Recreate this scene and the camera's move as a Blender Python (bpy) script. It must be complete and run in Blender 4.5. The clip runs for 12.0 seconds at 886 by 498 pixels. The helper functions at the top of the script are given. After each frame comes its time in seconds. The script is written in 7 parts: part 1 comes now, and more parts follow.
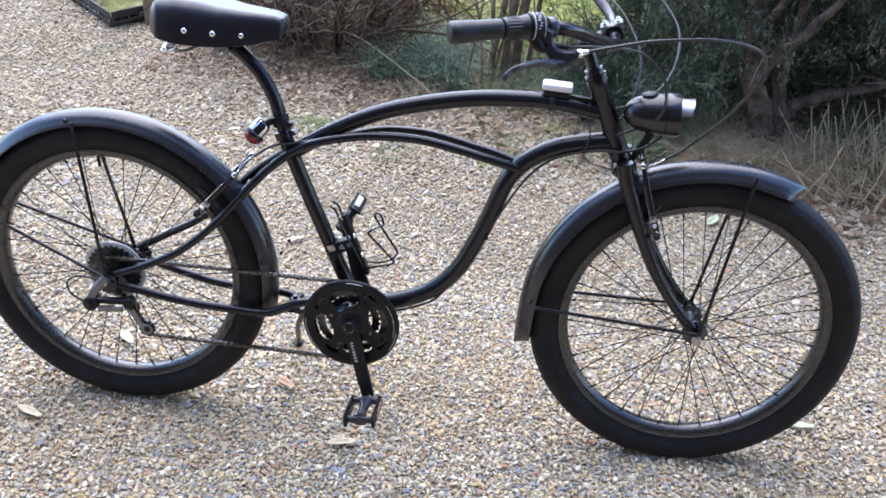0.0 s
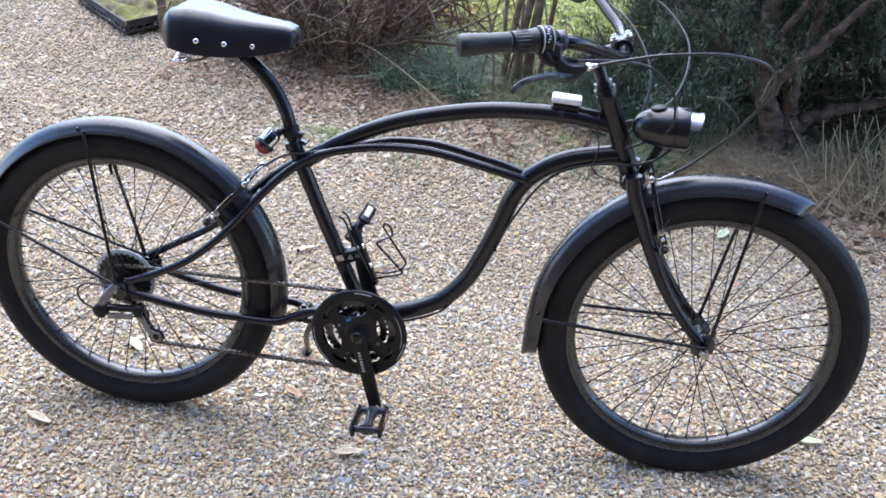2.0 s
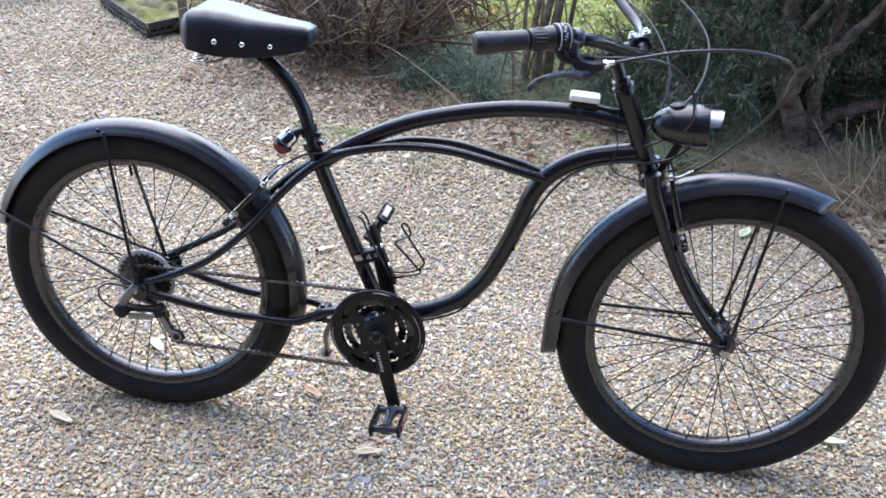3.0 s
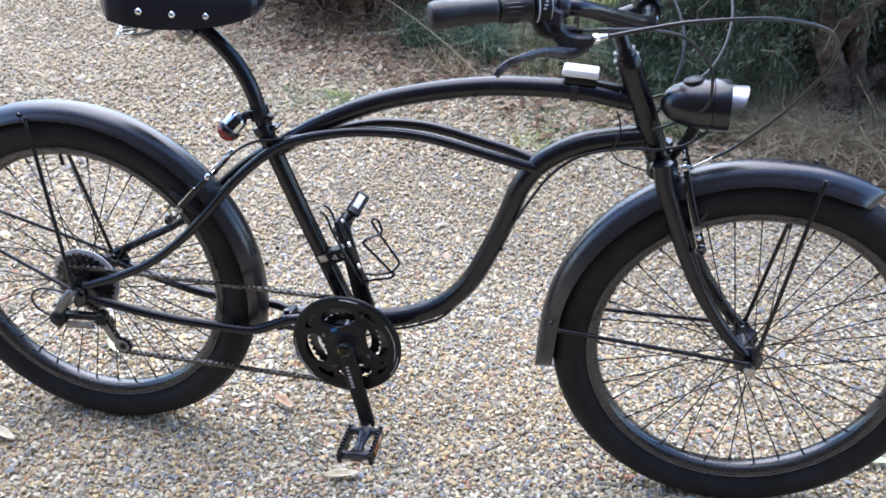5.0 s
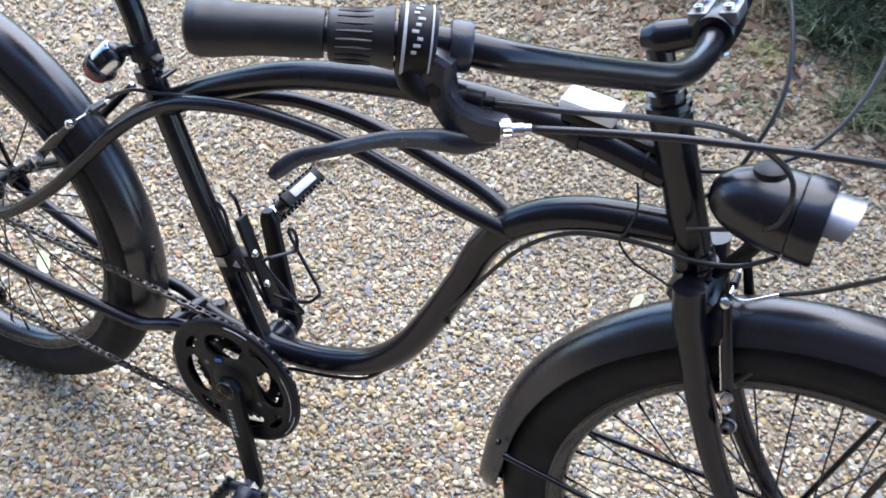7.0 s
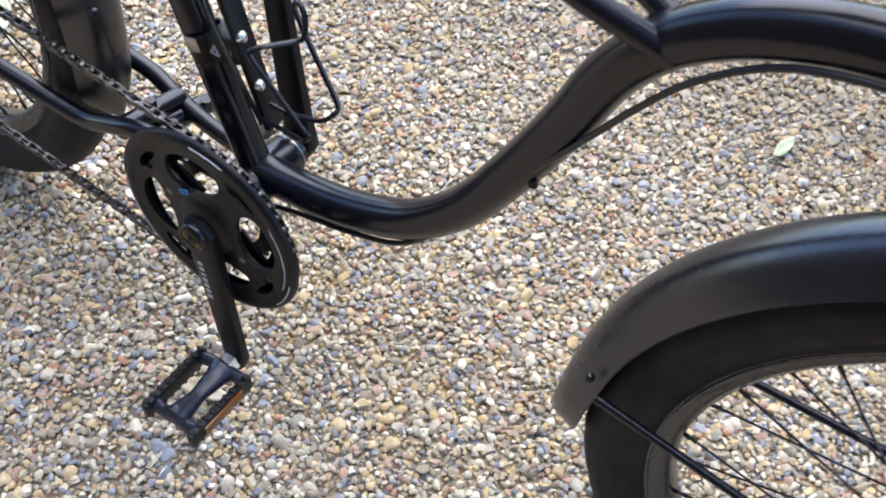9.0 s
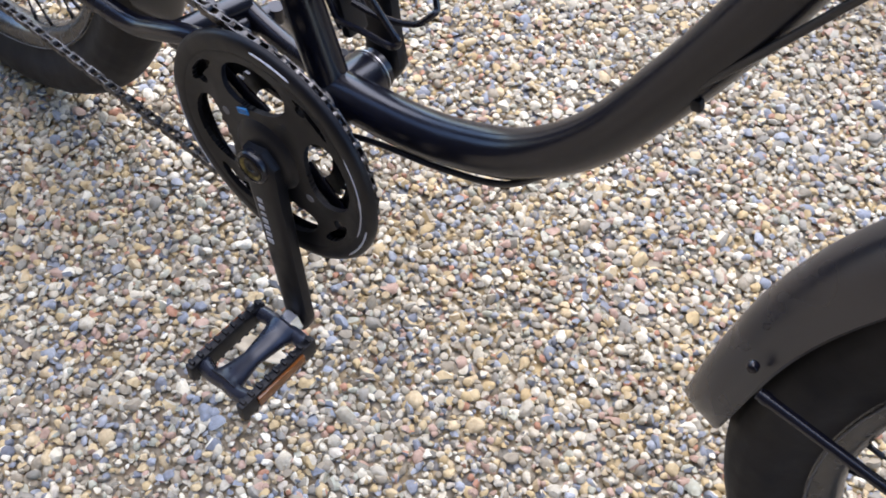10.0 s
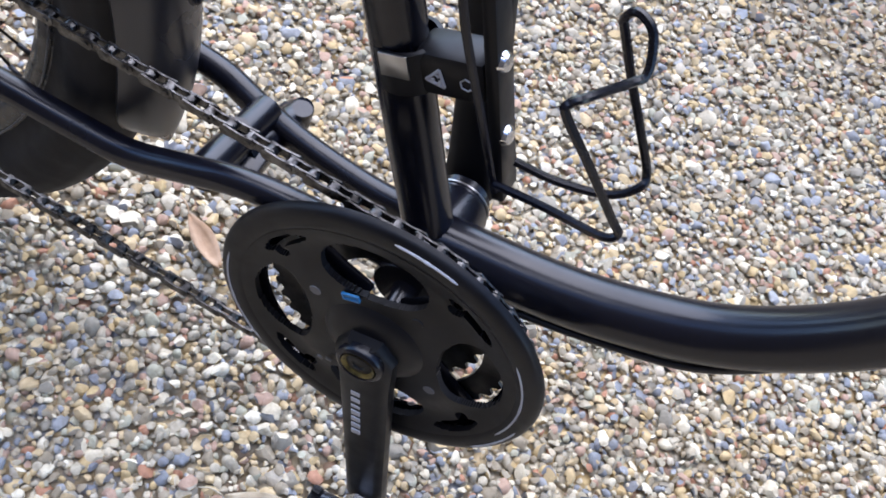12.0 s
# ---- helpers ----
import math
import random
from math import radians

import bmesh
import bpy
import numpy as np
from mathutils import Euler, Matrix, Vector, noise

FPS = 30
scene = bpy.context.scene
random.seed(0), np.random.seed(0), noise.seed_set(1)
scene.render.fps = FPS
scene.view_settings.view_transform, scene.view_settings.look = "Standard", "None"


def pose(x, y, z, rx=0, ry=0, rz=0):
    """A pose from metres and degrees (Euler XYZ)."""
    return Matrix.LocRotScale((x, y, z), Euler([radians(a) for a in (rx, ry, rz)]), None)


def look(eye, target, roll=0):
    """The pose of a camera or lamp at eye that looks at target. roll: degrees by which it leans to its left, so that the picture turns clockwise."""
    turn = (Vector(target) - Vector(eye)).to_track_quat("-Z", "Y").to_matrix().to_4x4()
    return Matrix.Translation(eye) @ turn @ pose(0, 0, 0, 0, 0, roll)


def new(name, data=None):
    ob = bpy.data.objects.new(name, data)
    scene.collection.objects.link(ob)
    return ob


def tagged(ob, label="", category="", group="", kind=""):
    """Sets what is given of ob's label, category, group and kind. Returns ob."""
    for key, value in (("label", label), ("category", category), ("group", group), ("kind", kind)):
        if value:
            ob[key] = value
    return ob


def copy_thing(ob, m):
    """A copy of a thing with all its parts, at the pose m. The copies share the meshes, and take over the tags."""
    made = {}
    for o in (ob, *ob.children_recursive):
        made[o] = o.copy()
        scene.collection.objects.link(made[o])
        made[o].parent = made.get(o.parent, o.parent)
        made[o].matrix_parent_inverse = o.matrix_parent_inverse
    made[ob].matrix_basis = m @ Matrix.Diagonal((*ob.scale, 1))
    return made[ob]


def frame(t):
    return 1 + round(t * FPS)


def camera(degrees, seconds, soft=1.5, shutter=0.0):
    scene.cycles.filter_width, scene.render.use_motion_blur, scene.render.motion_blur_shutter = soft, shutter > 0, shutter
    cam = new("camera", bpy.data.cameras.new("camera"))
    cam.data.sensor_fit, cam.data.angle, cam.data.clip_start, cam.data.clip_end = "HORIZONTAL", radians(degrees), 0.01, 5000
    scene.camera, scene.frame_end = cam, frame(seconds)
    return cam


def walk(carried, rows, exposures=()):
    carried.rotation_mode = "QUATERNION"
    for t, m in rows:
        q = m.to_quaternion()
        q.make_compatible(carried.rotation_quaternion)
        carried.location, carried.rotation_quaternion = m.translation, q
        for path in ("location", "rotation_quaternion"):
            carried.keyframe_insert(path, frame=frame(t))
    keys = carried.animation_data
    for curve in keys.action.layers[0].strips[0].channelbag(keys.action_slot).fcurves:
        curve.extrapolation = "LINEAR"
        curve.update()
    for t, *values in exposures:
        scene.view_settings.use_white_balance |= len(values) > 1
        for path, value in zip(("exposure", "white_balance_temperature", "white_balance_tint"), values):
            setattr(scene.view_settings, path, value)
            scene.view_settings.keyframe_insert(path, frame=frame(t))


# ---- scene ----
from itertools import product

# ================= camera and walk =================
cam = camera(48.21, 12.0, soft=1.7, shutter=0.3)
PATH = [
    (0, (0.3856, -1.6841, 1.6005), (0.2881, -0.8539, 1.0517), 1.98),
    (0.5, (0.3881, -1.6908, 1.5983), (0.2872, -0.8588, 1.0527), 2.19),
    (1, (0.3898, -1.6915, 1.5972), (0.2869, -0.8581, 1.0544), 2.37),
    (1.5, (0.3960, -1.6891, 1.6020), (0.2883, -0.8556, 1.0600), 2.22),
    (2, (0.3935, -1.6858, 1.6053), (0.2830, -0.8519, 1.0646), 2.10),
    (2.5, (0.3928, -1.6832, 1.6068), (0.2772, -0.8504, 1.0655), 1.74),
    (3, (0.4019, -1.6825, 1.6011), (0.2689, -0.8518, 1.0604), 1.07),
    (3.2, (0.4096, -1.6740, 1.6032), (0.2694, -0.8473, 1.0584), 0.89),
    (4.8, (0.4577, -1.4288, 1.5261), (0.2947, -0.6234, 0.9562), -0.83),
    (5, (0.4560, -1.3636, 1.5253), (0.2944, -0.5707, 0.9377), -0.82),
    (5.5, (0.5310, -1.2034, 1.5001), (0.3100, -0.4430, 0.8894), -1.53),
    (6, (0.6575, -1.0132, 1.4853), (0.3519, -0.3076, 0.8460), -2.35),
    (6.5, (0.6542, -0.8402, 1.4265), (0.3394, -0.1707, 0.7537), -0.46),
    (6.7, (0.6309, -0.7602, 1.4188), (0.3342, -0.0972, 0.7315), 1.87),
    (8.3, (0.5042, -0.3806, 1.2033), (0.2153, 0.0835, 0.3660), 3.35),
    (8.5, (0.4831, -0.3720, 1.1829), (0.2174, 0.0930, 0.3383), 5.36),
    (9, (0.4302, -0.3492, 1.0798), (0.1702, 0.1050, 0.2277), 5.39),
    (9.5, (0.3868, -0.3229, 0.9636), (0.1102, 0.0987, 0.1000), 3.06),
    (10, (0.3682, -0.3004, 0.9224), (0.0701, 0.0883, 0.0506), 1.38),
    (10.5, (0.3429, -0.2896, 0.9137), (0.0263, 0.0856, 0.0425), 1.21),
    (11, (0.2564, -0.2678, 0.8882), (-0.0183, 0.1394, 0.0171), 5.61),
    (11.5, (0.1154, -0.2598, 0.8629), (-0.0373, 0.1852, -0.0195), 14.37),
    (12, (0.0276, -0.2537, 0.8388), (-0.0061, 0.2163, -0.0432), 26.47),
]
walk(cam, [(t, look(eye, target, roll)) for t, eye, target, roll in PATH],
     exposures=[(0, 2.27, 6180, 16), (5, 2.25, 6150, 14), (6.7, 2.11, 6200, 13), (9, 2.00, 6480, 15), (10.5, 2.00, 6330, 17), (12, 1.97, 6120, 16)])

# ================= sky, sun, exposure =================
SUN_EL, SUN_AZ = 56.0, -18.0   # degrees; azimuth from +y towards +x
world = bpy.data.worlds.new("sky")
scene.world = world
world.use_nodes = True
wt = world.node_tree
sky = wt.nodes.new("ShaderNodeTexSky")
sky.sky_type, sky.sun_disc = "NISHITA", False
sky.sun_elevation, sky.sun_rotation = radians(SUN_EL), radians(SUN_AZ)
sky.dust_density, sky.air_density, sky.ozone_density = 0.5, 1.0, 4.0
wt.links.new(sky.outputs[0], wt.nodes["Background"].inputs[0])
wt.nodes["Background"].inputs[1].default_value = 0.15
sun = new("sun", bpy.data.lights.new("sun", "SUN"))
sun.data.energy, sun.data.angle, sun.data.color = 1.5, radians(84), (1.0, 0.94, 0.85)
sa, se = radians(SUN_AZ), radians(SUN_EL)
sun.matrix_world = look((math.sin(sa) * math.cos(se) * 10, math.cos(sa) * math.cos(se) * 10, math.sin(se) * 10), (0, 0, 0))

# ================= materials =================
def mat(name, colour, rough=0.5, metal=0.0, spec=0.5):
    m = bpy.data.materials.new(name)
    m.use_nodes = True
    b = m.node_tree.nodes["Principled BSDF"]
    b.inputs["Base Color"].default_value = (*colour, 1)
    b.inputs["Roughness"].default_value, b.inputs["Metallic"].default_value = rough, metal
    b.inputs["Specular IOR Level"].default_value = spec
    return m


def node(m, kind, **sets):
    n = m.node_tree.nodes.new(kind)
    for key, value in sets.items():
        n.inputs[key.replace("_", " ")].default_value = value
    return n


def link(m, a, b):
    m.node_tree.links.new(a, b)


def ramp(m, fac, stops, smooth=True):
    r = m.node_tree.nodes.new("ShaderNodeValToRGB")
    r.color_ramp.interpolation = "LINEAR" if smooth else "CONSTANT"
    while len(r.color_ramp.elements) < len(stops):
        r.color_ramp.elements.new(0.5)
    for el, (p, c) in zip(r.color_ramp.elements, stops):
        el.position, el.color = p, (*c, 1)
    link(m, fac, r.inputs[0])
    return r.outputs[0]


def noise_out(m, scale, detail=3.0, rough=0.55, coords="Object"):
    tc = m.node_tree.nodes.new("ShaderNodeTexCoord")
    n = node(m, "ShaderNodeTexNoise", Scale=scale, Detail=detail, Roughness=rough)
    link(m, tc.outputs[coords], n.inputs["Vector"])
    return n.outputs["Fac"]


def worn(m, base, dark, scale, fine, rough=(0.3, 0.5), bump=0.1, dist=0.001):
    """Colour varied by broad noise, roughness by middling noise, and fine relief."""
    b = m.node_tree.nodes["Principled BSDF"]
    link(m, ramp(m, noise_out(m, scale), [(0.35, dark), (0.7, base)]), b.inputs["Base Color"])
    mr = node(m, "ShaderNodeMapRange")
    mr.inputs["From Min"].default_value, mr.inputs["From Max"].default_value = 0.3, 0.7
    mr.inputs["To Min"].default_value, mr.inputs["To Max"].default_value = rough
    link(m, noise_out(m, scale * 2.7), mr.inputs["Value"])
    link(m, mr.outputs[0], b.inputs["Roughness"])
    bp = node(m, "ShaderNodeBump", Strength=bump, Distance=dist)
    link(m, noise_out(m, fine, 2.0), bp.inputs["Height"])
    link(m, bp.outputs[0], b.inputs["Normal"])
    return m


PAINT = worn(mat("satin black paint", (0.006, 0.006, 0.008), spec=0.42), (0.0065, 0.0065, 0.011), (0.0035, 0.0035, 0.006), 9, 900, (0.19, 0.28), 0.05, 0.0004)
GLOSS = worn(mat("gloss black enamel", (0.006, 0.006, 0.009), spec=0.55), (0.007, 0.007, 0.012), (0.005, 0.005, 0.008), 12, 700, (0.2, 0.28), 0.02, 0.0003)
GUARD_PAINT = worn(mat("matt black mudguard paint", (0.006, 0.006, 0.010), spec=0.8), (0.0065, 0.0065, 0.0115), (0.0045, 0.0045, 0.008), 7, 1400, (0.24, 0.34), 0.06, 0.0004)
RUBBER = worn(mat("black tyre rubber", (0.01, 0.01, 0.01), spec=0.25), (0.013, 0.0125, 0.0145), (0.007, 0.0068, 0.0078), 14, 500, (0.55, 0.72), 0.15, 0.0006)
GRIP = worn(mat("soft black rubber", (0.007, 0.007, 0.009), spec=0.5), (0.010, 0.010, 0.012), (0.006, 0.006, 0.007), 30, 700, (0.36, 0.5), 0.12, 0.0005)
PLASTIC = worn(mat("black plastic", (0.006, 0.006, 0.007), spec=0.27), (0.006, 0.006, 0.0075), (0.0035, 0.0035, 0.0045), 25, 900, (0.35, 0.5), 0.06, 0.0004)
LEVER = worn(mat("dark grey lever resin", (0.013, 0.014, 0.019), spec=0.55), (0.021, 0.023, 0.034), (0.015, 0.0165, 0.024), 20, 800, (0.24, 0.34), 0.05, 0.0003)
VINYL = worn(mat("black saddle vinyl", (0.007, 0.007, 0.01), spec=0.45), (0.010, 0.010, 0.017), (0.007, 0.007, 0.011), 12, 520, (0.26, 0.36), 0.1, 0.0005)
RIM = worn(mat("black painted rim", (0.012, 0.012, 0.013), spec=0.8), (0.018, 0.017, 0.017), (0.010, 0.010, 0.010), 20, 400, (0.2, 0.32), 0.05, 0.0003)
SPOKE = mat("black spoke steel", (0.03, 0.03, 0.033), 0.35, 0.7)
STEEL = worn(mat("dull steel", (0.45, 0.45, 0.46), metal=1.0), (0.5, 0.5, 0.5), (0.3, 0.29, 0.27), 40, 500, (0.25, 0.42), 0.08, 0.0003)
CHROME = worn(mat("chrome", (0.75, 0.75, 0.76), metal=1.0), (0.8, 0.8, 0.8), (0.62, 0.62, 0.63), 30, 300, (0.08, 0.2), 0.02, 0.0002)
ALLOY = worn(mat("grey alloy", (0.36, 0.37, 0.39), metal=0.9), (0.42, 0.43, 0.45), (0.3, 0.3, 0.32), 30, 600, (0.3, 0.45), 0.05, 0.0003)
GREY_ALLOY = worn(mat("dull grey alloy", (0.2, 0.2, 0.21), metal=0.85), (0.24, 0.24, 0.25), (0.14, 0.14, 0.145), 30, 600, (0.35, 0.5), 0.06, 0.0003)
CHAIN = worn(mat("oily chain steel", (0.2, 0.19, 0.18), metal=1.0), (0.17, 0.165, 0.16), (0.035, 0.032, 0.03), 160, 700, (0.25, 0.5), 0.1, 0.0003)
DARK_STEEL = worn(mat("dark plated steel", (0.08, 0.08, 0.08), metal=0.9), (0.11, 0.11, 0.112), (0.035, 0.035, 0.036), 60, 500, (0.3, 0.5), 0.08, 0.0003)
BRASS = worn(mat("tarnished brass", (0.2, 0.17, 0.06), metal=0.9), (0.24, 0.2, 0.08), (0.08, 0.07, 0.03), 200, 900, (0.3, 0.5), 0.1, 0.0003)
CABLE = mat("black cable housing", (0.015, 0.015, 0.016), 0.32)
RED = mat("red lens", (0.2, 0.006, 0.008), 0.12)
AMBER = mat("amber reflector", (0.16, 0.05, 0.008), 0.2)
WHITE = worn(mat("white plastic", (0.78, 0.78, 0.78)), (0.8, 0.8, 0.8), (0.72, 0.72, 0.71), 30, 400, (0.3, 0.45), 0.03, 0.0003)
MARK = mat("pale grey print", (0.42, 0.42, 0.43), 0.5)
DISC = worn(mat("cloudy plastic", (0.5, 0.5, 0.5)), (0.58, 0.58, 0.58), (0.4, 0.4, 0.4), 40, 300, (0.25, 0.4), 0.05, 0.0003)
MARK_DIM = mat("faint grey line", (0.11, 0.11, 0.115), 0.4)
BLUE = mat("blue print", (0.02, 0.16, 0.36), 0.4)
LENS = mat("clear lamp glass", (0.9, 0.9, 0.9), 0.05)
LENS.node_tree.nodes["Principled BSDF"].inputs["Transmission Weight"].default_value = 1.0


def stone_colours(m, fac):
    return ramp(m, fac, [(0.0, (0.547, 0.410, 0.205)), (0.07, (0.365, 0.309, 0.216)), (0.14, (0.718, 0.649, 0.480)), (0.21, (0.311, 0.285, 0.224)),
                         (0.28, (0.603, 0.469, 0.271)), (0.35, (0.475, 0.424, 0.313)), (0.42, (0.666, 0.589, 0.429)), (0.48, (0.267, 0.286, 0.310)),
                         (0.54, (0.505, 0.453, 0.341)), (0.61, (0.342, 0.292, 0.205)), (0.67, (0.607, 0.469, 0.256)), (0.73, (0.462, 0.314, 0.228)),
                         (0.79, (0.802, 0.742, 0.572)), (0.84, (0.365, 0.379, 0.390)), (0.88, (0.451, 0.440, 0.329)), (0.92, (0.230, 0.239, 0.258)), (0.95, (0.612, 0.546, 0.425)), (0.98, (0.465, 0.239, 0.143))], smooth=False)


GRAVEL = mat("mixed river gravel", (0.4, 0.36, 0.3), 0.75, spec=0.35)
g_b = GRAVEL.node_tree.nodes["Principled BSDF"]
g_geo = GRAVEL.node_tree.nodes.new("ShaderNodeNewGeometry")
g_col = stone_colours(GRAVEL, g_geo.outputs["Random Per Island"])
g_mix = GRAVEL.node_tree.nodes.new("ShaderNodeMixRGB")
g_mix.blend_type = "MULTIPLY"
g_mix.inputs[0].default_value = 0.8
link(GRAVEL, g_col, g_mix.inputs[1])
link(GRAVEL, ramp(GRAVEL, noise_out(GRAVEL, 190, 4.0), [(0.3, (0.7, 0.67, 0.63)), (0.65, (1.0, 1.0, 1.0))]), g_mix.inputs[2])
g_mix2 = GRAVEL.node_tree.nodes.new("ShaderNodeMixRGB")
g_mix2.blend_type = "MULTIPLY"
g_mix2.inputs[0].default_value = 1.0
link(GRAVEL, g_mix.outputs[0], g_mix2.inputs[1])
link(GRAVEL, ramp(GRAVEL, noise_out(GRAVEL, 2.2, 3.0), [(0.3, (0.82, 0.79, 0.74)), (0.65, (1.0, 1.0, 1.0))]), g_mix2.inputs[2])
# towards the beds the stones are soiled brown
g_tc = GRAVEL.node_tree.nodes.new("ShaderNodeTexCoord")
g_sep = GRAVEL.node_tree.nodes.new("ShaderNodeSeparateXYZ")
link(GRAVEL, g_tc.outputs["Object"], g_sep.inputs[0])
g_far = node(GRAVEL, "ShaderNodeMapRange")
g_far.inputs["From Min"].default_value, g_far.inputs["From Max"].default_value = 0.3, 1.6
link(GRAVEL, g_sep.outputs[1], g_far.inputs["Value"])
g_amt = GRAVEL.node_tree.nodes.new("ShaderNodeMath")
g_amt.operation = "MULTIPLY"
link(GRAVEL, g_far.outputs[0], g_amt.inputs[0])
link(GRAVEL, ramp(GRAVEL, noise_out(GRAVEL, 5.5, 6.0), [(0.35, (0.15, 0.15, 0.15)), (0.62, (0.85, 0.85, 0.85))]), g_amt.inputs[1])
g_mix3 = GRAVEL.node_tree.nodes.new("ShaderNodeMixRGB")
link(GRAVEL, g_amt.outputs[0], g_mix3.inputs[0])
link(GRAVEL, g_mix2.outputs[0], g_mix3.inputs[1])
link(GRAVEL, ramp(GRAVEL, noise_out(GRAVEL, 120, 3.0), [(0.35, (0.23, 0.18, 0.11)), (0.65, (0.44, 0.365, 0.24))]), g_mix3.inputs[2])
link(GRAVEL, g_mix3.outputs[0], g_b.inputs["Base Color"])
g_bump = node(GRAVEL, "ShaderNodeBump", Strength=0.35, Distance=0.0015)
link(GRAVEL, noise_out(GRAVEL, 420, 3.0), g_bump.inputs["Height"])
link(GRAVEL, g_bump.outputs[0], g_b.inputs["Normal"])

SOIL = mat("gravelly ground", (0.2, 0.17, 0.13), 0.9, spec=0.2)
s_b = SOIL.node_tree.nodes["Principled BSDF"]
s_tc = SOIL.node_tree.nodes.new("ShaderNodeTexCoord")
s_v = node(SOIL, "ShaderNodeTexVoronoi", Scale=85.0)
link(SOIL, s_tc.outputs["Object"], s_v.inputs["Vector"])
s_sep = SOIL.node_tree.nodes.new("ShaderNodeSeparateColor")
link(SOIL, s_v.outputs["Color"], s_sep.inputs[0])
s_stone = stone_colours(SOIL, s_sep.outputs[0])
s_gap = ramp(SOIL, s_v.outputs["Distance"], [(0.3, (1, 1, 1)), (0.7, (0.5, 0.44, 0.36))])
s_m = SOIL.node_tree.nodes.new("ShaderNodeMixRGB")
s_m.blend_type = "MULTIPLY"
s_m.inputs[0].default_value = 1.0
link(SOIL, s_stone, s_m.inputs[1])
link(SOIL, s_gap, s_m.inputs[2])
s_patch = SOIL.node_tree.nodes.new("ShaderNodeMixRGB")
link(SOIL, ramp(SOIL, noise_out(SOIL, 1.6, 5.0), [(0.46, (0, 0, 0)), (0.6, (0.75, 0.75, 0.75))]), s_patch.inputs[0])
link(SOIL, s_m.outputs[0], s_patch.inputs[1])
link(SOIL, ramp(SOIL, noise_out(SOIL, 30, 5.0), [(0.35, (0.15, 0.115, 0.075)), (0.65, (0.3, 0.245, 0.165))]), s_patch.inputs[2])
# bare earth in the beds, grown over beyond them
s_xyz = SOIL.node_tree.nodes.new("ShaderNodeSeparateXYZ")
link(SOIL, s_tc.outputs["Object"], s_xyz.inputs[0])
s_line = node(SOIL, "ShaderNodeMath")
s_line.operation = "MULTIPLY_ADD"
s_line.inputs[1].default_value = 0.5
link(SOIL, s_xyz.outputs[0], s_line.inputs[0])
link(SOIL, s_xyz.outputs[1], s_line.inputs[2])
s_wob = node(SOIL, "ShaderNodeMath")
s_wob.operation = "MULTIPLY_ADD"
s_wob.inputs[1].default_value = 0.5
link(SOIL, noise_out(SOIL, 4.0, 4.0), s_wob.inputs[0])
link(SOIL, s_line.outputs[0], s_wob.inputs[2])
s_cut = node(SOIL, "ShaderNodeMapRange")
s_cut.inputs["From Min"].default_value, s_cut.inputs["From Max"].default_value = 2.1, 2.3
link(SOIL, s_wob.outputs[0], s_cut.inputs["Value"])
s_lawn = node(SOIL, "ShaderNodeMapRange")
s_lawn.inputs["From Min"].default_value, s_lawn.inputs["From Max"].default_value = 2.75, 3.1
link(SOIL, s_wob.outputs[0], s_lawn.inputs["Value"])
s_bed = SOIL.node_tree.nodes.new("ShaderNodeMixRGB")
s_side = node(SOIL, "ShaderNodeMapRange")
s_side.inputs["From Min"].default_value, s_side.inputs["From Max"].default_value = 1.0, 0.7
link(SOIL, s_xyz.outputs[0], s_side.inputs["Value"])
s_both = node(SOIL, "ShaderNodeMath")
s_both.operation = "MULTIPLY"
link(SOIL, s_lawn.outputs[0], s_both.inputs[0])
link(SOIL, s_side.outputs[0], s_both.inputs[1])
link(SOIL, s_both.outputs[0], s_bed.inputs[0])
link(SOIL, ramp(SOIL, noise_out(SOIL, 45, 5.0), [(0.35, (0.05, 0.036, 0.025)), (0.65, (0.14, 0.105, 0.072))]), s_bed.inputs[1])
link(SOIL, ramp(SOIL, noise_out(SOIL, 25, 5.0), [(0.35, (0.16, 0.22, 0.07)), (0.65, (0.34, 0.40, 0.15))]), s_bed.inputs[2])
s_all = SOIL.node_tree.nodes.new("ShaderNodeMixRGB")
link(SOIL, s_cut.outputs[0], s_all.inputs[0])
link(SOIL, s_patch.outputs[0], s_all.inputs[1])
link(SOIL, s_bed.outputs[0], s_all.inputs[2])
link(SOIL, s_all.outputs[0], s_b.inputs["Base Color"])
s_bump = node(SOIL, "ShaderNodeBump", Strength=0.9, Distance=0.006)
s_bump.invert = True
link(SOIL, s_v.outputs["Distance"], s_bump.inputs["Height"])
link(SOIL, s_bump.outputs[0], s_b.inputs["Normal"])


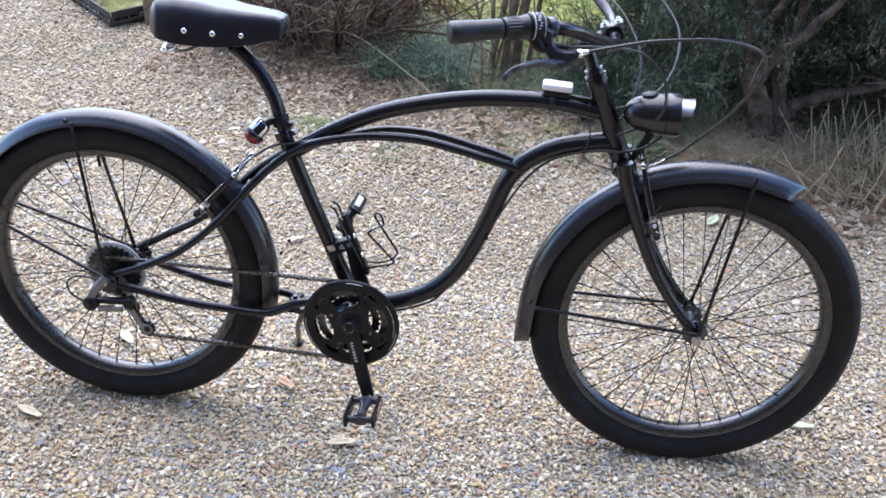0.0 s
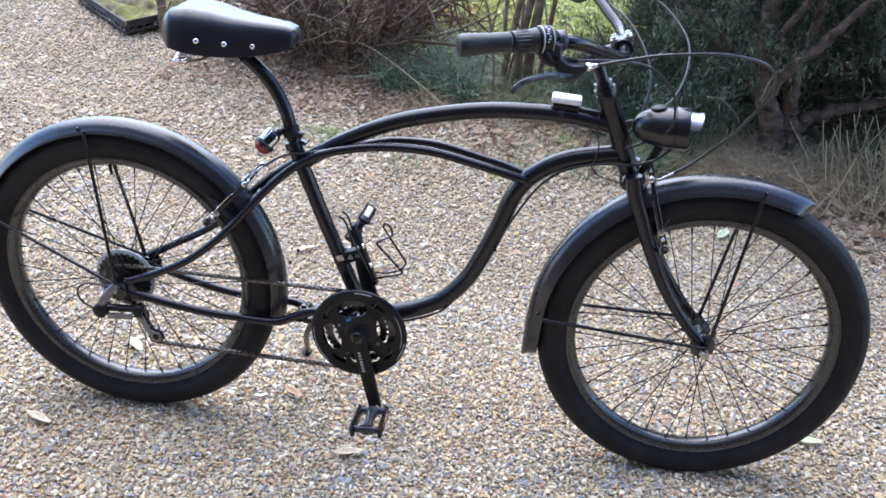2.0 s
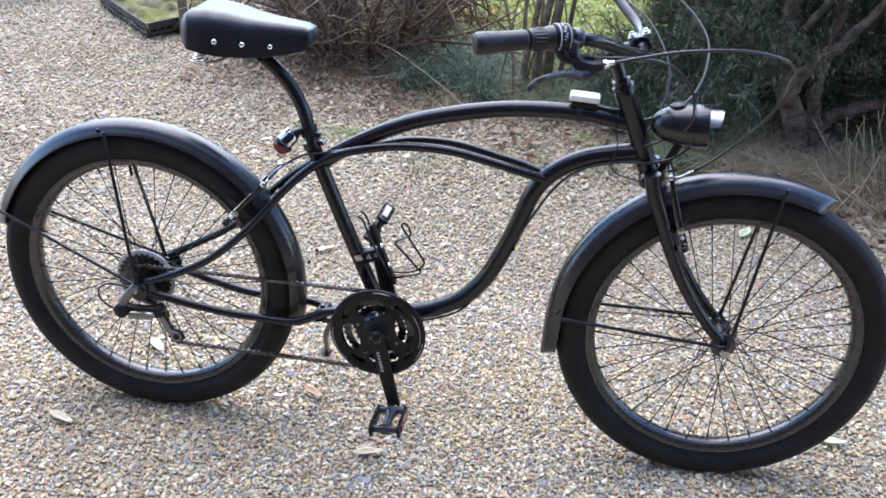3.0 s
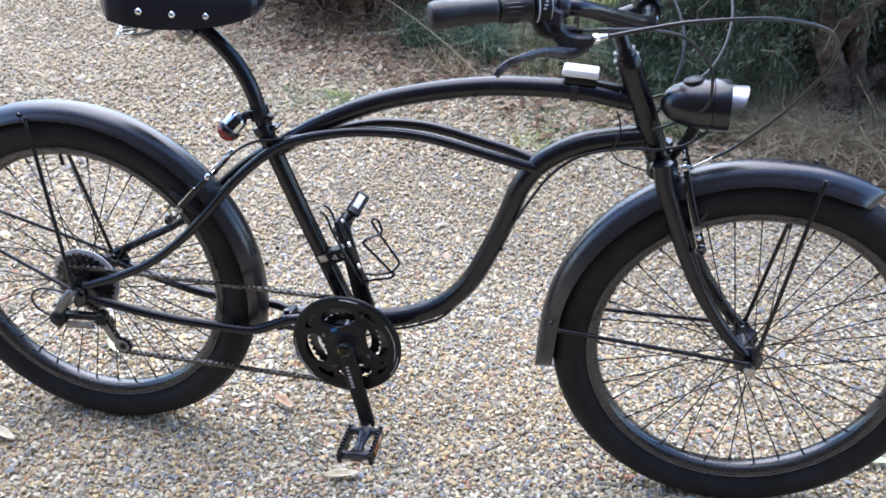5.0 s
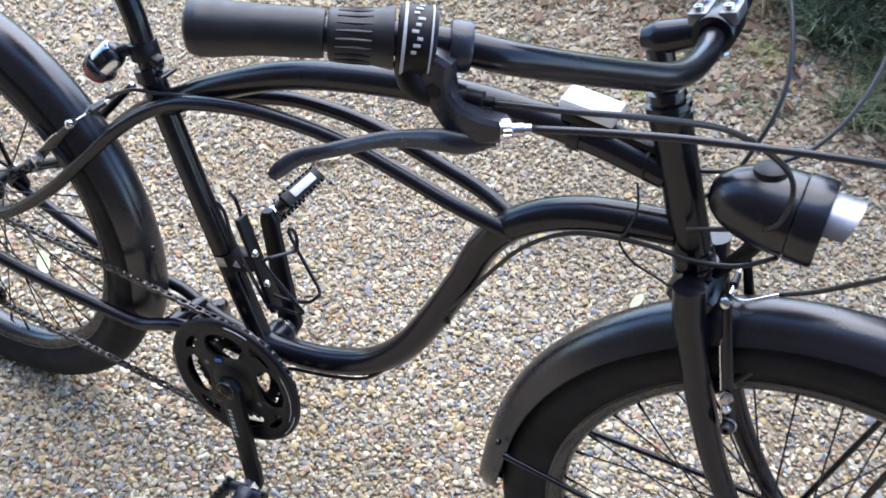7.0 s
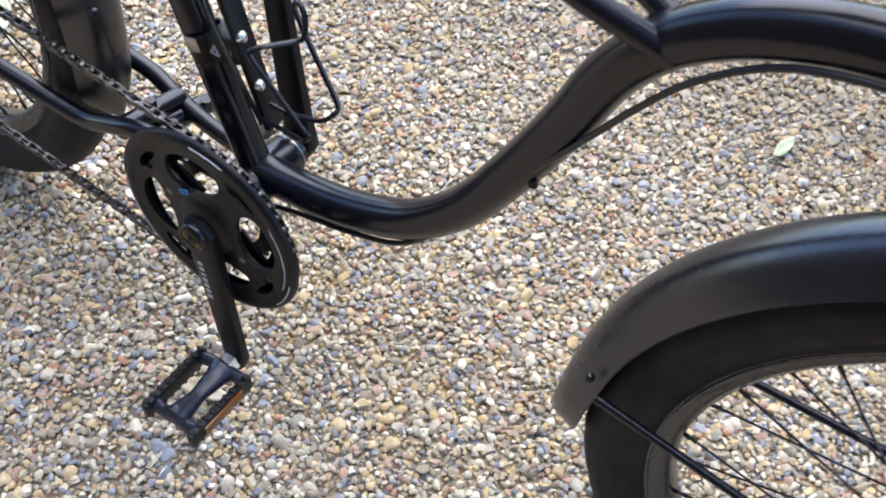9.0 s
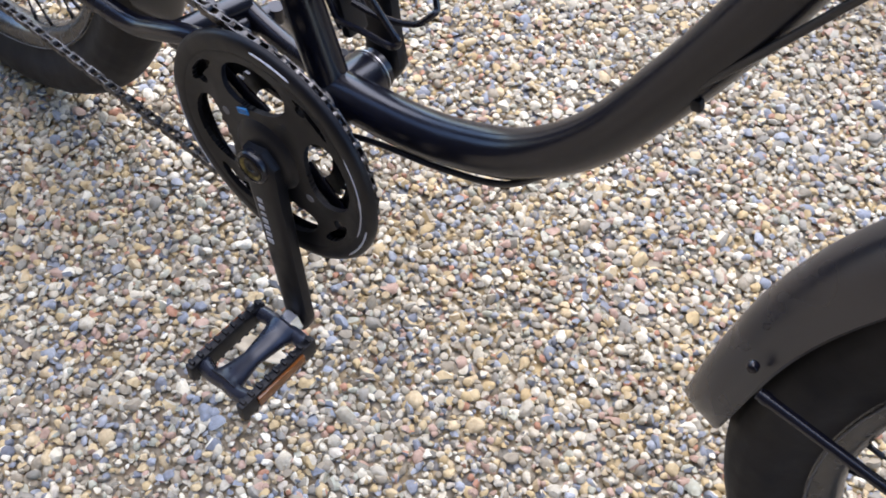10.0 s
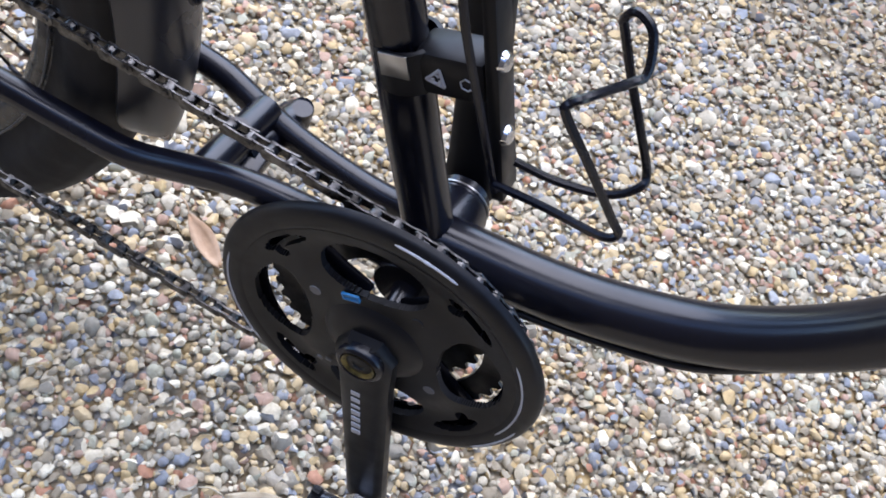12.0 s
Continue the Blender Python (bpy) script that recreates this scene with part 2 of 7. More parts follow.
def varied(name, stops, rough=0.7, trans=0.0, scale=60):
    """A plant material whose colour differs from piece to piece."""
    m = mat(name, stops[0][1], rough, spec=0.3)
    b = m.node_tree.nodes["Principled BSDF"]
    g = m.node_tree.nodes.new("ShaderNodeNewGeometry")
    mix = m.node_tree.nodes.new("ShaderNodeMixRGB")
    mix.blend_type = "MULTIPLY"
    mix.inputs[0].default_value = 0.7
    link(m, ramp(m, g.outputs["Random Per Island"], stops), mix.inputs[1])
    link(m, ramp(m, noise_out(m, scale, 3.0), [(0.3, (0.6, 0.58, 0.55)), (0.7, (1.05, 1.05, 1.0))]), mix.inputs[2])
    link(m, mix.outputs[0], b.inputs["Base Color"])
    if trans:
        tr = m.node_tree.nodes.new("ShaderNodeBsdfTranslucent")
        ms = m.node_tree.nodes.new("ShaderNodeMixShader")
        ms.inputs[0].default_value = trans
        link(m, mix.outputs[0], tr.inputs[0])
        link(m, b.outputs[0], ms.inputs[1])
        link(m, tr.outputs[0], ms.inputs[2])
        link(m, ms.outputs[0], m.node_tree.nodes["Material Output"].inputs[0])
    return m


TWIG = varied("brown twigs", [(0.0, (0.05, 0.032, 0.023)), (0.5, (0.09, 0.06, 0.044)), (0.85, (0.17, 0.12, 0.09)), (1.0, (0.38, 0.32, 0.25))], 0.8)
BARK = worn(mat("rough brown bark", (0.09, 0.06, 0.043)), (0.20, 0.145, 0.11), (0.05, 0.036, 0.028), 22, 110, (0.8, 0.95), 1.0, 0.012)
YOUNG_BARK = worn(mat("grey-brown young bark", (0.26, 0.21, 0.16)), (0.32, 0.265, 0.2), (0.13, 0.105, 0.08), 24, 140, (0.8, 0.95), 0.5, 0.003)
NEEDLE = varied("dark conifer needles", [(0.0, (0.028, 0.050, 0.034)), (0.5, (0.085, 0.125, 0.085)), (0.85, (0.17, 0.215, 0.14)), (1.0, (0.27, 0.29, 0.18))], 0.65, 0.15)
# sunshine on the weeds is put into this raised leaf colour
LEAFY = varied("weed leaves with sun in the colour", [(0.0, (0.34, 0.42, 0.13)), (0.4, (0.56, 0.62, 0.22)), (0.75, (0.70, 0.72, 0.33)), (0.92, (0.80, 0.77, 0.46)), (1.0, (0.5, 0.3, 0.16))], 0.28, 0.55)
RUSSET = varied("russet dying leaves", [(0.0, (0.36, 0.17, 0.08)), (0.6, (0.5, 0.27, 0.13)), (1.0, (0.55, 0.4, 0.2))], 0.6, 0.4)
BLUE_GRASS = varied("blue-green grass", [(0.0, (0.07, 0.14, 0.10)), (0.5, (0.15, 0.24, 0.17)), (0.9, (0.30, 0.38, 0.28)), (1.0, (0.45, 0.42, 0.26))], 0.55, 0.3)
GRASS = varied("green grass", [(0.0, (0.09, 0.16, 0.085)), (0.5, (0.2, 0.27, 0.15)), (0.85, (0.36, 0.4, 0.25)), (1.0, (0.42, 0.37, 0.2))], 0.6, 0.3)
# raised well above plain grass: the colour stands in for sun on the lawn
LIGHT_GRASS = varied("green grass with sun in the colour", [(0.0, (0.32, 0.44, 0.15)), (0.5, (0.48, 0.57, 0.23)), (0.85, (0.62, 0.62, 0.32)), (1.0, (0.6, 0.5, 0.3))], 0.6, 0.5)
STRAW = varied("dry straw", [(0.0, (0.26, 0.19, 0.11)), (0.5, (0.46, 0.37, 0.24)), (1.0, (0.64, 0.55, 0.38))], 0.75, 0.2)
LITTER = varied("dead brown leaves", [(0.0, (0.16, 0.095, 0.06)), (0.5, (0.29, 0.19, 0.125)), (0.85, (0.42, 0.31, 0.22)), (1.0, (0.56, 0.46, 0.35))], 0.75, 0.15)
MOSS = worn(mat("olive moss", (0.14, 0.14, 0.05)), (0.24, 0.24, 0.07), (0.07, 0.05, 0.03), 12, 160, (0.9, 1.0), 1.0, 0.012)
LEAF_PALE = worn(mat("pale dry leaf", (0.55, 0.48, 0.33)), (0.6, 0.53, 0.38), (0.42, 0.34, 0.22), 45, 300, (0.6, 0.75), 0.3, 0.001)
LEAF_TAN = worn(mat("tan dry leaf", (0.5, 0.33, 0.2)), (0.55, 0.38, 0.24), (0.38, 0.24, 0.14), 45, 300, (0.6, 0.75), 0.3, 0.001)
LEAF_GREEN = worn(mat("pale green fallen leaf", (0.5, 0.55, 0.36)), (0.56, 0.6, 0.42), (0.4, 0.44, 0.26), 45, 300, (0.6, 0.75), 0.3, 0.001)
TRAY = worn(mat("grey-black tray plastic", (0.02, 0.02, 0.02)), (0.05, 0.05, 0.05), (0.015, 0.015, 0.015), 14, 200, (0.5, 0.75), 0.2, 0.001)
POST = worn(mat("weathered wood", (0.26, 0.22, 0.17)), (0.32, 0.27, 0.21), (0.17, 0.14, 0.11), 10, 120, (0.8, 0.9), 0.5, 0.003)


# ================= mesh helpers =================
class Geo:
    def __init__(self):
        self.v, self.f = [], []

    def add(self, verts, faces):
        k = len(self.v)
        self.v.extend(tuple(p) for p in verts)
        self.f.extend(tuple(i + k for i in f) for f in faces)
        return self


def glide(points, n):
    """Catmull-Rom through the points, n steps a stretch."""
    P = [Vector(p) for p in points]
    if len(P) == 2:
        return [P[0].lerp(P[1], i / n) for i in range(n + 1)]
    P = [2 * P[0] - P[1]] + P + [2 * P[-1] - P[-2]]
    out = []
    for i in range(1, len(P) - 2):
        a, b, c, d = P[i - 1:i + 3]
        for k in range(n):
            t = k / n
            out.append(0.5 * (2 * b + (c - a) * t + (2 * a - 5 * b + 4 * c - d) * t * t + (3 * b - a - 3 * c + d) * t ** 3))
    out.append(P[-2])
    return out


def tube(g, points, rad, seg=12, n=6, flat=1.0, caps=True):
    """A round (or flattened) bar along a smooth line; rad is one radius or one for each given point."""
    line = glide(points, n) if n > 1 else [Vector(p) for p in points]
    m = len(line)
    rads = [rad] * m if not isinstance(rad, (list, tuple)) else [float(np.interp(i / (m - 1) * (len(rad) - 1), range(len(rad)), rad)) for i in range(m)]
    t0 = (line[1] - line[0]).normalized()
    side = t0.cross(Vector((0, 1, 0)))
    if side.length < 0.1:
        side = t0.cross(Vector((0, 0, 1)))
    side.normalize()
    verts, faces = [], []
    for i, p in enumerate(line):
        t = (line[min(i + 1, m - 1)] - line[max(i - 1, 0)]).normalized()
        side = (side - t * side.dot(t)).normalized()
        up = t.cross(side)
        for k in range(seg):
            a = 2 * math.pi * k / seg
            verts.append(p + rads[i] * (math.cos(a) * side + flat * math.sin(a) * up))
    for i, k in product(range(m - 1), range(seg)):
        a, b = i * seg + k, i * seg + (k + 1) % seg
        faces.append((a, b, b + seg, a + seg))
    if caps:
        faces.append(tuple(reversed(range(seg))))
        faces.append(tuple(range((m - 1) * seg, m * seg)))
    return g.add(verts, faces)


def lathe(g, profile, origin=(0, 0, 0), axis=(0, 1, 0), seg=48, closed=False):
    """Turns (radius, height) pairs about an axis."""
    ax = Vector(axis).normalized()
    e1 = ax.cross(Vector((0, 0, 1)))
    if e1.length < 0.1:
        e1 = ax.cross(Vector((1, 0, 0)))
    e1.normalize()
    e2 = ax.cross(e1)
    o, n, verts, faces = Vector(origin), len(profile), [], []
    for k in range(seg):
        a = 2 * math.pi * k / seg
        d = math.cos(a) * e1 + math.sin(a) * e2
        verts += [o + r * d + h * ax for r, h in profile]
    for k in range(seg):
        q = (k + 1) % seg
        for i in range(n if closed else n - 1):
            j = (i + 1) % n
            faces.append((k * n + i, k * n + j, q * n + j, q * n + i))
    if not closed:
        for i in (0, n - 1):
            if profile[i][0] > 1e-5:
                faces.append(tuple(k * n + i for k in range(seg)))
    return g.add(verts, faces)


def bar_box(g, centre, size, m=None, bevel=0.15):
    """A box with bevelled edges; bevel as a share of its smallest side."""
    bm = bmesh.new()
    bmesh.ops.create_cube(bm, size=1.0)
    bmesh.ops.scale(bm, vec=size, verts=bm.verts)
    bmesh.ops.bevel(bm, geom=bm.edges[:], offset=min(size) * bevel, segments=2, affect="EDGES", profile=0.5)
    m = Matrix.Translation(centre) @ (m.to_4x4() if m else Matrix())
    bm.verts.index_update()
    g.add([m @ v.co for v in bm.verts], [[v.index for v in f.verts] for f in bm.faces])
    bm.free()
    return g


def plate(g, poly, thick, m, bevel=0.0006):
    """A flat plate from an outline in its own x, z plane, thick along y, with a small bevel round its face."""
    bm = bmesh.new()
    f = bm.faces.new([bm.verts.new((x, -thick / 2, z)) for x, z in poly])
    r = bmesh.ops.extrude_face_region(bm, geom=[f])
    bmesh.ops.translate(bm, vec=(0, thick, 0), verts=[v for v in r["geom"] if isinstance(v, bmesh.types.BMVert)])
    if bevel:
        rim = [e for e in bm.edges if abs(e.verts[0].co.y - e.verts[1].co.y) < 1e-6]
        bmesh.ops.bevel(bm, geom=rim, offset=bevel, segments=1, affect="EDGES")
    bm.verts.index_update()
    g.add([m @ v.co for v in bm.verts], [[v.index for v in f.verts] for f in bm.faces])
    bm.free()
    return g


def mesh_of(name, g, material, sharp=38, fix=True):
    me = bpy.data.meshes.new(name)
    me.from_pydata(g.v, [], g.f)
    if fix:
        bm = bmesh.new()
        bm.from_mesh(me)
        bmesh.ops.recalc_face_normals(bm, faces=bm.faces)
        bm.to_mesh(me)
        bm.free()
    me.polygons.foreach_set("use_smooth", [True] * len(me.polygons))
    if sharp:
        me.set_sharp_from_angle(angle=radians(sharp))
    me.materials.append(material)
    return me


def part(name, g, material, parent, label="", sharp=38):
    ob = new(name, mesh_of(name, g, material, sharp))
    ob.parent = parent
    return tagged(ob, label)


def holder(name, parent=None, m=None):
    ob = new(name)
    ob.empty_display_size = 0.1
    ob.parent = parent
    if m is not None:
        ob.matrix_basis = m
    return ob


def raw_mesh(name, verts, tris, material, smooth=True):
    """A mesh straight from arrays, for stuff."""
    me = bpy.data.meshes.new(name)
    me.vertices.add(len(verts))
    me.vertices.foreach_set("co", np.asarray(verts, np.float32).ravel())
    me.loops.add(tris.size)
    me.loops.foreach_set("vertex_index", tris.astype(np.int32).ravel())
    me.polygons.add(len(tris))
    me.polygons.foreach_set("loop_start", np.arange(0, tris.size, tris.shape[1], dtype=np.int32))
    me.polygons.foreach_set("use_smooth", np.full(len(tris), smooth))
    me.update(calc_edges=True)
    me.materials.append(material)
    return me

# ================= ground =================
rng = np.random.default_rng(7)


def roll_of_ground(x, y):
    return 0.004 * np.sin(2.3 * x + 0.7) * np.cos(1.9 * y) + 0.003 * np.sin(5.1 * x - 3.2 * y)


def bank(x, y):
    """The planted edge behind the gravel lies a little higher."""
    d = y - (1.75 - 0.32 * np.clip(x, -0.5, 1.5))
    return 0.04 * np.clip(d / 0.9, 0, 1) ** 1.5 * np.clip((x + 0.6) / 0.8, 0, 1)


def height(x, y):
    near = np.exp(-((x - 0.1) ** 2 + (y - 0.1) ** 2) / 0.9)
    return roll_of_ground(x, y) * (1 - near) + bank(x, y)


gx = np.concatenate([np.linspace(-400, -4, 14), np.linspace(-3.8, 3.8, 96), np.linspace(4, 400, 14)])
gy = np.concatenate([np.linspace(-400, -3, 14), np.linspace(-2.8, 5.8, 108), np.linspace(6, 400, 14)])
X, Y = np.meshgrid(gx, gy)
Z = np.where((abs(X) < 4) & (Y > -3) & (Y < 6), height(X, Y), bank(np.clip(X, -4, 4), np.clip(Y, -3, 6))) - 0.007
gv = np.stack([X.ravel(), Y.ravel(), Z.ravel()], 1)
ii = (np.arange(len(gy) - 1)[:, None] * len(gx) + np.arange(len(gx) - 1)).ravel()
gf = np.stack([ii, ii + 1, ii + 1 + len(gx), ii + len(gx)], 1)
ground = tagged(new("ground", raw_mesh("ground", gv, gf, SOIL)), "gravel drive with soil and moss patches", "ground", kind="structure")


# unseen wall behind the walk, added to darken what the bicycle reflects
WALL = worn(mat("dark brown of the unseen wall", (0.05, 0.04, 0.034)), (0.058, 0.046, 0.039), (0.034, 0.027, 0.023), 3, 60, (0.85, 0.95), 0.4, 0.004)
g = Geo()
bar_box(g, (0.0, -2.85, 3.2), (14.0, 0.3, 6.5), None, 0.05)
tagged(new("wall_house", mesh_of("wall_house", g, WALL)), "unseen plain dark wall, added to darken reflections", "wall", kind="structure")


# ================= gravel =================
def icosphere(sub):
    bm = bmesh.new()
    bmesh.ops.create_icosphere(bm, subdivisions=sub, radius=1.0)
    bm.verts.index_update()
    v = np.array([p.co for p in bm.verts])
    f = np.array([[q.index for q in t.verts] for t in bm.faces])
    bm.free()
    f = f[v[f].mean(1)[:, 2] > -0.32]      # the buried underside is left out
    used = np.unique(f)
    back = np.zeros(len(v), int)
    back[used] = np.arange(len(used))
    return v[used], back[f]


def pebble_shapes(sub, count):
    v, f = icosphere(sub)
    out = []
    for k in range(count):
        w = v.copy()
        for _ in range(9):     # worn facets
            d = rng.normal(size=3)
            d /= np.linalg.norm(d)
            cut = rng.uniform(0.48, 0.85)
            s = w @ d
            w -= np.clip(s - cut, 0, None)[:, None] * d * 0.92
        w = w * 1.03 + 0.02 * np.sin(v @ rng.normal(size=3) * 3 + k)[:, None] * v
        out.append(w)
    return out, f


def scatter_pebbles(x0, x1, y0, y1, step, size, sub, keep, shapes=14):
    """A closed layer of pebbles of mixed sizes, jittered from a grid, where keep(x, y) holds."""
    px, py = np.meshgrid(np.arange(x0, x1, step), np.arange(y0, y1, step))
    px = px.ravel() + rng.uniform(-0.48, 0.48, px.size) * step
    py = py.ravel() + rng.uniform(-0.48, 0.48, py.size) * step
    ok = keep(px, py)
    px, py = px[ok], py[ok]
    n = len(px)
    base, f = pebble_shapes(sub, shapes)
    nv = len(base[0])
    s = size * np.exp(rng.normal(0, 0.33, n) + (rng.uniform(0, 1, n) < 0.02) * 0.55).clip(0.5, 2.6)
    dims = s[:, None] * np.stack([np.ones(n), rng.uniform(0.62, 0.95, n), rng.uniform(0.45, 0.75, n)], 1)
    yaw, tip, tip2 = rng.uniform(0, 2 * np.pi, n), rng.normal(0, 0.35, n), rng.normal(0, 0.35, n)
    cz, sz, cx, sx, cy, sy = np.cos(yaw), np.sin(yaw), np.cos(tip), np.sin(tip), np.cos(tip2), np.sin(tip2)
    pick = rng.integers(0, shapes, n)
    V = np.stack(base)[pick] * dims[:, None, :]
    x, y, z = V[..., 0], V[..., 1], V[..., 2]
    y, z = y * cx[:, None] - z * sx[:, None], y * sx[:, None] + z * cx[:, None]
    x, z = x * cy[:, None] + z * sy[:, None], -x * sy[:, None] + z * cy[:, None]
    x, y = x * cz[:, None] - y * sz[:, None], x * sz[:, None] + y * cz[:, None]
    zc = height(px, py) - 0.0032 + rng.normal(0, 0.0014, n) - 0.25 * (dims[:, 2] - size * 0.6)
    V = np.stack([x + px[:, None], y + py[:, None], z + zc[:, None]], -1).reshape(-1, 3)
    F = (f[None] + (np.arange(n) * nv)[:, None, None]).reshape(-1, 3)
    return V, F


def near_zone(x, y):
    return (x > -0.45) & (x < 0.68) & (y > -0.38) & (y < 0.6 + 0.2 * x)


def edge_of_drive(x):
    """How far back the open gravel runs at each x."""
    return np.interp(x, [-2.67, -1.48, -0.88, -0.49, -0.09, 0.30, 0.80, 1.19, 1.50], [3.08, 2.79, 2.23, 2.00, 1.86, 1.65, 1.44, 1.34, 1.01])


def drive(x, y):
    """The part of the drive inside the camera's view; loose stones are laid only here."""
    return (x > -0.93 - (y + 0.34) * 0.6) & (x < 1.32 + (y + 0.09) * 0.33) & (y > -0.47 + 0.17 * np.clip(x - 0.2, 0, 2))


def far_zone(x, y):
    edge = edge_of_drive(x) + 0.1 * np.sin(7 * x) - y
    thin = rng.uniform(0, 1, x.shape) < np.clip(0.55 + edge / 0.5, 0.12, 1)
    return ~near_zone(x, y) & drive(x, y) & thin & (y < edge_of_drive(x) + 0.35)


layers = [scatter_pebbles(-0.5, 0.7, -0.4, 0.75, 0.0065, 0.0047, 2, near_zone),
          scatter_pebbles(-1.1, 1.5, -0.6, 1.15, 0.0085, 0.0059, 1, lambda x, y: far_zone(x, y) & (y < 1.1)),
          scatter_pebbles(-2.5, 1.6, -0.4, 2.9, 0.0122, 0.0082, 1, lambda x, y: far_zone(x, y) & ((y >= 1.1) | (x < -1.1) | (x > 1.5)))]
counts = np.cumsum([0] + [len(v) for v, _ in layers])
gravel_mesh = (raw_mesh("gravel", np.vstack([v for v, _ in layers]), np.vstack([f + k for (_, f), k in zip(layers, counts)]), GRAVEL))
gravel_mesh.set_sharp_from_angle(angle=radians(34))
gravel = new("gravel", gravel_mesh)
tagged(gravel, "loose cream, tan and blue-grey river gravel", "gravel", kind="stuff")


# ================= plants =================
def blades(n, place, length, width, lean, droop=0.5, seg=3):
    """Grass blades as tapered bent strips: place(n) gives x, y; the rest are (low, high)."""
    x, y = place(n)
    n = len(x)
    L, W = rng.uniform(*length, n), rng.uniform(*width, n)
    a, ln = rng.uniform(0, 2 * np.pi, n), rng.uniform(*lean, n)
    base = np.stack([x, y, height(x, y) - 0.008], 1)
    d = np.stack([np.cos(a), np.sin(a), np.zeros(n)], 1)
    side = np.stack([-np.sin(a), np.cos(a), np.zeros(n)], 1)
    rows = []
    for k in range(seg + 1):
        t = k / seg
        out = ln * t * t + 0.15 * ln * t
        up = t - droop * ln * t ** 3 * 0.6
        c = base + (L * out)[:, None] * d + (L * up)[:, None] * np.array([0, 0, 1.0])
        w = (W * (1 - t) ** 0.7 * 0.5 + 0.0002)[:, None] * side
        rows += [c - w, c + w]
    V = np.stack(rows, 1)
    q = np.array([[2 * k, 2 * k + 1, 2 * k + 3, 2 * k + 2] for k in range(seg)])
    F = (q[None] + (np.arange(n) * (2 * seg + 2))[:, None, None]).reshape(-1, 4)
    return V.reshape(-1, 3), F


def tufts(centres, spread, lo=0.0):
    c = np.array(centres)

    def place(n):
        k = rng.integers(0, len(c), n)
        r = spread * np.sqrt(rng.uniform(0, 1, n))
        a = rng.uniform(0, 2 * np.pi, n)
        return c[k, 0] + r * np.cos(a), c[k, 1] + r * np.sin(a)
    return place


def strip(x0, x1, y0, y1):
    return lambda n: (rng.uniform(x0, x1, n), rng.uniform(y0, y1, n))


def stuff(name, parts, material, label, category):
    V, F, k = [], [], 0
    for v, f in parts:
        V.append(v)
        F.append(f + k)
        k += len(v)
    return tagged(new(name, raw_mesh(name, np.vstack(V), np.vstack(F), material)), label, category, kind="stuff")


bank_tufts = [(rng.uniform(-0.25, 0.98), 0) for _ in range(40)]
bank_tufts = [(x, edge_of_drive(x) + rng.uniform(0.1, 0.8)) for x, _ in bank_tufts]
stuff("grass", [blades(4200, tufts(bank_tufts, 0.09), (0.05, 0.15), (0.003, 0.006), (0.5, 1.4)),
                blades(1500, strip(-0.30, 1.05, 1.8, 2.6), (0.03, 0.08), (0.003, 0.006), (0.3, 1.2)),
                blades(380, tufts([(0.68, 1.48), (0.64, 1.45), (0.74, 1.46)], 0.055), (0.04, 0.1), (0.003, 0.006), (0.4, 1.4)),
                blades(700, tufts([(0.78, 1.56), (0.84, 1.60), (0.90, 1.58), (1.42, 1.66), (1.50, 1.70), (1.36, 1.62), (0.70, 1.62)], 0.07), (0.05, 0.13), (0.003, 0.006), (0.4, 1.4)),
                blades(900, tufts([(0.37, 1.41), (0.79, 1.48), (0.94, 1.44), (0.22, 1.48), (-0.43, 1.46), (-0.49, 1.48), (-0.63, 1.45), (0.46, 1.39), (0.28, 1.35), (-1.48, 1.98), (-0.16, 1.29)], 0.07), (0.008, 0.03), (0.003, 0.007), (0.6, 1.5))],
      GRASS, "long green grass tufts along the planted bank", "grass")
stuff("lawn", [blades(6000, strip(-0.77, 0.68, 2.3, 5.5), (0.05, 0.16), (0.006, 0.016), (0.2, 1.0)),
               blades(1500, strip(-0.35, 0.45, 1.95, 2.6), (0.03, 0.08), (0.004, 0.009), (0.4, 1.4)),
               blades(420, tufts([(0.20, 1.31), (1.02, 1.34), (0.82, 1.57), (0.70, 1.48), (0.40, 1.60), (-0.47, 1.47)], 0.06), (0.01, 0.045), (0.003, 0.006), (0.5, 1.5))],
      LIGHT_GRASS, "green lawn and weeds beyond the shrubs, colour raised for sunlight", "grass")
stuff("dry_grass", [blades(1000, tufts([(0.19, 1.93), (0.11, 1.97), (0.28, 1.81), (1.08, 1.49), (0.94, 1.47), (1.20, 1.44), (-0.13, 1.81)], 0.1), (0.05, 0.13), (0.0018, 0.004), (0.8, 1.7)),
                    blades(420, strip(0.60, 1.30, 1.4, 1.62), (0.04, 0.1), (0.0018, 0.004), (0.9, 1.8)),
                    blades(900, strip(0.85, 1.40, 1.22, 1.58), (0.03, 0.08), (0.002, 0.0045), (1.1, 2.0)),
                    blades(2400, tufts([(0.98, 1.50), (1.06, 1.46), (1.14, 1.45), (1.22, 1.48), (1.02, 1.56), (1.30, 1.50), (0.90, 1.52), (1.00, 1.40), (1.10, 1.38), (1.20, 1.38), (0.90, 1.44)], 0.075), (0.06, 0.15), (0.002, 0.0045), (0.7, 1.7))],
      STRAW, "bleached dry grass matted round the trunks", "grass")


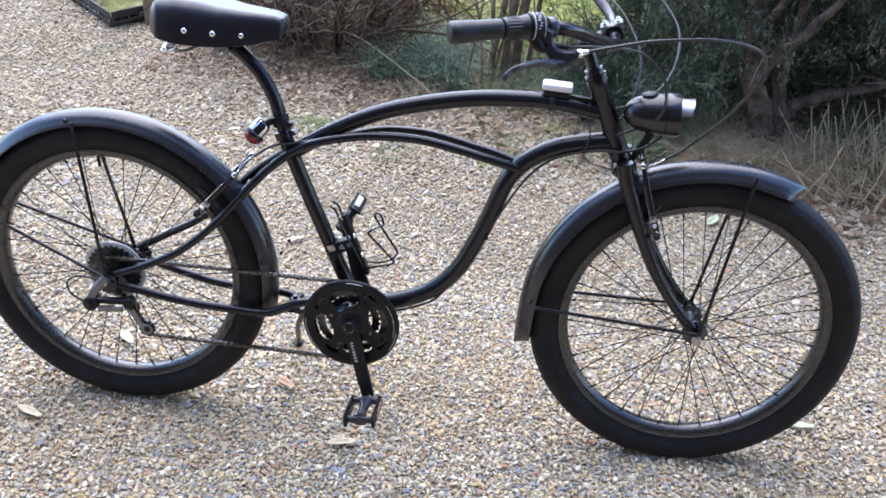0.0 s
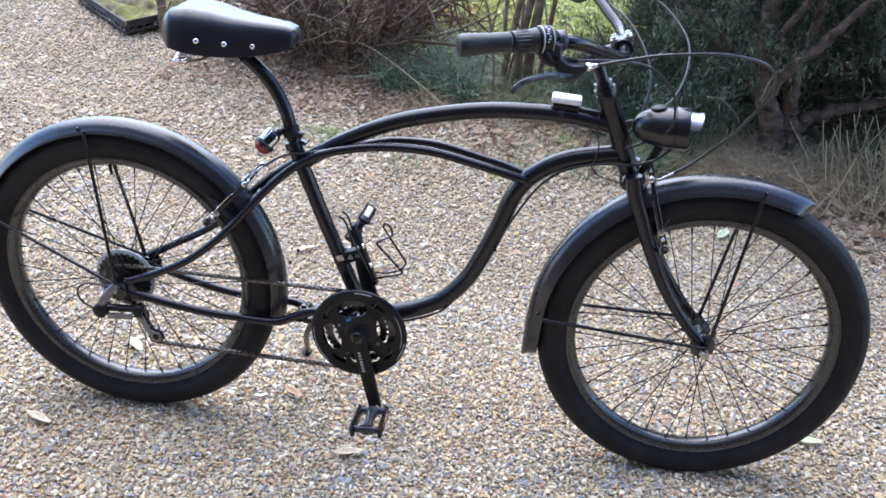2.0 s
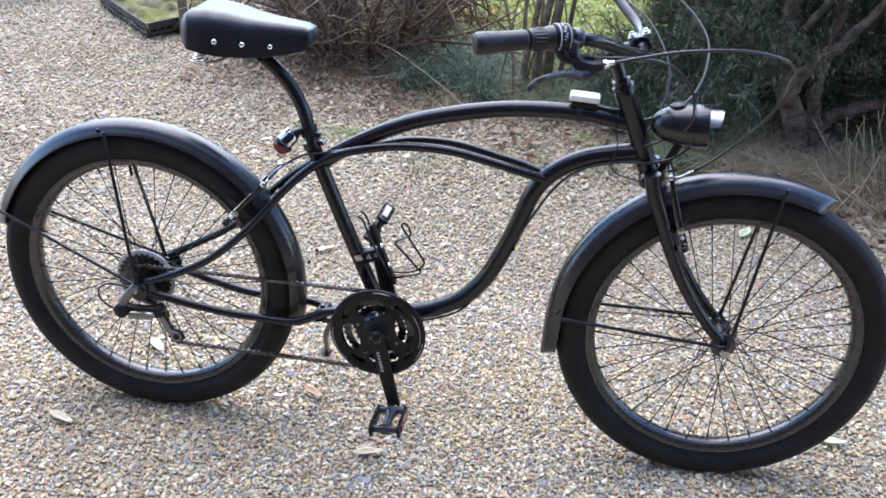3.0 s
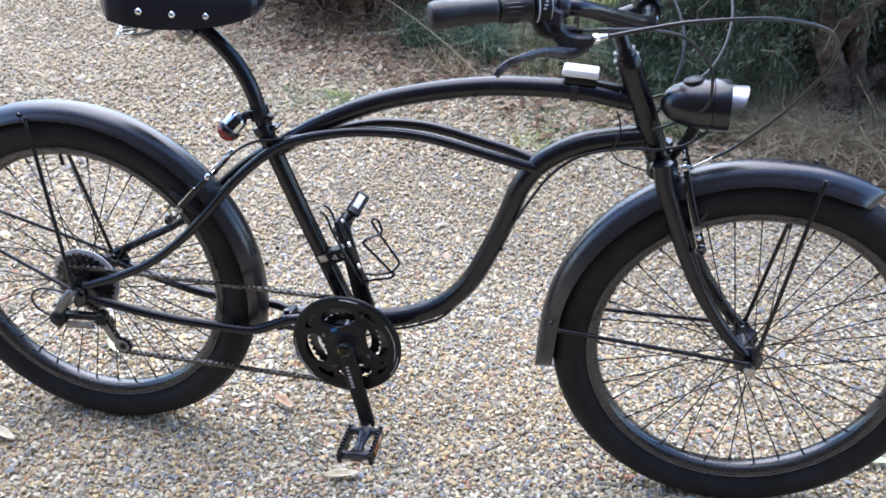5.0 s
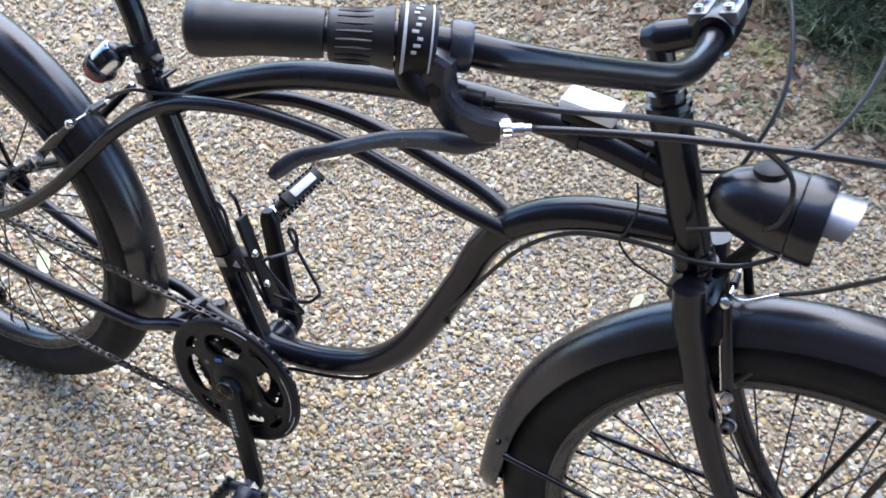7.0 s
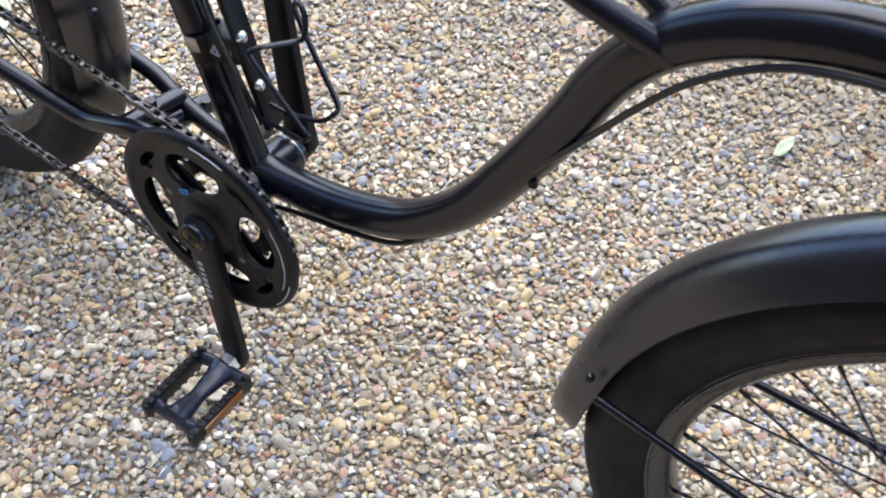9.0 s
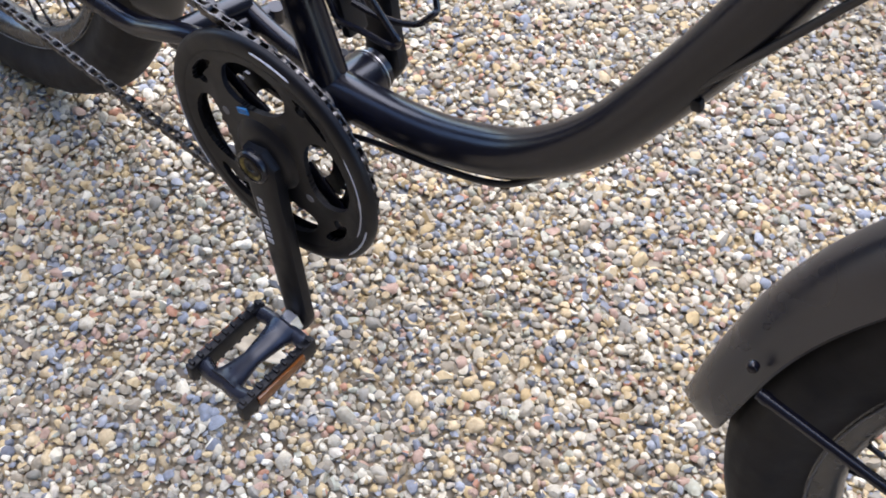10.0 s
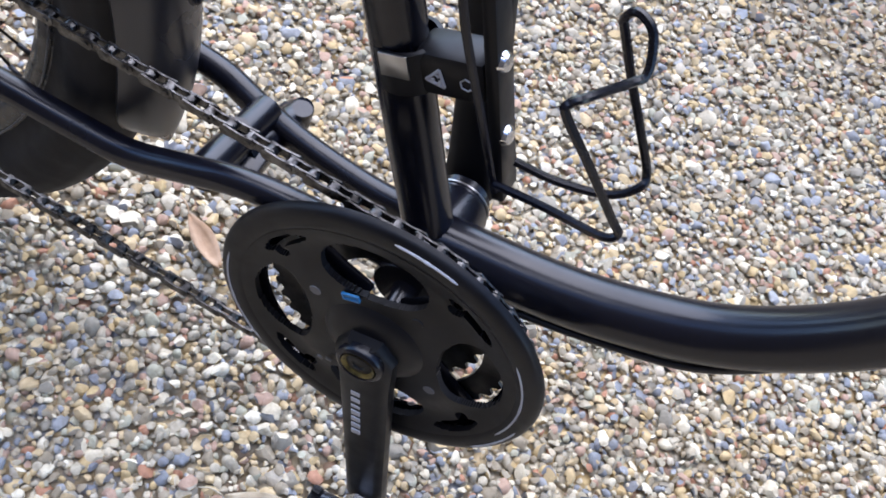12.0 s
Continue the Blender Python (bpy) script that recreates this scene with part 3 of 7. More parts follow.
def leaf_bits(n, place, size, lift=0.004):
    x, y = place(n)
    s, a = rng.uniform(*size, n), rng.uniform(0, 2 * np.pi, n)
    tx, ty = rng.normal(0, 0.35, n), rng.normal(0, 0.35, n)
    loc = np.array([(-1, 0, 0), (-0.35, 0.42, 0.1), (0.4, 0.36, 0.08), (1, 0, 0.18), (0.4, -0.36, 0.1), (-0.35, -0.42, 0.06)])
    V = loc[None] * s[:, None, None]
    lx, ly, lz = V[..., 0], V[..., 1], V[..., 2]
    lz = lz + lx * tx[:, None] + ly * ty[:, None]
    wx = lx * np.cos(a)[:, None] - ly * np.sin(a)[:, None] + x[:, None]
    wy = lx * np.sin(a)[:, None] + ly * np.cos(a)[:, None] + y[:, None]
    wz = lz + (height(x, y) + lift + 0.3 * s)[:, None]
    F = np.array([[0, 1, 2, 3], [0, 3, 4, 5]])
    return np.stack([wx, wy, wz], -1).reshape(-1, 3), (F[None] + (np.arange(n) * 6)[:, None, None]).reshape(-1, 4)


stuff("leaf_litter", [leaf_bits(3200, strip(-1.25, -0.10, 1.8, 2.7), (0.005, 0.015)), leaf_bits(900, tufts([(-0.58, 1.86), (-0.28, 1.81), (-0.08, 1.67), (0.80, 1.39), (1.19, 1.25), (1.34, 1.16), (0.31, 1.53)], 0.25), (0.008, 0.022)),
                      leaf_bits(500, strip(0.39, 1.59, 1.3, 2), (0.006, 0.015)), leaf_bits(2200, strip(-2.32, 1.28, 1.1, 2.4), (0.004, 0.010), 0.003), leaf_bits(900, strip(-0.88, -0.03, 1.6, 2.1), (0.004, 0.012)), leaf_bits(500, strip(0.81, 1.81, 1.15, 1.6), (0.005, 0.013))],
      LITTER, "dead brown leaves scattered under the shrubs", "leaves")


def wander(p, d, length, steps, bend, pull=(0, 0, 0)):
    """A crooked line from p in the direction d."""
    p, d, out = Vector(p), Vector(d).normalized(), [Vector(p)]
    for _ in range(steps):
        d = (d + Vector(rng.normal(0, bend, 3)) + Vector(pull)).normalized()
        p = p + d * (length / steps)
        out.append(p.copy())
    return out


def thin(g, line, r0, r1, seg=5):
    k = len(line)
    return tube(g, line, [r0 + (r1 - r0) * i / (k - 1) for i in range(k)], seg, 1, caps=False)


# bare shrub: a dense dome of bare twigs
shrub = holder("bare_shrub", m=pose(-0.596, 2.342, 0))
tagged(shrub, "leafless shrub of tangled brown twigs at the gravel's edge", "shrub")
g_twig = Geo()
for k in range(75):
    a, r = rng.uniform(0, 2 * np.pi), 0.22 * math.sqrt(rng.uniform(0, 1))
    b = (r * math.cos(a), r * math.sin(a), -0.01)
    out = rng.uniform(0.2, 1.3)
    line = wander(b, (out * math.cos(a), out * math.sin(a), 1.0), rng.uniform(0.5, 0.95), 8, 0.13)
    part("stem", thin(Geo(), line, rng.uniform(0.006, 0.013), 0.003), TWIG, shrub, sharp=0)
    for j in range(9):
        p = line[rng.integers(1, 8)]
        d = Vector(rng.normal(0, 1, 3)) * 0.8 + Vector((math.cos(a), math.sin(a), 0.25)) * 0.7
        tw = wander(p, d, rng.uniform(0.15, 0.42), 6, 0.28, (0, 0, -0.04))
        thin(g_twig, tw, rng.uniform(0.002, 0.0042), 0.001, 4)
for k in range(1000):   # low mat of dead twigs round the skirt
    a = rng.uniform(0, 2 * np.pi)
    r = rng.uniform(0.12, 0.46)
    p = (r * math.cos(a), r * math.sin(a), 0.32 * rng.uniform(0.0, 1.0) ** 1.5)
    thin(g_twig, wander(p, rng.normal(0, 1, 3) * (1, 1, 0.5), rng.uniform(0.12, 0.34), 6, 0.3), rng.uniform(0.0015, 0.003), 0.0009, 4)
part("brushwood", g_twig, TWIG, shrub, sharp=0)["kind"] = "stuff"

# slender trunks of a young shrub
sapling = holder("young_tree", m=pose(0.141, 1.997, 0))
tagged(sapling, "cluster of slender grey-brown saplings in dry grass", "tree")
for b, lean, r in (((-0.02, -0.03), (-0.02, 0.03), 0.013), ((0.035, 0.0), (0.03, 0.02), 0.017), ((0.075, 0.03), (0.05, 0.03), 0.020), ((-0.005, 0.04), (-0.10, 0.05), 0.009), ((0.12, 0.06), (0.06, -0.02), 0.010)):
    line = wander((*b, -0.01), (*lean, 1), 1.35, 12, 0.055)
    g_s = Geo()
    tube(g_s, line, [r * k for k in (1.25, 1.0, 1.05, 0.9, 0.95, 0.85, 0.86, 0.75, 0.7, 0.6, 0.5, 0.4, 0.3)], 10, 3)
    part("trunk", g_s, YOUNG_BARK, sapling, sharp=0)
for k in range(6):
    b = (rng.normal(0.02, 0.08), rng.normal(0, 0.06), 0.0)
    part("shoot", thin(Geo(), wander(b, (rng.normal(0, 0.2), rng.normal(0, 0.15), 1), 1.1, 10, 0.07), rng.uniform(0.003, 0.006), 0.002, 6), YOUNG_BARK, sapling, sharp=0)
g_s = Geo()
for k in range(60):
    p = (rng.normal(0, 0.09), rng.normal(0, 0.07), rng.uniform(0.1, 1.0))
    thin(g_s, wander(p, rng.normal(0, 1, 3) + (0, 0, 0.6), rng.uniform(0.1, 0.3), 5, 0.2), 0.0022, 0.0008, 4)
part("brushwood", g_s, TWIG, sapling, sharp=0)["kind"] = "stuff"


def sprays(points, n_each, length, out_dir, width=0.0035):
    """Short needle strips round each point."""
    P = np.repeat(np.asarray(points), n_each, 0)
    n = len(P)
    P = P + rng.normal(0, 0.022, (n, 3))
    d = rng.normal(0, 1, (n, 3)) + np.asarray(out_dir)
    d /= np.linalg.norm(d, axis=1, keepdims=True)
    s = np.cross(d, rng.normal(0, 1, (n, 3)))
    s /= np.linalg.norm(s, axis=1, keepdims=True)
    L, W = rng.uniform(*length, n)[:, None], rng.uniform(0.6, 1.2, n)[:, None] * width
    mid = P + d * L * 0.55 + np.array([0, 0, -0.004])
    tip = P + d * L + np.array([0, 0, -0.012])
    V = np.stack([P - 0.4 * s * W, P + 0.4 * s * W, mid + s * W, mid - s * W, tip + 0.15 * s * W, tip - 0.15 * s * W], 1)
    F = np.array([[0, 1, 2, 3], [3, 2, 4, 5]])
    return V.reshape(-1, 3), (F[None] + (np.arange(n) * 6)[:, None, None]).reshape(-1, 4)


def patch(x0, x1, y0, y1, z1, n):
    """Points heaped over a patch of ground, denser low down, in uneven clumps."""
    c = np.stack([rng.uniform(x0, x1, n // 14 + 1), rng.uniform(y0, y1, n // 14 + 1)], 1)
    k = rng.integers(0, len(c), n)
    x, y = c[k, 0] + rng.normal(0, 0.05, n), c[k, 1] + rng.normal(0, 0.05, n)
    tall = z1 * (0.45 + 0.55 * np.sin(7.0 * x + 3.0 * y) ** 2)
    return np.stack([x, y, height(x, y) + tall * rng.uniform(0, 1, n) ** 1.2], 1)


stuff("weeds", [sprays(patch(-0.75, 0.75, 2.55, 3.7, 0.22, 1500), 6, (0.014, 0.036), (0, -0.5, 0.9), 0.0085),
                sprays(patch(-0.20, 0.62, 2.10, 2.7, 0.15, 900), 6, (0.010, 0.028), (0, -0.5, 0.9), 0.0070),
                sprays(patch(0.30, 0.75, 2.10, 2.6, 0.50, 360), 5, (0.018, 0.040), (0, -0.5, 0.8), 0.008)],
      LEAFY, "yellow-green weeds beyond the saplings, sunlight put into their colour", "weeds")
stuff("russet_leaves", [sprays(patch(-0.32, -0.12, 2.40, 2.62, 0.16, 90), 5, (0.020, 0.045), (0, -0.3, 0.4), 0.012)], RUSSET, "patch of russet dying leaves among the weeds", "leaves")
blue_spots = [(rng.uniform(-0.33, 0.02), rng.uniform(1.86, 2.25)) for _ in range(26)] + [(rng.uniform(0.42, 0.75), rng.uniform(1.75, 2.1)) for _ in range(12)]
stuff("grass_tuft", [blades(3600, tufts(blue_spots, 0.055), (0.08, 0.19), (0.003, 0.0065), (0.5, 1.3))], BLUE_GRASS, "blue-green tufts of long drooping grass", "grass")


# conifer: trunk, limbs and hanging dark foliage
conifer = holder("conifer", m=pose(1.119, 1.578, 0.0))
tagged(conifer, "dark green conifer with a gnarled low-forked trunk", "tree")
def gnarled(line, radii, jitter, seg=14, ridges=0.16):
    """A crooked bar whose girth swells and ridges run along it, like old wood."""
    pts = glide(line, 5)
    pts = [pts[0]] + [p + Vector(rng.normal(0, jitter, 3)) for p in pts[1:-1]] + [pts[-1]]
    n = len(pts)
    rr = [float(np.interp(i / (n - 1) * (len(radii) - 1), range(len(radii)), radii)) * (1 + rng.normal(0, 0.035)) for i in range(n)]
    g = tube(Geo(), pts, rr, seg, 3)
    rows = len(g.v) // seg
    deep = [1 + ridges * math.sin(3 * 6.283 * k / seg) * rng.uniform(0.4, 1.2) for k in range(seg)]
    for r in range(rows):
        ring = [Vector(g.v[r * seg + k]) for k in range(seg)]
        mid = sum(ring, Vector()) / seg
        for k in range(seg):
            g.v[r * seg + k] = tuple(mid + (ring[k] - mid) * (deep[(k + r // 9) % seg] + rng.normal(0, 0.03)))
    return g


part("trunk", gnarled([(0.0, -0.02, -0.03), (-0.005, -0.015, 0.05), (-0.02, 0.0, 0.13), (-0.05, 0.0, 0.21), (-0.075, 0.0, 0.29), (-0.1, 0.06, 0.5), (-0.02, 0.16, 1.2), (0.1, 0.35, 2.2), (0.18, 0.42, 2.9)], [0.078, 0.050, 0.040, 0.036, 0.032, 0.028, 0.022, 0.013, 0.005], 0.0035), BARK, conifer, sharp=0)
part("trunk", gnarled([(0.045, 0.0, -0.02), (0.035, 0.005, 0.06), (0.045, 0.01, 0.13), (0.02, 0.02, 0.22), (0.03, 0.03, 0.36), (0.08, 0.05, 0.7)], [0.046, 0.032, 0.028, 0.026, 0.020, 0.012], 0.0035, 12), BARK, conifer, sharp=0)
for a in (-150, -100, -40, 20, 200):    # root flares
    c, sn = math.cos(radians(a)), math.sin(radians(a))
    part("root", gnarled([(0.01 + 0.02 * c, -0.01 + 0.02 * sn, 0.07), (0.01 + 0.055 * c, -0.01 + 0.055 * sn, 0.025), (0.01 + 0.11 * c, -0.01 + 0.11 * sn, 0.0), (0.01 + 0.16 * c, -0.01 + 0.16 * sn, -0.02)], [0.022, 0.020, 0.014, 0.008], 0.004, 10), BARK, conifer, sharp=0)
limbs = [([(-0.07, 0.0, 0.24), (-0.03, -0.02, 0.33), (0.03, -0.05, 0.43), (0.12, -0.06, 0.55), (0.3, -0.05, 0.75)], 0.024),
         ([(0.0, 0.0, 0.06), (0.08, 0.05, 0.14), (0.2, 0.08, 0.19), (0.42, 0.1, 0.24), (0.75, 0.1, 0.34)], 0.03),
         ([(-0.08, 0.02, 0.3), (-0.22, 0.08, 0.42), (-0.45, 0.12, 0.55), (-0.7, 0.18, 0.7)], 0.014),
         ([(-0.09, 0.03, 0.4), (0.0, 0.0, 0.6), (0.08, 0.0, 0.85), (0.1, 0.0, 1.1)], 0.014),
         ([(-0.05, 0.02, 0.2), (-0.16, 0.16, 0.3), (-0.34, 0.3, 0.42), (-0.5, 0.45, 0.6)], 0.014)]
for l, r in limbs:
    part("limb", gnarled(l, [r * k for k in (1.0, 0.85, 0.7, 0.5, 0.3)][:len(l)], 0.005, 10), BARK, conifer, sharp=0)
g_t, tips = Geo(), []


def canopy_floor(x):
    """How low the hanging foliage reaches: nearly to the grass on one side, raised round the trunk."""
    return float(np.interp(x, [-0.75, -0.5, -0.25, -0.12, 0.05, 0.3, 0.8], [0.1, 0.07, 0.12, 0.30, 0.42, 0.36, 0.3]))


clumps = []
while len(clumps) < 120:
    x, y = rng.uniform(-0.66, 1.15), rng.uniform(0.0, 0.40)
    if x < -0.45 and y < 0.1 - (x + 0.45):
        y += 0.25
    lo = canopy_floor(x)
    clumps.append((x, y, lo + 0.03 + rng.uniform(0, 1) ** 1.2 * 0.55, lo))
for k in range(1450):
    if k < 1000:
        x, y, z, lo = clumps[k % len(clumps)]
        x, y, z = x + rng.normal(0, 0.05), y + rng.normal(0, 0.05), max(z + rng.normal(0, 0.035), lo)
    else:
        x, y, z, lo = rng.uniform(-0.6, 1.15), rng.uniform(0.3, 0.7), rng.uniform(0.0, 0.8), 0.0
    line = wander((x, y, z), rng.normal(0, 1, 3) * (1, 1, 0.5) + (0, -0.5, 0), rng.uniform(0.07, 0.2), 6, 0.25, (0, 0, 0.02))
    thin(g_t, line, 0.003, 0.0009, 4)
    tips += [tuple(p) for p in line[1:] if p.z > lo - 0.06]
for k in range(60):    # the top, well above the eye
    p = (rng.uniform(-0.4, 0.6), rng.uniform(0.2, 0.7), rng.uniform(0.8, 1.4))
    line = wander(p, rng.normal(0, 1, 3) * (1, 1, 0.4), 0.35, 6, 0.2)
    thin(g_t, line, 0.004, 0.001, 4)
    tips += [tuple(p) for p in line[1:]]
for k in range(46):     # bare dead twigs inside
    p = (rng.uniform(-0.3, 0.7), rng.uniform(-0.1, 0.3), rng.uniform(0.12, 0.6))
    thin(g_t, wander(p, rng.normal(0, 1, 3), rng.uniform(0.1, 0.3), 7, 0.35), 0.0028, 0.0008, 4)
part("brushwood", g_t, TWIG, conifer, sharp=0)["kind"] = "stuff"
inner = np.stack([rng.uniform(-0.5, 1.3, 1500), rng.uniform(0.38, 0.8, 1500), rng.uniform(0.0, 0.9, 1500)], 1)
iv, jf = sprays(inner, 14, (0.025, 0.06), (0, -0.2, 0.1), 0.006)
ob = new("inner_foliage", raw_mesh("inner_foliage", iv, jf, NEEDLE))
ob.parent = conifer
ob["kind"] = "stuff"
nv, nf = sprays(tips, 12, (0.009, 0.026), (0, -0.3, 0.1), 0.0021)
ob = new("foliage", raw_mesh("foliage", nv, nf, NEEDLE))
ob.parent = conifer
ob["kind"] = "stuff"
# unseen top foliage, added to shade the drive below; narrows upwards to the leader's tip
tall = 0.85 + 2.0 * rng.uniform(0, 1, 1700) ** 1.15
turn_a, reach = rng.uniform(0, 2 * np.pi, 1700), (1.0 - 0.30 * (tall - 0.85)) * np.sqrt(rng.uniform(0.02, 1, 1700))
crown = np.stack([0.22 + reach * np.cos(turn_a), 0.45 + 0.75 * reach * np.sin(turn_a), tall], 1)
cv, cf = sprays(crown, 9, (0.04, 0.10), (0, 0, 0.1), 0.011)
ob = new("crown", raw_mesh("crown", cv, cf, NEEDLE))
ob.parent = conifer
ob["kind"] = "stuff"

# dense dark hedge behind the conifer closes the view
hedge = holder("hedge", m=pose(1.488, 2.655, 0.0))
tagged(hedge, "dense dark evergreen hedge behind the conifer", "hedge")
hp = np.stack([rng.uniform(-0.9, 2.2, 2200), rng.uniform(-0.45, 0.4, 2200), rng.uniform(0.0, 1.0, 2200)], 1)
nv, nf = sprays(hp, 14, (0.02, 0.05), (0, -0.4, 0.1), 0.0048)
ob = new("foliage", raw_mesh("foliage", nv, nf, NEEDLE))
ob.parent = hedge
ob["kind"] = "stuff"
g_t = Geo()
for k in range(24):
    thin(g_t, wander((rng.uniform(-0.8, 2.1), rng.uniform(-0.1, 0.3), 0), (0, 0, 1), 1.0, 8, 0.08), 0.016, 0.005, 6)
part("brushwood", g_t, BARK, hedge, sharp=0)["kind"] = "stuff"

# cut-back dry stalks at the drive's edge
stalks = holder("dry_stalks", m=pose(1.481, 1.411, 0.0))
tagged(stalks, "clump of pale dry stalks and grass beside the drive", "plant")
for k in range(130):
    b = (rng.normal(0, 0.11), rng.normal(-0.02, 0.09), 0.0)
    line = wander(b, (rng.normal(-0.15, 0.5), rng.normal(-0.05, 0.3), 1), rng.uniform(0.1, 0.27), 5, 0.05)
    part("stalk", thin(Geo(), line, rng.uniform(0.0022, 0.0038), 0.0018, 5), STRAW, stalks, sharp=0)
sv, sf = blades(260, lambda n: (rng.normal(0, 0.14, n), rng.normal(0, 0.1, n)), (0.06, 0.2), (0.002, 0.004), (0.7, 1.8))
ob = new("dry_grass_tuft", raw_mesh("dry_grass_tuft", sv, sf, STRAW))
ob.parent = stalks
ob["kind"] = "stuff"

# a long bramble runner from the shrub across the gravel
runner = new("bramble_runner", mesh_of("bramble_runner", tube(Geo(), [(-0.509, 2.093, 0.12), (-0.387, 1.954, 0.14), (-0.237, 1.841, 0.1), (-0.086, 1.719, 0.05), (-0.004, 1.634, 0.012)], 0.0022, 6, 5), STRAW, 0))
tagged(runner, "thin pale bramble shoot arching from the shrub", "twig")


# ================= trays, post, leaves =================
def tray(name, m, sx, sy, h, label):
    top = holder(name, m=m)
    tagged(top, label, "plant tray")
    t = 0.006
    for i, (x, y, lx, ly) in enumerate([(0, -sy / 2, sx, t), (0, sy / 2, sx, t), (-sx / 2, 0, t, sy - 2 * t), (sx / 2, 0, t, sy - 2 * t)]):
        g = Geo()
        for z in (h - 0.012, h * 0.62, h * 0.3):
            bar_box(g, (x, y, z), (lx, ly, 0.012 if z < h - 0.02 else 0.02))
        k = int(max(lx, ly) / 0.035)
        for j in range(k + 1):
            u = (j / k - 0.5) * (max(lx, ly) - 0.01)
            bar_box(g, (x + (u if lx > ly else 0), y + (u if ly > lx else 0), h / 2), (0.008 if lx > ly else t * 0.9, 0.008 if ly > lx else t * 0.9, h - 0.012))
        part("side", g, TRAY, top)
    g = Geo()
    bar_box(g, (0, 0, 0.012), (sx - 0.016, sy - 0.016, 0.01))
    part("base", g, TRAY, top)
    g = Geo()
    n = 22
    xs, ys = np.linspace(-sx / 2 + 0.012, sx / 2 - 0.012, n), np.linspace(-sy / 2 + 0.012, sy / 2 - 0.012, n)
    vs = [(x, y, h * 0.5 + 0.05 * noise.noise((x * 14, y * 14, 3.1)) + 0.012 * noise.noise((x * 40, y * 40, 1))) for y in ys for x in xs]
    g.add(vs, [(j * n + i, j * n + i + 1, (j + 1) * n + i + 1, (j + 1) * n + i) for j in range(n - 1) for i in range(n - 1)])
    part("moss", g, MOSS, top, "yellow-green moss cushion", sharp=0)
    return top


moss_tray = tray("plant_tray", pose(-1.616, 2.523, 0, 0, 0, -42), 0.52, 0.38, 0.075, "black slatted plastic tray of yellow-green moss")
copy_thing(moss_tray, pose(-2.070, 2.996, 0, 0, 0, -42))
post = new("wooden_post", mesh_of("wooden_post", bar_box(Geo(), (0, 0, 0.2), (0.04, 0.04, 0.4)), POST))
post.matrix_basis = pose(-1.411, 2.295, 0.0, 0, 0, 20)
tagged(post, "grey weathered wooden post beside the tray", "post")
g = Geo()
lathe(g, [(0.0, 0.0), (0.11, 0.0), (0.115, 0.01), (0.14, 0.2), (0.15, 0.2), (0.15, 0.225), (0.138, 0.225), (0.13, 0.2), (0.0, 0.19)], (0, 0, 0), (0, 0, 1), 36)
pot = new("plant_pot", mesh_of("plant_pot", g, TRAY))
pot.matrix_basis = pose(-2.422, 2.758, 0)
tagged(pot, "round black plastic plant pot on the gravel", "plant pot")


def fallen_leaf(x, y, length, wide, turn, material, label, curl=0.25):
    g, n = Geo(), 9
    vs, fs = [], []
    for side in (0, 1):
        for i in range(n):
            t = i / (n - 1)
            w = wide * math.sin(math.pi * min(1, t * 0.94 + 0.03)) ** 0.8
            for k in (-1, -0.5, 0, 0.5, 1):
                z = 0.006 + curl * abs(k) * w * 0.7 + 0.012 * (t - 0.5) ** 2 * 4 * curl + 0.002 * math.sin(9 * t + 4 * k)
                vs.append(((t - 0.5) * length, k * w / 2, z - side * 0.0008))
    m5 = n * 5
    for i, k in product(range(n - 1), range(4)):
        a = i * 5 + k
        fs += [(a, a + 1, a + 6, a + 5), (m5 + a, m5 + a + 5, m5 + a + 6, m5 + a + 1)]
    for i in range(n - 1):
        for k in (0, 4):
            a = i * 5 + k
            fs.append((a, a + 5, m5 + a + 5, m5 + a))
    for i in (0, n - 1):
        for k in range(4):
            a = i * 5 + k
            fs.append((a, a + 1, m5 + a + 1, m5 + a))
    g.add(vs, fs)
    tube(g, [(-length / 2, 0, 0.006), (-length / 2 - 0.012, 0.003, 0.01), (-length / 2 - 0.022, 0.002, 0.006)], 0.0007, 5, 3)
    ob = new("fallen_leaf", mesh_of("fallen_leaf", g, material, 0))
    ob.matrix_basis = pose(x, y, 0.001, 0, 0, turn)
    return tagged(ob, label, "leaf", "fallen leaves")


fallen_leaf(-0.016, -0.099, 0.075, 0.022, 15, LEAF_PALE, "pale cream dry leaf lying on the gravel")
fallen_leaf(-0.191, 0.072, 0.06, 0.02, -30, LEAF_TAN, "curled tan dry leaf lying on the gravel", 0.5)
fallen_leaf(-0.635, 0.176, 0.07, 0.025, -40, LEAF_GREEN, "pale green fallen leaf behind the rear wheel", 0.35)
fallen_leaf(-0.746, -0.118, 0.08, 0.022, -20, LEAF_PALE, "thin bleached leaf lying on the gravel", 0.2)
fallen_leaf(0.392, 0.638, 0.05, 0.018, 80, LEAF_GREEN, "pale greenish-white leaf lying on the gravel", 0.2)
fallen_leaf(1.033, 0.131, 0.06, 0.02, 5, LEAF_GREEN, "pale green leaf beside the front wheel", 0.2)
fallen_leaf(0.908, 1.034, 0.07, 0.03, 60, LEAF_GREEN, "grey-green leaf on the gravel behind the wheel", 0.3)
fallen_leaf(-0.338, 0.698, 0.07, 0.02, 35, LEAF_PALE, "pale dry leaf on the gravel behind the bicycle", 0.3)

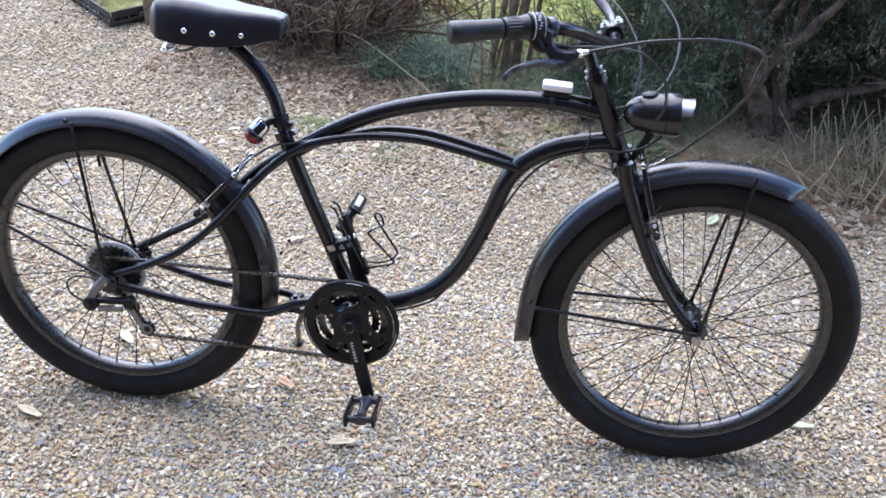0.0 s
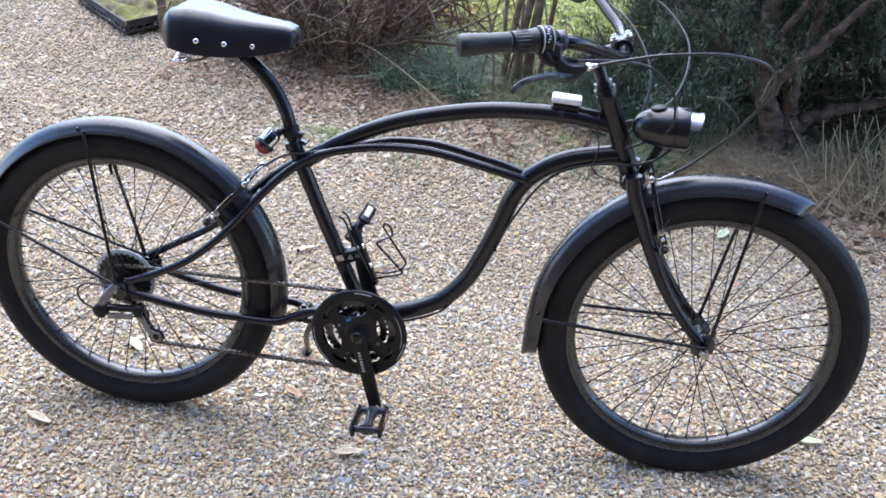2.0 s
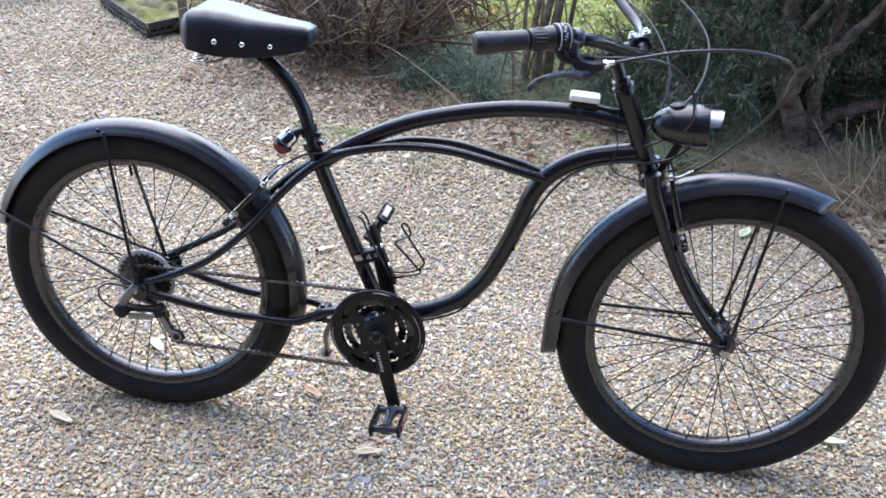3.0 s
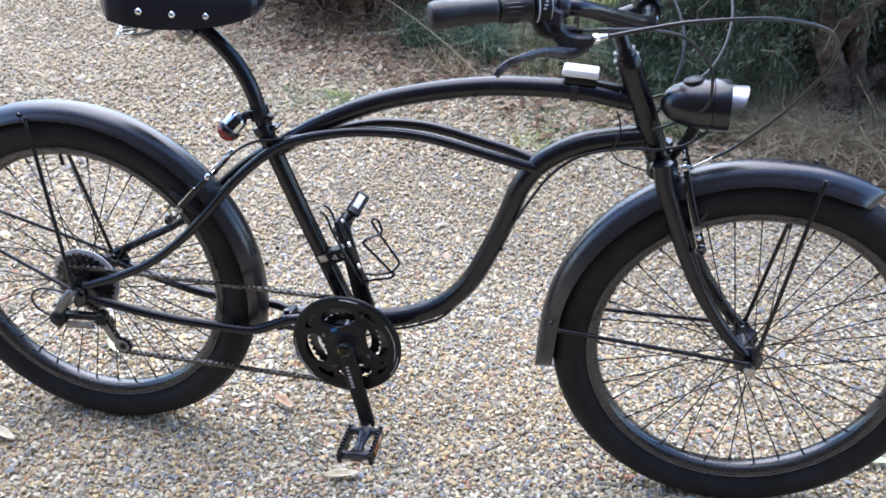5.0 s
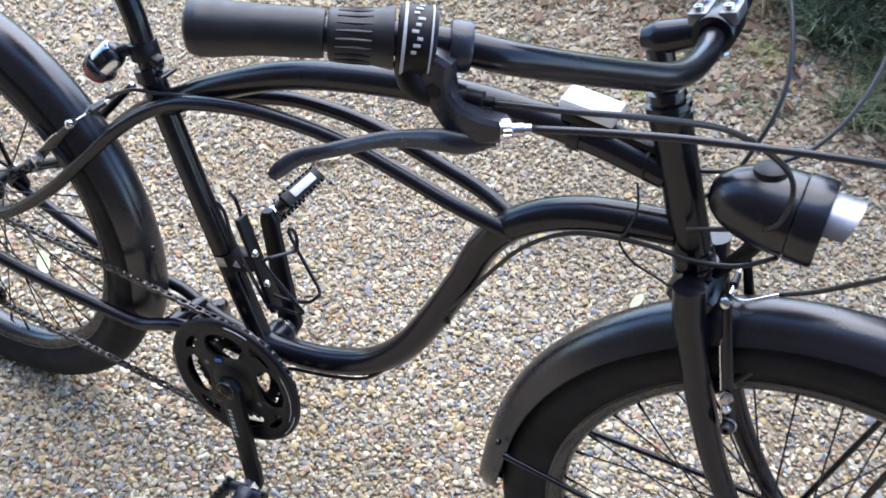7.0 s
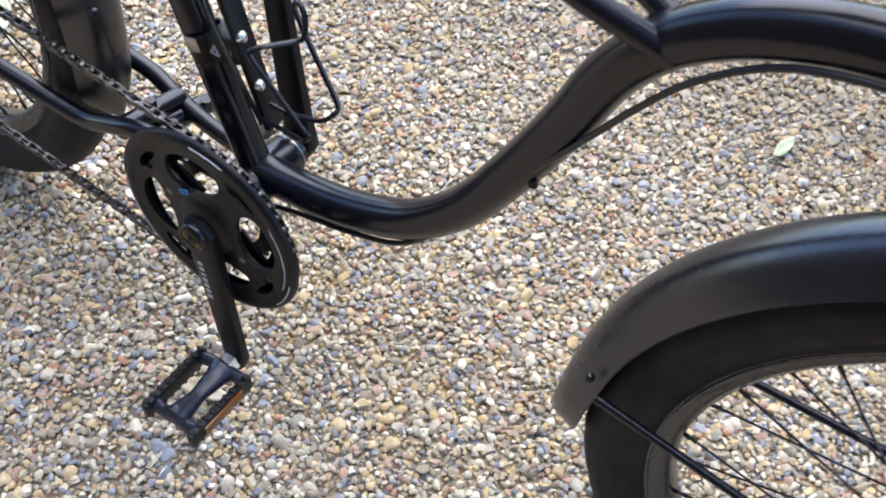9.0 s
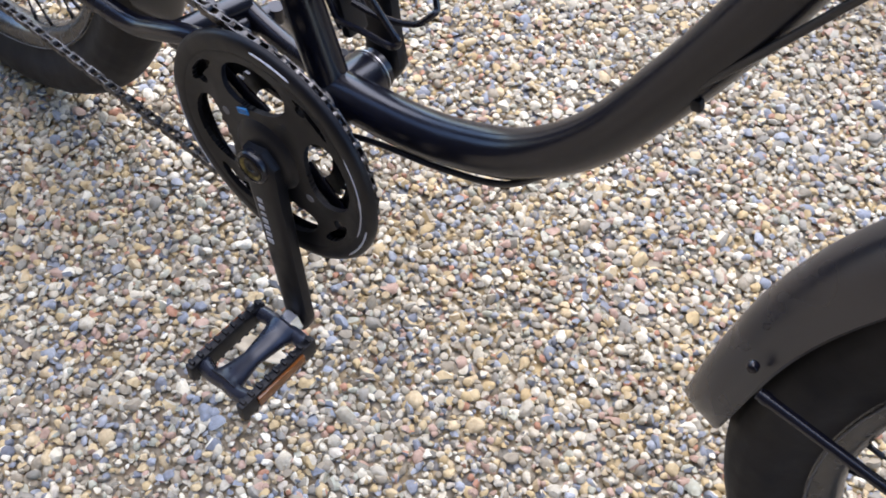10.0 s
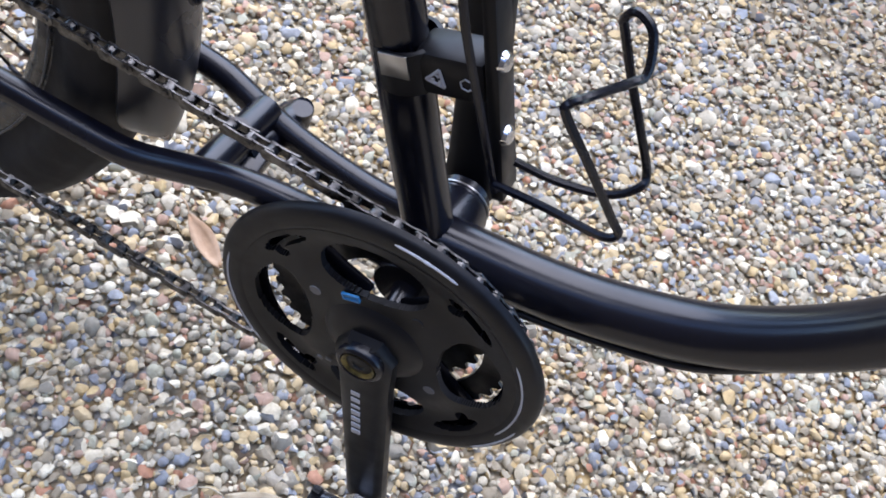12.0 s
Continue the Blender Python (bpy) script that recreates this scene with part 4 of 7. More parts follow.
# ================= bicycle =================
R_BEAD = 0.2765
REAR, FRONT, BB = (-0.5437, 0.0, 0.335), (0.7187, 0.0018, 0.335), (0.0, 0.0, 0.2915)
bike = holder("bicycle", m=pose(0, 0, 0, -7.04))
tagged(bike, "black cruiser bicycle with wide mudguards leaning on its stand", "bicycle")


def on_bike(name, g, material, label="", sharp=38, parent=None):
    return part(name, g, material, parent or bike, label, sharp)


# --- wheels ---
def tyre_profile():
    r, rc, out = 0.0312, 0.3121, []
    for k in range(31):
        a = math.radians(-128 + 256 * k / 30)
        groove = 0.0008 if k in (5, 8, 11, 19, 22, 25) else 0.0
        out.append((rc + (r - groove) * math.cos(a), (r - groove) * 1.0 * math.sin(a)))
    return out + [(0.2795, 0.017), (0.2795, -0.017)]


TYRE = mesh_of("tyre", lathe(Geo(), tyre_profile(), seg=160, closed=True), RUBBER, 30)
RIM_MESH = mesh_of("rim", lathe(Geo(), [(0.2835, -0.0175), (R_BEAD + 0.001, -0.0195), (0.270, -0.0175), (0.2625, -0.011), (0.2605, 0.0), (0.2625, 0.011), (0.270, 0.0175), (R_BEAD + 0.001, 0.0195), (0.2835, 0.0175), (0.278, 0.0)], seg=160, closed=True), RIM, 50)
LINE_MESH = mesh_of("bead_line", lathe(Geo(), [(0.2787, -0.0209), (0.2795, -0.0216), (0.2803, -0.0209), (0.2795, -0.0202)], seg=160, closed=True), MARK_DIM, 0)
SPOKE_MESH = mesh_of("spoke", tube(Geo(), [(0, 0, 0), (0, 0, 1)], 0.00115, 6, 1), SPOKE, 0)
NIPPLE_MESH = mesh_of("nipple", tube(Geo(), [(0, 0, 0), (0, 0, 0.012)], 0.0021, 6, 1), SPOKE, 0)


def wheel(name, m, flange_r, flange_y, hub):
    w = holder(name, bike, m)
    for nm, me in (("tyre", TYRE), ("rim", RIM_MESH), ("bead_line", LINE_MESH)):
        o = new(nm, me)
        o.parent = w
    tagged(w.children[0], "black slick balloon tyre")
    g = Geo()
    lathe(g, hub, seg=28)
    part("hub", g, DARK_STEEL if name == "front_wheel" else PLASTIC, w, "grey alloy hub")
    for k in range(36):
        side = 1 if k % 2 else -1
        a_rim = 2 * math.pi * (k + 0.25) / 36
        lead = radians(68) * (1 if (k // 2) % 2 else -1)
        a_hub = a_rim + lead
        fy = flange_y[0] if side < 0 else flange_y[1]
        p = Vector((flange_r * math.cos(a_hub), fy, flange_r * math.sin(a_hub)))
        q = Vector((0.2615 * math.cos(a_rim), side * 0.003, 0.2615 * math.sin(a_rim)))
        d = q - p
        rot = d.to_track_quat("Z", "Y").to_matrix().to_4x4()
        o = new("spoke", SPOKE_MESH)
        o.parent = w
        o.matrix_basis = Matrix.Translation(p) @ rot @ Matrix.Diagonal((1, 1, d.length, 1))
        o = new("nipple", NIPPLE_MESH)
        o.parent = w
        o.matrix_basis = Matrix.Translation(q - d.normalized() * 0.012) @ rot
    return w


front_m = Matrix.Translation(FRONT) @ pose(0, 0, 0, 0.20, 0, 3.00)
rear_wheel = wheel("rear_wheel", Matrix.Translation(REAR), 0.024, (-0.018, 0.034),
                   [(0.006, -0.066), (0.01, -0.066), (0.01, -0.03), (0.027, -0.021), (0.027, -0.016), (0.015, -0.01), (0.015, 0.024), (0.027, 0.031), (0.027, 0.036), (0.01, 0.044), (0.01, 0.066), (0.006, 0.066)])
front_wheel = wheel("front_wheel", front_m, 0.022, (-0.034, 0.034),
                    [(0.005, -0.05), (0.012, -0.049), (0.014, -0.042), (0.026, -0.037), (0.026, -0.031), (0.017, -0.025), (0.0145, -0.01), (0.0145, 0.01), (0.017, 0.025), (0.026, 0.031), (0.026, 0.037), (0.014, 0.042), (0.012, 0.049), (0.005, 0.05)])
for w, hw in ((rear_wheel, 0.078), (front_wheel, 0.064)):
    g = Geo()
    tube(g, [(0, -hw - 0.008, 0), (0, hw + 0.008, 0)], 0.0048, 10, 1)
    for s in (-1, 1):
        lathe(g, [(0.0048, 0), (0.0105, 0), (0.011, 0.002), (0.0095, 0.011), (0.0048, 0.0115)], (0, s * hw - (0.0115 if s < 0 else 0) * 0, 0), (0, s, 0), 6)
    part("axle", g, STEEL, w, "threaded steel axle with nuts")
g = Geo()
tube(g, [(0.2605, 0.0, 0), (0.236, 0.0, 0)], 0.0036, 8, 1)
valve = part("valve", g, PLASTIC, rear_wheel)
valve.matrix_basis = pose(0, 0, 0, 0, -95, 0)

# --- frame ---
g = Geo()
tube(g, [(-0.0001, 0, 0.2934), (-0.0397, 0, 0.3851), (-0.0964, 0, 0.5217), (-0.1395, 0, 0.6306), (-0.1575, 0, 0.678)], 0.0158, 20, 6)
on_bike("seat_tube", g, PAINT)
g = Geo()
tube(g, [(-0.133, 0, 0.6471), (-0.0555, 0, 0.6967), (0.0363, 0, 0.7416), (0.1274, 0, 0.7694), (0.2283, 0, 0.7889), (0.3172, 0, 0.7954), (0.3955, 0, 0.7943), (0.4742, 0, 0.783)], 0.0165, 20, 8)
on_bike("top_tube", g, PAINT)
g = Geo()
tube(g, [(0.499, 0, 0.7259), (0.4443, 0, 0.7157), (0.4025, 0, 0.7044), (0.3615, 0, 0.684), (0.3253, 0, 0.6533), (0.299, 0, 0.6115), (0.2795, 0, 0.5539), (0.2522, 0, 0.4856), (0.2182, 0, 0.4163), (0.175, 0, 0.3647), (0.1265, 0, 0.3349), (0.0751, 0, 0.3161), (0.0001, 0, 0.302)], 0.0185, 20, 8)
on_bike("down_tube", g, PAINT)
HEAD_TOP, HEAD_LOW = Vector((0.4606, 0, 0.8464)), Vector((0.5235, 0, 0.6954))
hd = (HEAD_LOW - HEAD_TOP).normalized()
L_h = (HEAD_LOW - HEAD_TOP).length
g = Geo()
lathe(g, [(0.019, 0.0), (0.0205, 0.001), (0.0205, 0.012), (0.0195, 0.014), (0.0195, L_h - 0.016), (0.0215, L_h - 0.014), (0.0215, L_h), (0.019, L_h)], HEAD_TOP, hd, 28)
on_bike("head_tube", g, PAINT)
g = Geo()
lathe(g, [(0.013, -0.024), (0.018, -0.023), (0.0185, -0.016), (0.0165, -0.015), (0.0165, -0.012), (0.021, -0.011), (0.0215, -0.005), (0.019, -0.003), (0.019, 0.0)], HEAD_TOP, hd, 28)
on_bike("headset", g, PAINT, "glossy black headset rings")
g = Geo()
lathe(g, [(0.019, L_h), (0.0235, L_h + 0.001), (0.0235, L_h + 0.006), (0.02, L_h + 0.012), (0.018, L_h + 0.012)], HEAD_TOP, hd, 28)
on_bike("lower_headset", g, PAINT)
for s in (-1, 1):   # the side tubes run from the rear dropouts past the seat tube to the down tube
    g = Geo()
    if s < 0:
        pts = [(-0.524, -0.066, 0.3463), (-0.4423, -0.066, 0.3812), (-0.3703, -0.063, 0.4223), (-0.2984, -0.056, 0.4849), (-0.2477, -0.046, 0.5422), (-0.1918, -0.034, 0.6045), (-0.1373, -0.026, 0.6491),
               (-0.0839, -0.025, 0.6761), (-0.0027, -0.025, 0.6969), (0.0667, -0.025, 0.7032), (0.1356, -0.025, 0.7012), (0.2112, -0.025, 0.6869), (0.2681, -0.023, 0.6727), (0.3359, -0.008, 0.6514)]
    else:
        pts = [(-0.5255, 0.066, 0.3488), (-0.4581, 0.066, 0.3884), (-0.3886, 0.063, 0.429), (-0.3347, 0.056, 0.4734), (-0.2564, 0.046, 0.554), (-0.194, 0.034, 0.6078), (-0.1392, 0.026, 0.6429),
               (-0.0725, 0.025, 0.6647), (-0.0029, 0.025, 0.6874), (0.056, 0.025, 0.6998), (0.1392, 0.025, 0.6989), (0.2339, 0.025, 0.6785), (0.2817, 0.022, 0.6684), (0.3402, 0.006, 0.6554)]
    tube(g, pts, [0.0085] * 5 + [0.009] * 9, 14, 6)
    on_bike("side_tube", g, PAINT)
    g = Geo()
    rear_run = [(-0.5241, s * 0.066, 0.3277), (-0.4998, s * 0.066, 0.3197), (-0.4231, s * 0.06, 0.3011), (-0.3456, s * 0.053, 0.2870)]
    if s < 0:
        rear_run += [(-0.2800, -0.048, 0.2808), (-0.2300, -0.045, 0.2772), (-0.1890, -0.044, 0.2795), (-0.1500, -0.044, 0.2975), (-0.1200, -0.043, 0.3110), (-0.0900, -0.040, 0.3150), (-0.0500, -0.032, 0.3080), (-0.0093, -0.022, 0.295)]
    else:
        rear_run += [(-0.2800, 0.050, 0.2830), (-0.2200, 0.047, 0.2830), (-0.1800, 0.044, 0.2830), (-0.1500, 0.039, 0.2780), (-0.1200, 0.036, 0.2720), (-0.0900, 0.034, 0.2690), (-0.0500, 0.029, 0.2730), (-0.0093, 0.022, 0.287)]
    tube(g, rear_run, 0.0095, 14, 6)
    on_bike("chainstay", g, PAINT)
    g = Geo()
    plate(g, [(-0.022, -0.012), (-0.006, -0.022), (0.008, -0.016), (0.03, -0.012), (0.034, 0.004), (0.02, 0.024), (0.008, 0.026), (0.004, 0.008), (-0.012, 0.012), (-0.022, 0.004)], 0.006, Matrix.Translation((-0.5315, s * 0.069, 0.3327)))
    on_bike("dropout", g, PAINT)
g = Geo()
tube(g, [(-0.1420, -0.042, 0.2950), (-0.1420, 0.038, 0.2790)], 0.0115, 16, 1)
on_bike("stay_bridge", g, PAINT)
g = Geo()
tube(g, [(-0.2393, -0.04, 0.5557), (-0.2416, 0.04, 0.5561)], 0.007, 12, 1)
on_bike("upper_bridge", g, PAINT)
g = Geo()
lathe(g, [(0.017, -0.037), (0.0215, -0.037), (0.0225, -0.035), (0.0225, 0.035), (0.0215, 0.037), (0.017, 0.037)], BB, (0, 1, 0), 32)
on_bike("bottom_bracket_shell", g, PAINT)
g = Geo()
lathe(g, [(0.012, 0.037), (0.0205, 0.037), (0.0205, 0.042), (0.018, 0.043), (0.0185, 0.049), (0.012, 0.05)], BB, (0, 1, 0), 32)
on_bike("bearing_cup", g, PAINT)
g = Geo()
lathe(g, [(0.0205, 0.0402), (0.0214, 0.0404), (0.0214, 0.0416), (0.0205, 0.0418)], BB, (0, 1, 0), 32, closed=True)
on_bike("cup_ring", g, STEEL, "thin bright steel ring")
# seat post, collar
g = Geo()
tube(g, [(-0.1495, 0, 0.6574), (-0.1634, 0, 0.71), (-0.1763, 0, 0.7545), (-0.1997, 0, 0.7992), (-0.2307, 0, 0.8346), (-0.266, 0, 0.8628)], 0.0138, 20, 7)
on_bike("seatpost", g, PAINT)
g = Geo()
lathe(g, [(0.0142, 0.0), (0.0188, 0.001), (0.0188, 0.017), (0.0142, 0.018)], (-0.1555, 0, 0.6718), (-0.36, 0, 0.93), 28)
bar_box(g, (-0.1387, 0, 0.6853), (0.010, 0.014, 0.010))
tube(g, [(-0.1309, -0.014, 0.6874), (-0.1319, 0.014, 0.6873)], 0.003, 8, 1)
on_bike("seat_collar", g, PAINT)

# --- saddle ---
saddle = holder("saddle", bike)
xs = [-0.405, -0.399, -0.384, -0.352, -0.313, -0.271, -0.234, -0.198, -0.166, -0.150, -0.144]
hw = [0.04, 0.062, 0.077, 0.082, 0.078, 0.066, 0.053, 0.044, 0.037, 0.031, 0.019]
tz = [0.925, 0.942, 0.954, 0.958, 0.953, 0.943, 0.937, 0.933, 0.929, 0.923, 0.912]
bz = [0.905, 0.889, 0.879, 0.873, 0.869, 0.866, 0.867, 0.871, 0.879, 0.886, 0.894]
vs, fs, n_s = [], [], 22
sx_ = np.linspace(0, 1, 41)
for u in sx_:
    f_ = u * (len(xs) - 1)
    x, w, t, b = (float(np.interp(f_, range(len(xs)), q)) for q in (xs, hw, tz, bz))
    b = b + 0.022 * max(0.0, 1 - (w / 0.1)) * 0.2
    for k in range(n_s):
        a = math.pi * (k / (n_s - 1))
        c, s_ = math.cos(a), math.sin(a)
        yy = w * math.copysign(abs(c) ** 0.55, c)
        dip = 0.006 * max(0.0, 1 - abs(c) * 2.2) * min(1, w / 0.08)
        zz = b + (t - b) * s_ ** 0.62 - dip
        vs.append((x, yy, zz))
for i, k in product(range(len(sx_) - 1), range(n_s - 1)):
    a = i * n_s + k
    fs.append((a, a + 1, a + n_s + 1, a + n_s))
for i in range(len(sx_) - 1):
    fs.append((i * n_s, (i + 1) * n_s, (i + 1) * n_s + n_s - 1, i * n_s + n_s - 1))
fs += [tuple(range(n_s)), tuple(range((len(sx_) - 1) * n_s, len(sx_) * n_s))]
part("cover", Geo().add(vs, fs), VINYL, saddle, "smooth black vinyl saddle cover", 60)
for s in (-1, 1):
    for x, y, z in ((-0.3253, 0.0785, 0.8985), (-0.2747, 0.0655, 0.8933), (-0.2241, 0.048, 0.8891), (-0.3704, 0.079, 0.9039)):
        if s < 0 and x < -0.35:
            continue
        g = Geo()
        lathe(g, [(0.0, 0.0042), (0.003, 0.0038), (0.0052, 0.0022), (0.0062, 0.0), (0.0062, -0.003)], (x, s * y, z), (0.1, s, 0.1), 16)
        part("rivet", g, CHROME, saddle, "round chrome rivet")
for s in (-1, 1):
    g = Geo()
    coil = [(-0.374 + 0.0005 * a + (0.0150 - 0.0001 * a) * math.cos(a), s * 0.042 + 0.0150 * math.sin(a), 0.8460 + 0.0062 * a / (2 * math.pi)) for a in np.linspace(0, 9 * math.pi, 110)]
    tube(g, coil, 0.0021, 7, 1)
    part("spring", g, CHROME, saddle, "chrome coil spring")
    g = Geo()
    tube(g, [(-0.362, s * 0.042, 0.8455), (-0.3400, s * 0.032, 0.8480), (-0.3142, s * 0.024, 0.8560), (-0.2721, s * 0.021, 0.8610), (-0.2350, s * 0.019, 0.8640), (-0.1950, s * 0.014, 0.8740)], 0.0034, 10, 5)
    part("rail", g, STEEL, saddle, "dull steel saddle rail")
    g = Geo()
    lathe(g, [(0.0065, -0.003), (0.0145, -0.003), (0.0155, -0.001), (0.0155, 0.002), (0.0145, 0.004), (0.0065, 0.004)], (-0.2730, s * 0.0275, 0.8510), (0, s, 0), 26, closed=True)
    ear = part("clamp_ear", g, STEEL, saddle, "round zinc saddle clamp plate")
    g = Geo()
    lathe(g, [(0.0, 0.011), (0.0042, 0.011), (0.005, 0.0095), (0.005, 0.005), (0.0075, 0.0045), (0.0075, 0.002), (0.0, 0.002)], (-0.2730, s * 0.0275, 0.8510), (0, s, 0), 6)
    part("clamp_nut", g, CHROME, ear, "bright hexagonal nut")
g = Geo()
tube(g, [(-0.2730, -0.026, 0.8510), (-0.2730, 0.026, 0.8510)], 0.0125, 20, 1)
part("clamp_barrel", g, DARK_STEEL, saddle)

# --- fork, front end ---
LOWER = HEAD_LOW + hd * 0.012
g = Geo()
bar_box(g, LOWER + hd * 0.012, (0.05, 0.075, 0.034), pose(0, 0, 0, 0, 24, 0), 0.35)
on_bike("fork_crown", g, PAINT)
for s in (-1, 1):
    g = Geo()
    y0 = s * 0.047
    tube(g, [(0.5308, y0, 0.6999), (0.5399, y0, 0.6612), (0.5559, y0, 0.6187), (0.5823, y0, 0.5529), (0.6136, y0, 0.4855), (0.6518, y0 + 0.001, 0.4234), (0.6873, y0 + 0.001, 0.3776), (0.7124, y0 + 0.001, 0.3528)],
         [0.0165, 0.0165, 0.016, 0.015, 0.0135, 0.012, 0.011, 0.0095], 16, 6)
    on_bike("fork_blade", g, PAINT)
    g = Geo()
    plate(g, [(-0.014, -0.008), (0.0, -0.018), (0.016, -0.014), (0.019, 0.004), (0.008, 0.016), (-0.006, 0.02), (-0.014, 0.012)], 0.006, Matrix.Translation((0.7147, y0 + 0.001, 0.3448)))
    on_bike("fork_end", g, PAINT)
# quill stem and bar clamp
g = Geo()
tube(g, [tuple(HEAD_TOP + hd * 0.02), (0.4481, 0, 0.8771), (0.4347, 0, 0.9085), (0.4295, 0, 0.921)], [0.0128, 0.0128, 0.0128, 0.0115], 18, 4)
stem = on_bike("stem", g, PAINT)
g = Geo()
tube(g, [(0.4205, 0, 0.909), (0.4345, 0, 0.9145), (0.4560, 0, 0.9250), (0.4760, 0, 0.9350)], [0.0105, 0.0155, 0.0140, 0.0130], 16, 5)
on_bike("stem_arm", g, PAINT, parent=stem)
CLAMP = Vector((0.4814, 0, 0.9388))
g = Geo()
lathe(g, [(0.0116, -0.0215), (0.0175, -0.0215), (0.0185, -0.0195), (0.0185, 0.0195), (0.0175, 0.0215), (0.0116, 0.0215)], CLAMP, (0, 1, 0), 28, closed=True)
clamp_ = on_bike("bar_clamp", g, PAINT)
g = Geo()
turn_c = pose(0, 0, 0, 0, -19, 0)
for dx in (-0.0128, 0.0128):
    bar_box(g, CLAMP + turn_c.to_3x3() @ Vector((dx, 0, 0.0135)), (0.0175, 0.036, 0.0125), turn_c, 0.22)
bar_box(g, CLAMP + turn_c.to_3x3() @ Vector((0, 0, 0.0118)), (0.024, 0.034, 0.007), turn_c, 0.2)
on_bike("clamp_cap", g, GREY_ALLOY, "worn grey alloy clamp cap", parent=clamp_)
for dx, dy in product((-0.0128, 0.0128), (-0.0105, 0.0105)):
    g = Geo()
    lathe(g, [(0.0, 0.0012), (0.0022, 0.0012), (0.0022, 0.0034), (0.0042, 0.0034), (0.0046, 0.0026), (0.0046, -0.002)],
          CLAMP + turn_c.to_3x3() @ Vector((dx, dy, 0.0205)), turn_c.to_3x3() @ Vector((0, 0, 1)), 14)
    on_bike("clamp_bolt", g, CHROME, "chrome socket bolt", parent=clamp_)
g = Geo()
lathe(g, [(0.0, 0.004), (0.0045, 0.0035), (0.006, 0.001), (0.006, -0.006), (0.0, -0.006)], (0.4925, -0.014, 0.9225), (0.75, -0.5, -0.45), 6)
on_bike("pinch_bolt", g, CHROME, "chrome pinch bolt", parent=clamp_)
half = [(0.4814, 0, 0.9388), (0.4828, -0.025, 0.9375), (0.4836, -0.05, 0.9358), (0.4815, -0.09, 0.9390), (0.4740, -0.13, 0.948), (0.4545, -0.17, 0.962), (0.4237, -0.23, 0.985), (0.3950, -0.2742, 1.0025),
        (0.3679, -0.288, 1.0073), (0.3344, -0.3051, 1.0096), (0.2915, -0.327, 1.0087), (0.2518, -0.3472, 1.0077), (0.2160, -0.3655, 1.0060)]
line = [(x, -y, z) for x, y, z in reversed(half[1:])] + half
g = Geo()
tube(g, line, 0.0113, 20, 7)
on_bike("handlebar", g, PAINT, "swept-back satin black handlebar")
for s in (-1, 1):
    def sp(p):
        return Vector((p[0], p[1] * -s, p[2]))

    def disc(name, centre, axis, profile, seg, material, label, parent, closed=False):
        return on_bike(name, lathe(Geo(), profile, centre, axis, seg, closed), material, label, parent=parent)

    g = Geo()
    tube(g, [sp(p) for p in ((0.2905, -0.3275, 1.0087), (0.2860, -0.3298, 1.0087), (0.2700, -0.3380, 1.0083), (0.2518, -0.3472, 1.0077), (0.2330, -0.3568, 1.0067), (0.2210, -0.3629, 1.0060), (0.2150, -0.3660, 1.0057), (0.2125, -0.3672, 1.0055))],
         [0.0152, 0.0160, 0.0160, 0.0162, 0.0180, 0.0183, 0.0160, 0.0085], 24, 6)
    on_bike("grip", g, GRIP, "soft black rubber grip")
    bar_ax = (sp((0.3528, -0.2957, 1.0088)) - sp((0.3283, -0.3082, 1.0098))).normalized()
    g = Geo()
    t_a, t_b = sp((0.2930, -0.3262, 1.0088)), sp((0.3300, -0.3073, 1.0098))
    tube(g, [t_a, t_a.lerp(t_b, 0.06), t_a.lerp(t_b, 0.45), t_a.lerp(t_b, 0.7), t_b], [0.0160, 0.0172, 0.0172, 0.0182, 0.0205], 26, 5)
    twist = on_bike("twist_shifter", g, GRIP, "ribbed twist-grip gear shifter")
    up_t = (Vector((0, 0, 1)) - bar_ax * bar_ax.z).normalized()
    sd_t = bar_ax.cross(up_t)
    for k in range(20):
        a = 2 * math.pi * k / 20
        d = math.cos(a) * sd_t + math.sin(a) * up_t
        tube_ = tube(Geo(), [t_a.lerp(t_b, 0.12) + d * 0.0168, t_a.lerp(t_b, 0.4) + d * 0.0170, t_a.lerp(t_b, 0.66) + d * 0.0176], [0.0009, 0.0014, 0.0009], 6, 3)
        on_bike("grip_rib", tube_, GRIP, parent=twist)
    ring0 = sp((0.3312, -0.3067, 1.0098))
    disc("shifter_body", ring0, bar_ax, [(0.0116, 0.0), (0.0212, 0.0005), (0.0228, 0.003), (0.0228, 0.0205), (0.0210, 0.0250), (0.0116, 0.0255)], 36, PLASTIC, "black shifter housing", twist, True)
    for h, wide in ((0.0045, 0.0012), (0.0215, 0.0007)):
        disc("ring", ring0, bar_ax, [(0.0224, h - wide), (0.0234, h - wide * 0.8), (0.0234, h + wide * 0.8), (0.0224, h + wide)], 36, MARK, "pale indicator ring", twist, True)
    # gear numerals and print too small to read: short pale bars
    for k in range(9):
        a = radians(188 + 11 * k) if s > 0 else radians(-8 - 11 * k)
        d = math.cos(a) * sd_t + math.sin(a) * -up_t
        g = Geo()
        bar_box(g, ring0 + bar_ax * (0.0125 + 0.0016 * (k % 3 - 1)) + d * 0.0228, (0.0034 + 0.0012 * (k % 2), 0.0012, 0.0021), Matrix((bar_ax, d, bar_ax.cross(d))).transposed())
        on_bike("print_bar", g, MARK, parent=twist)
    g = Geo()
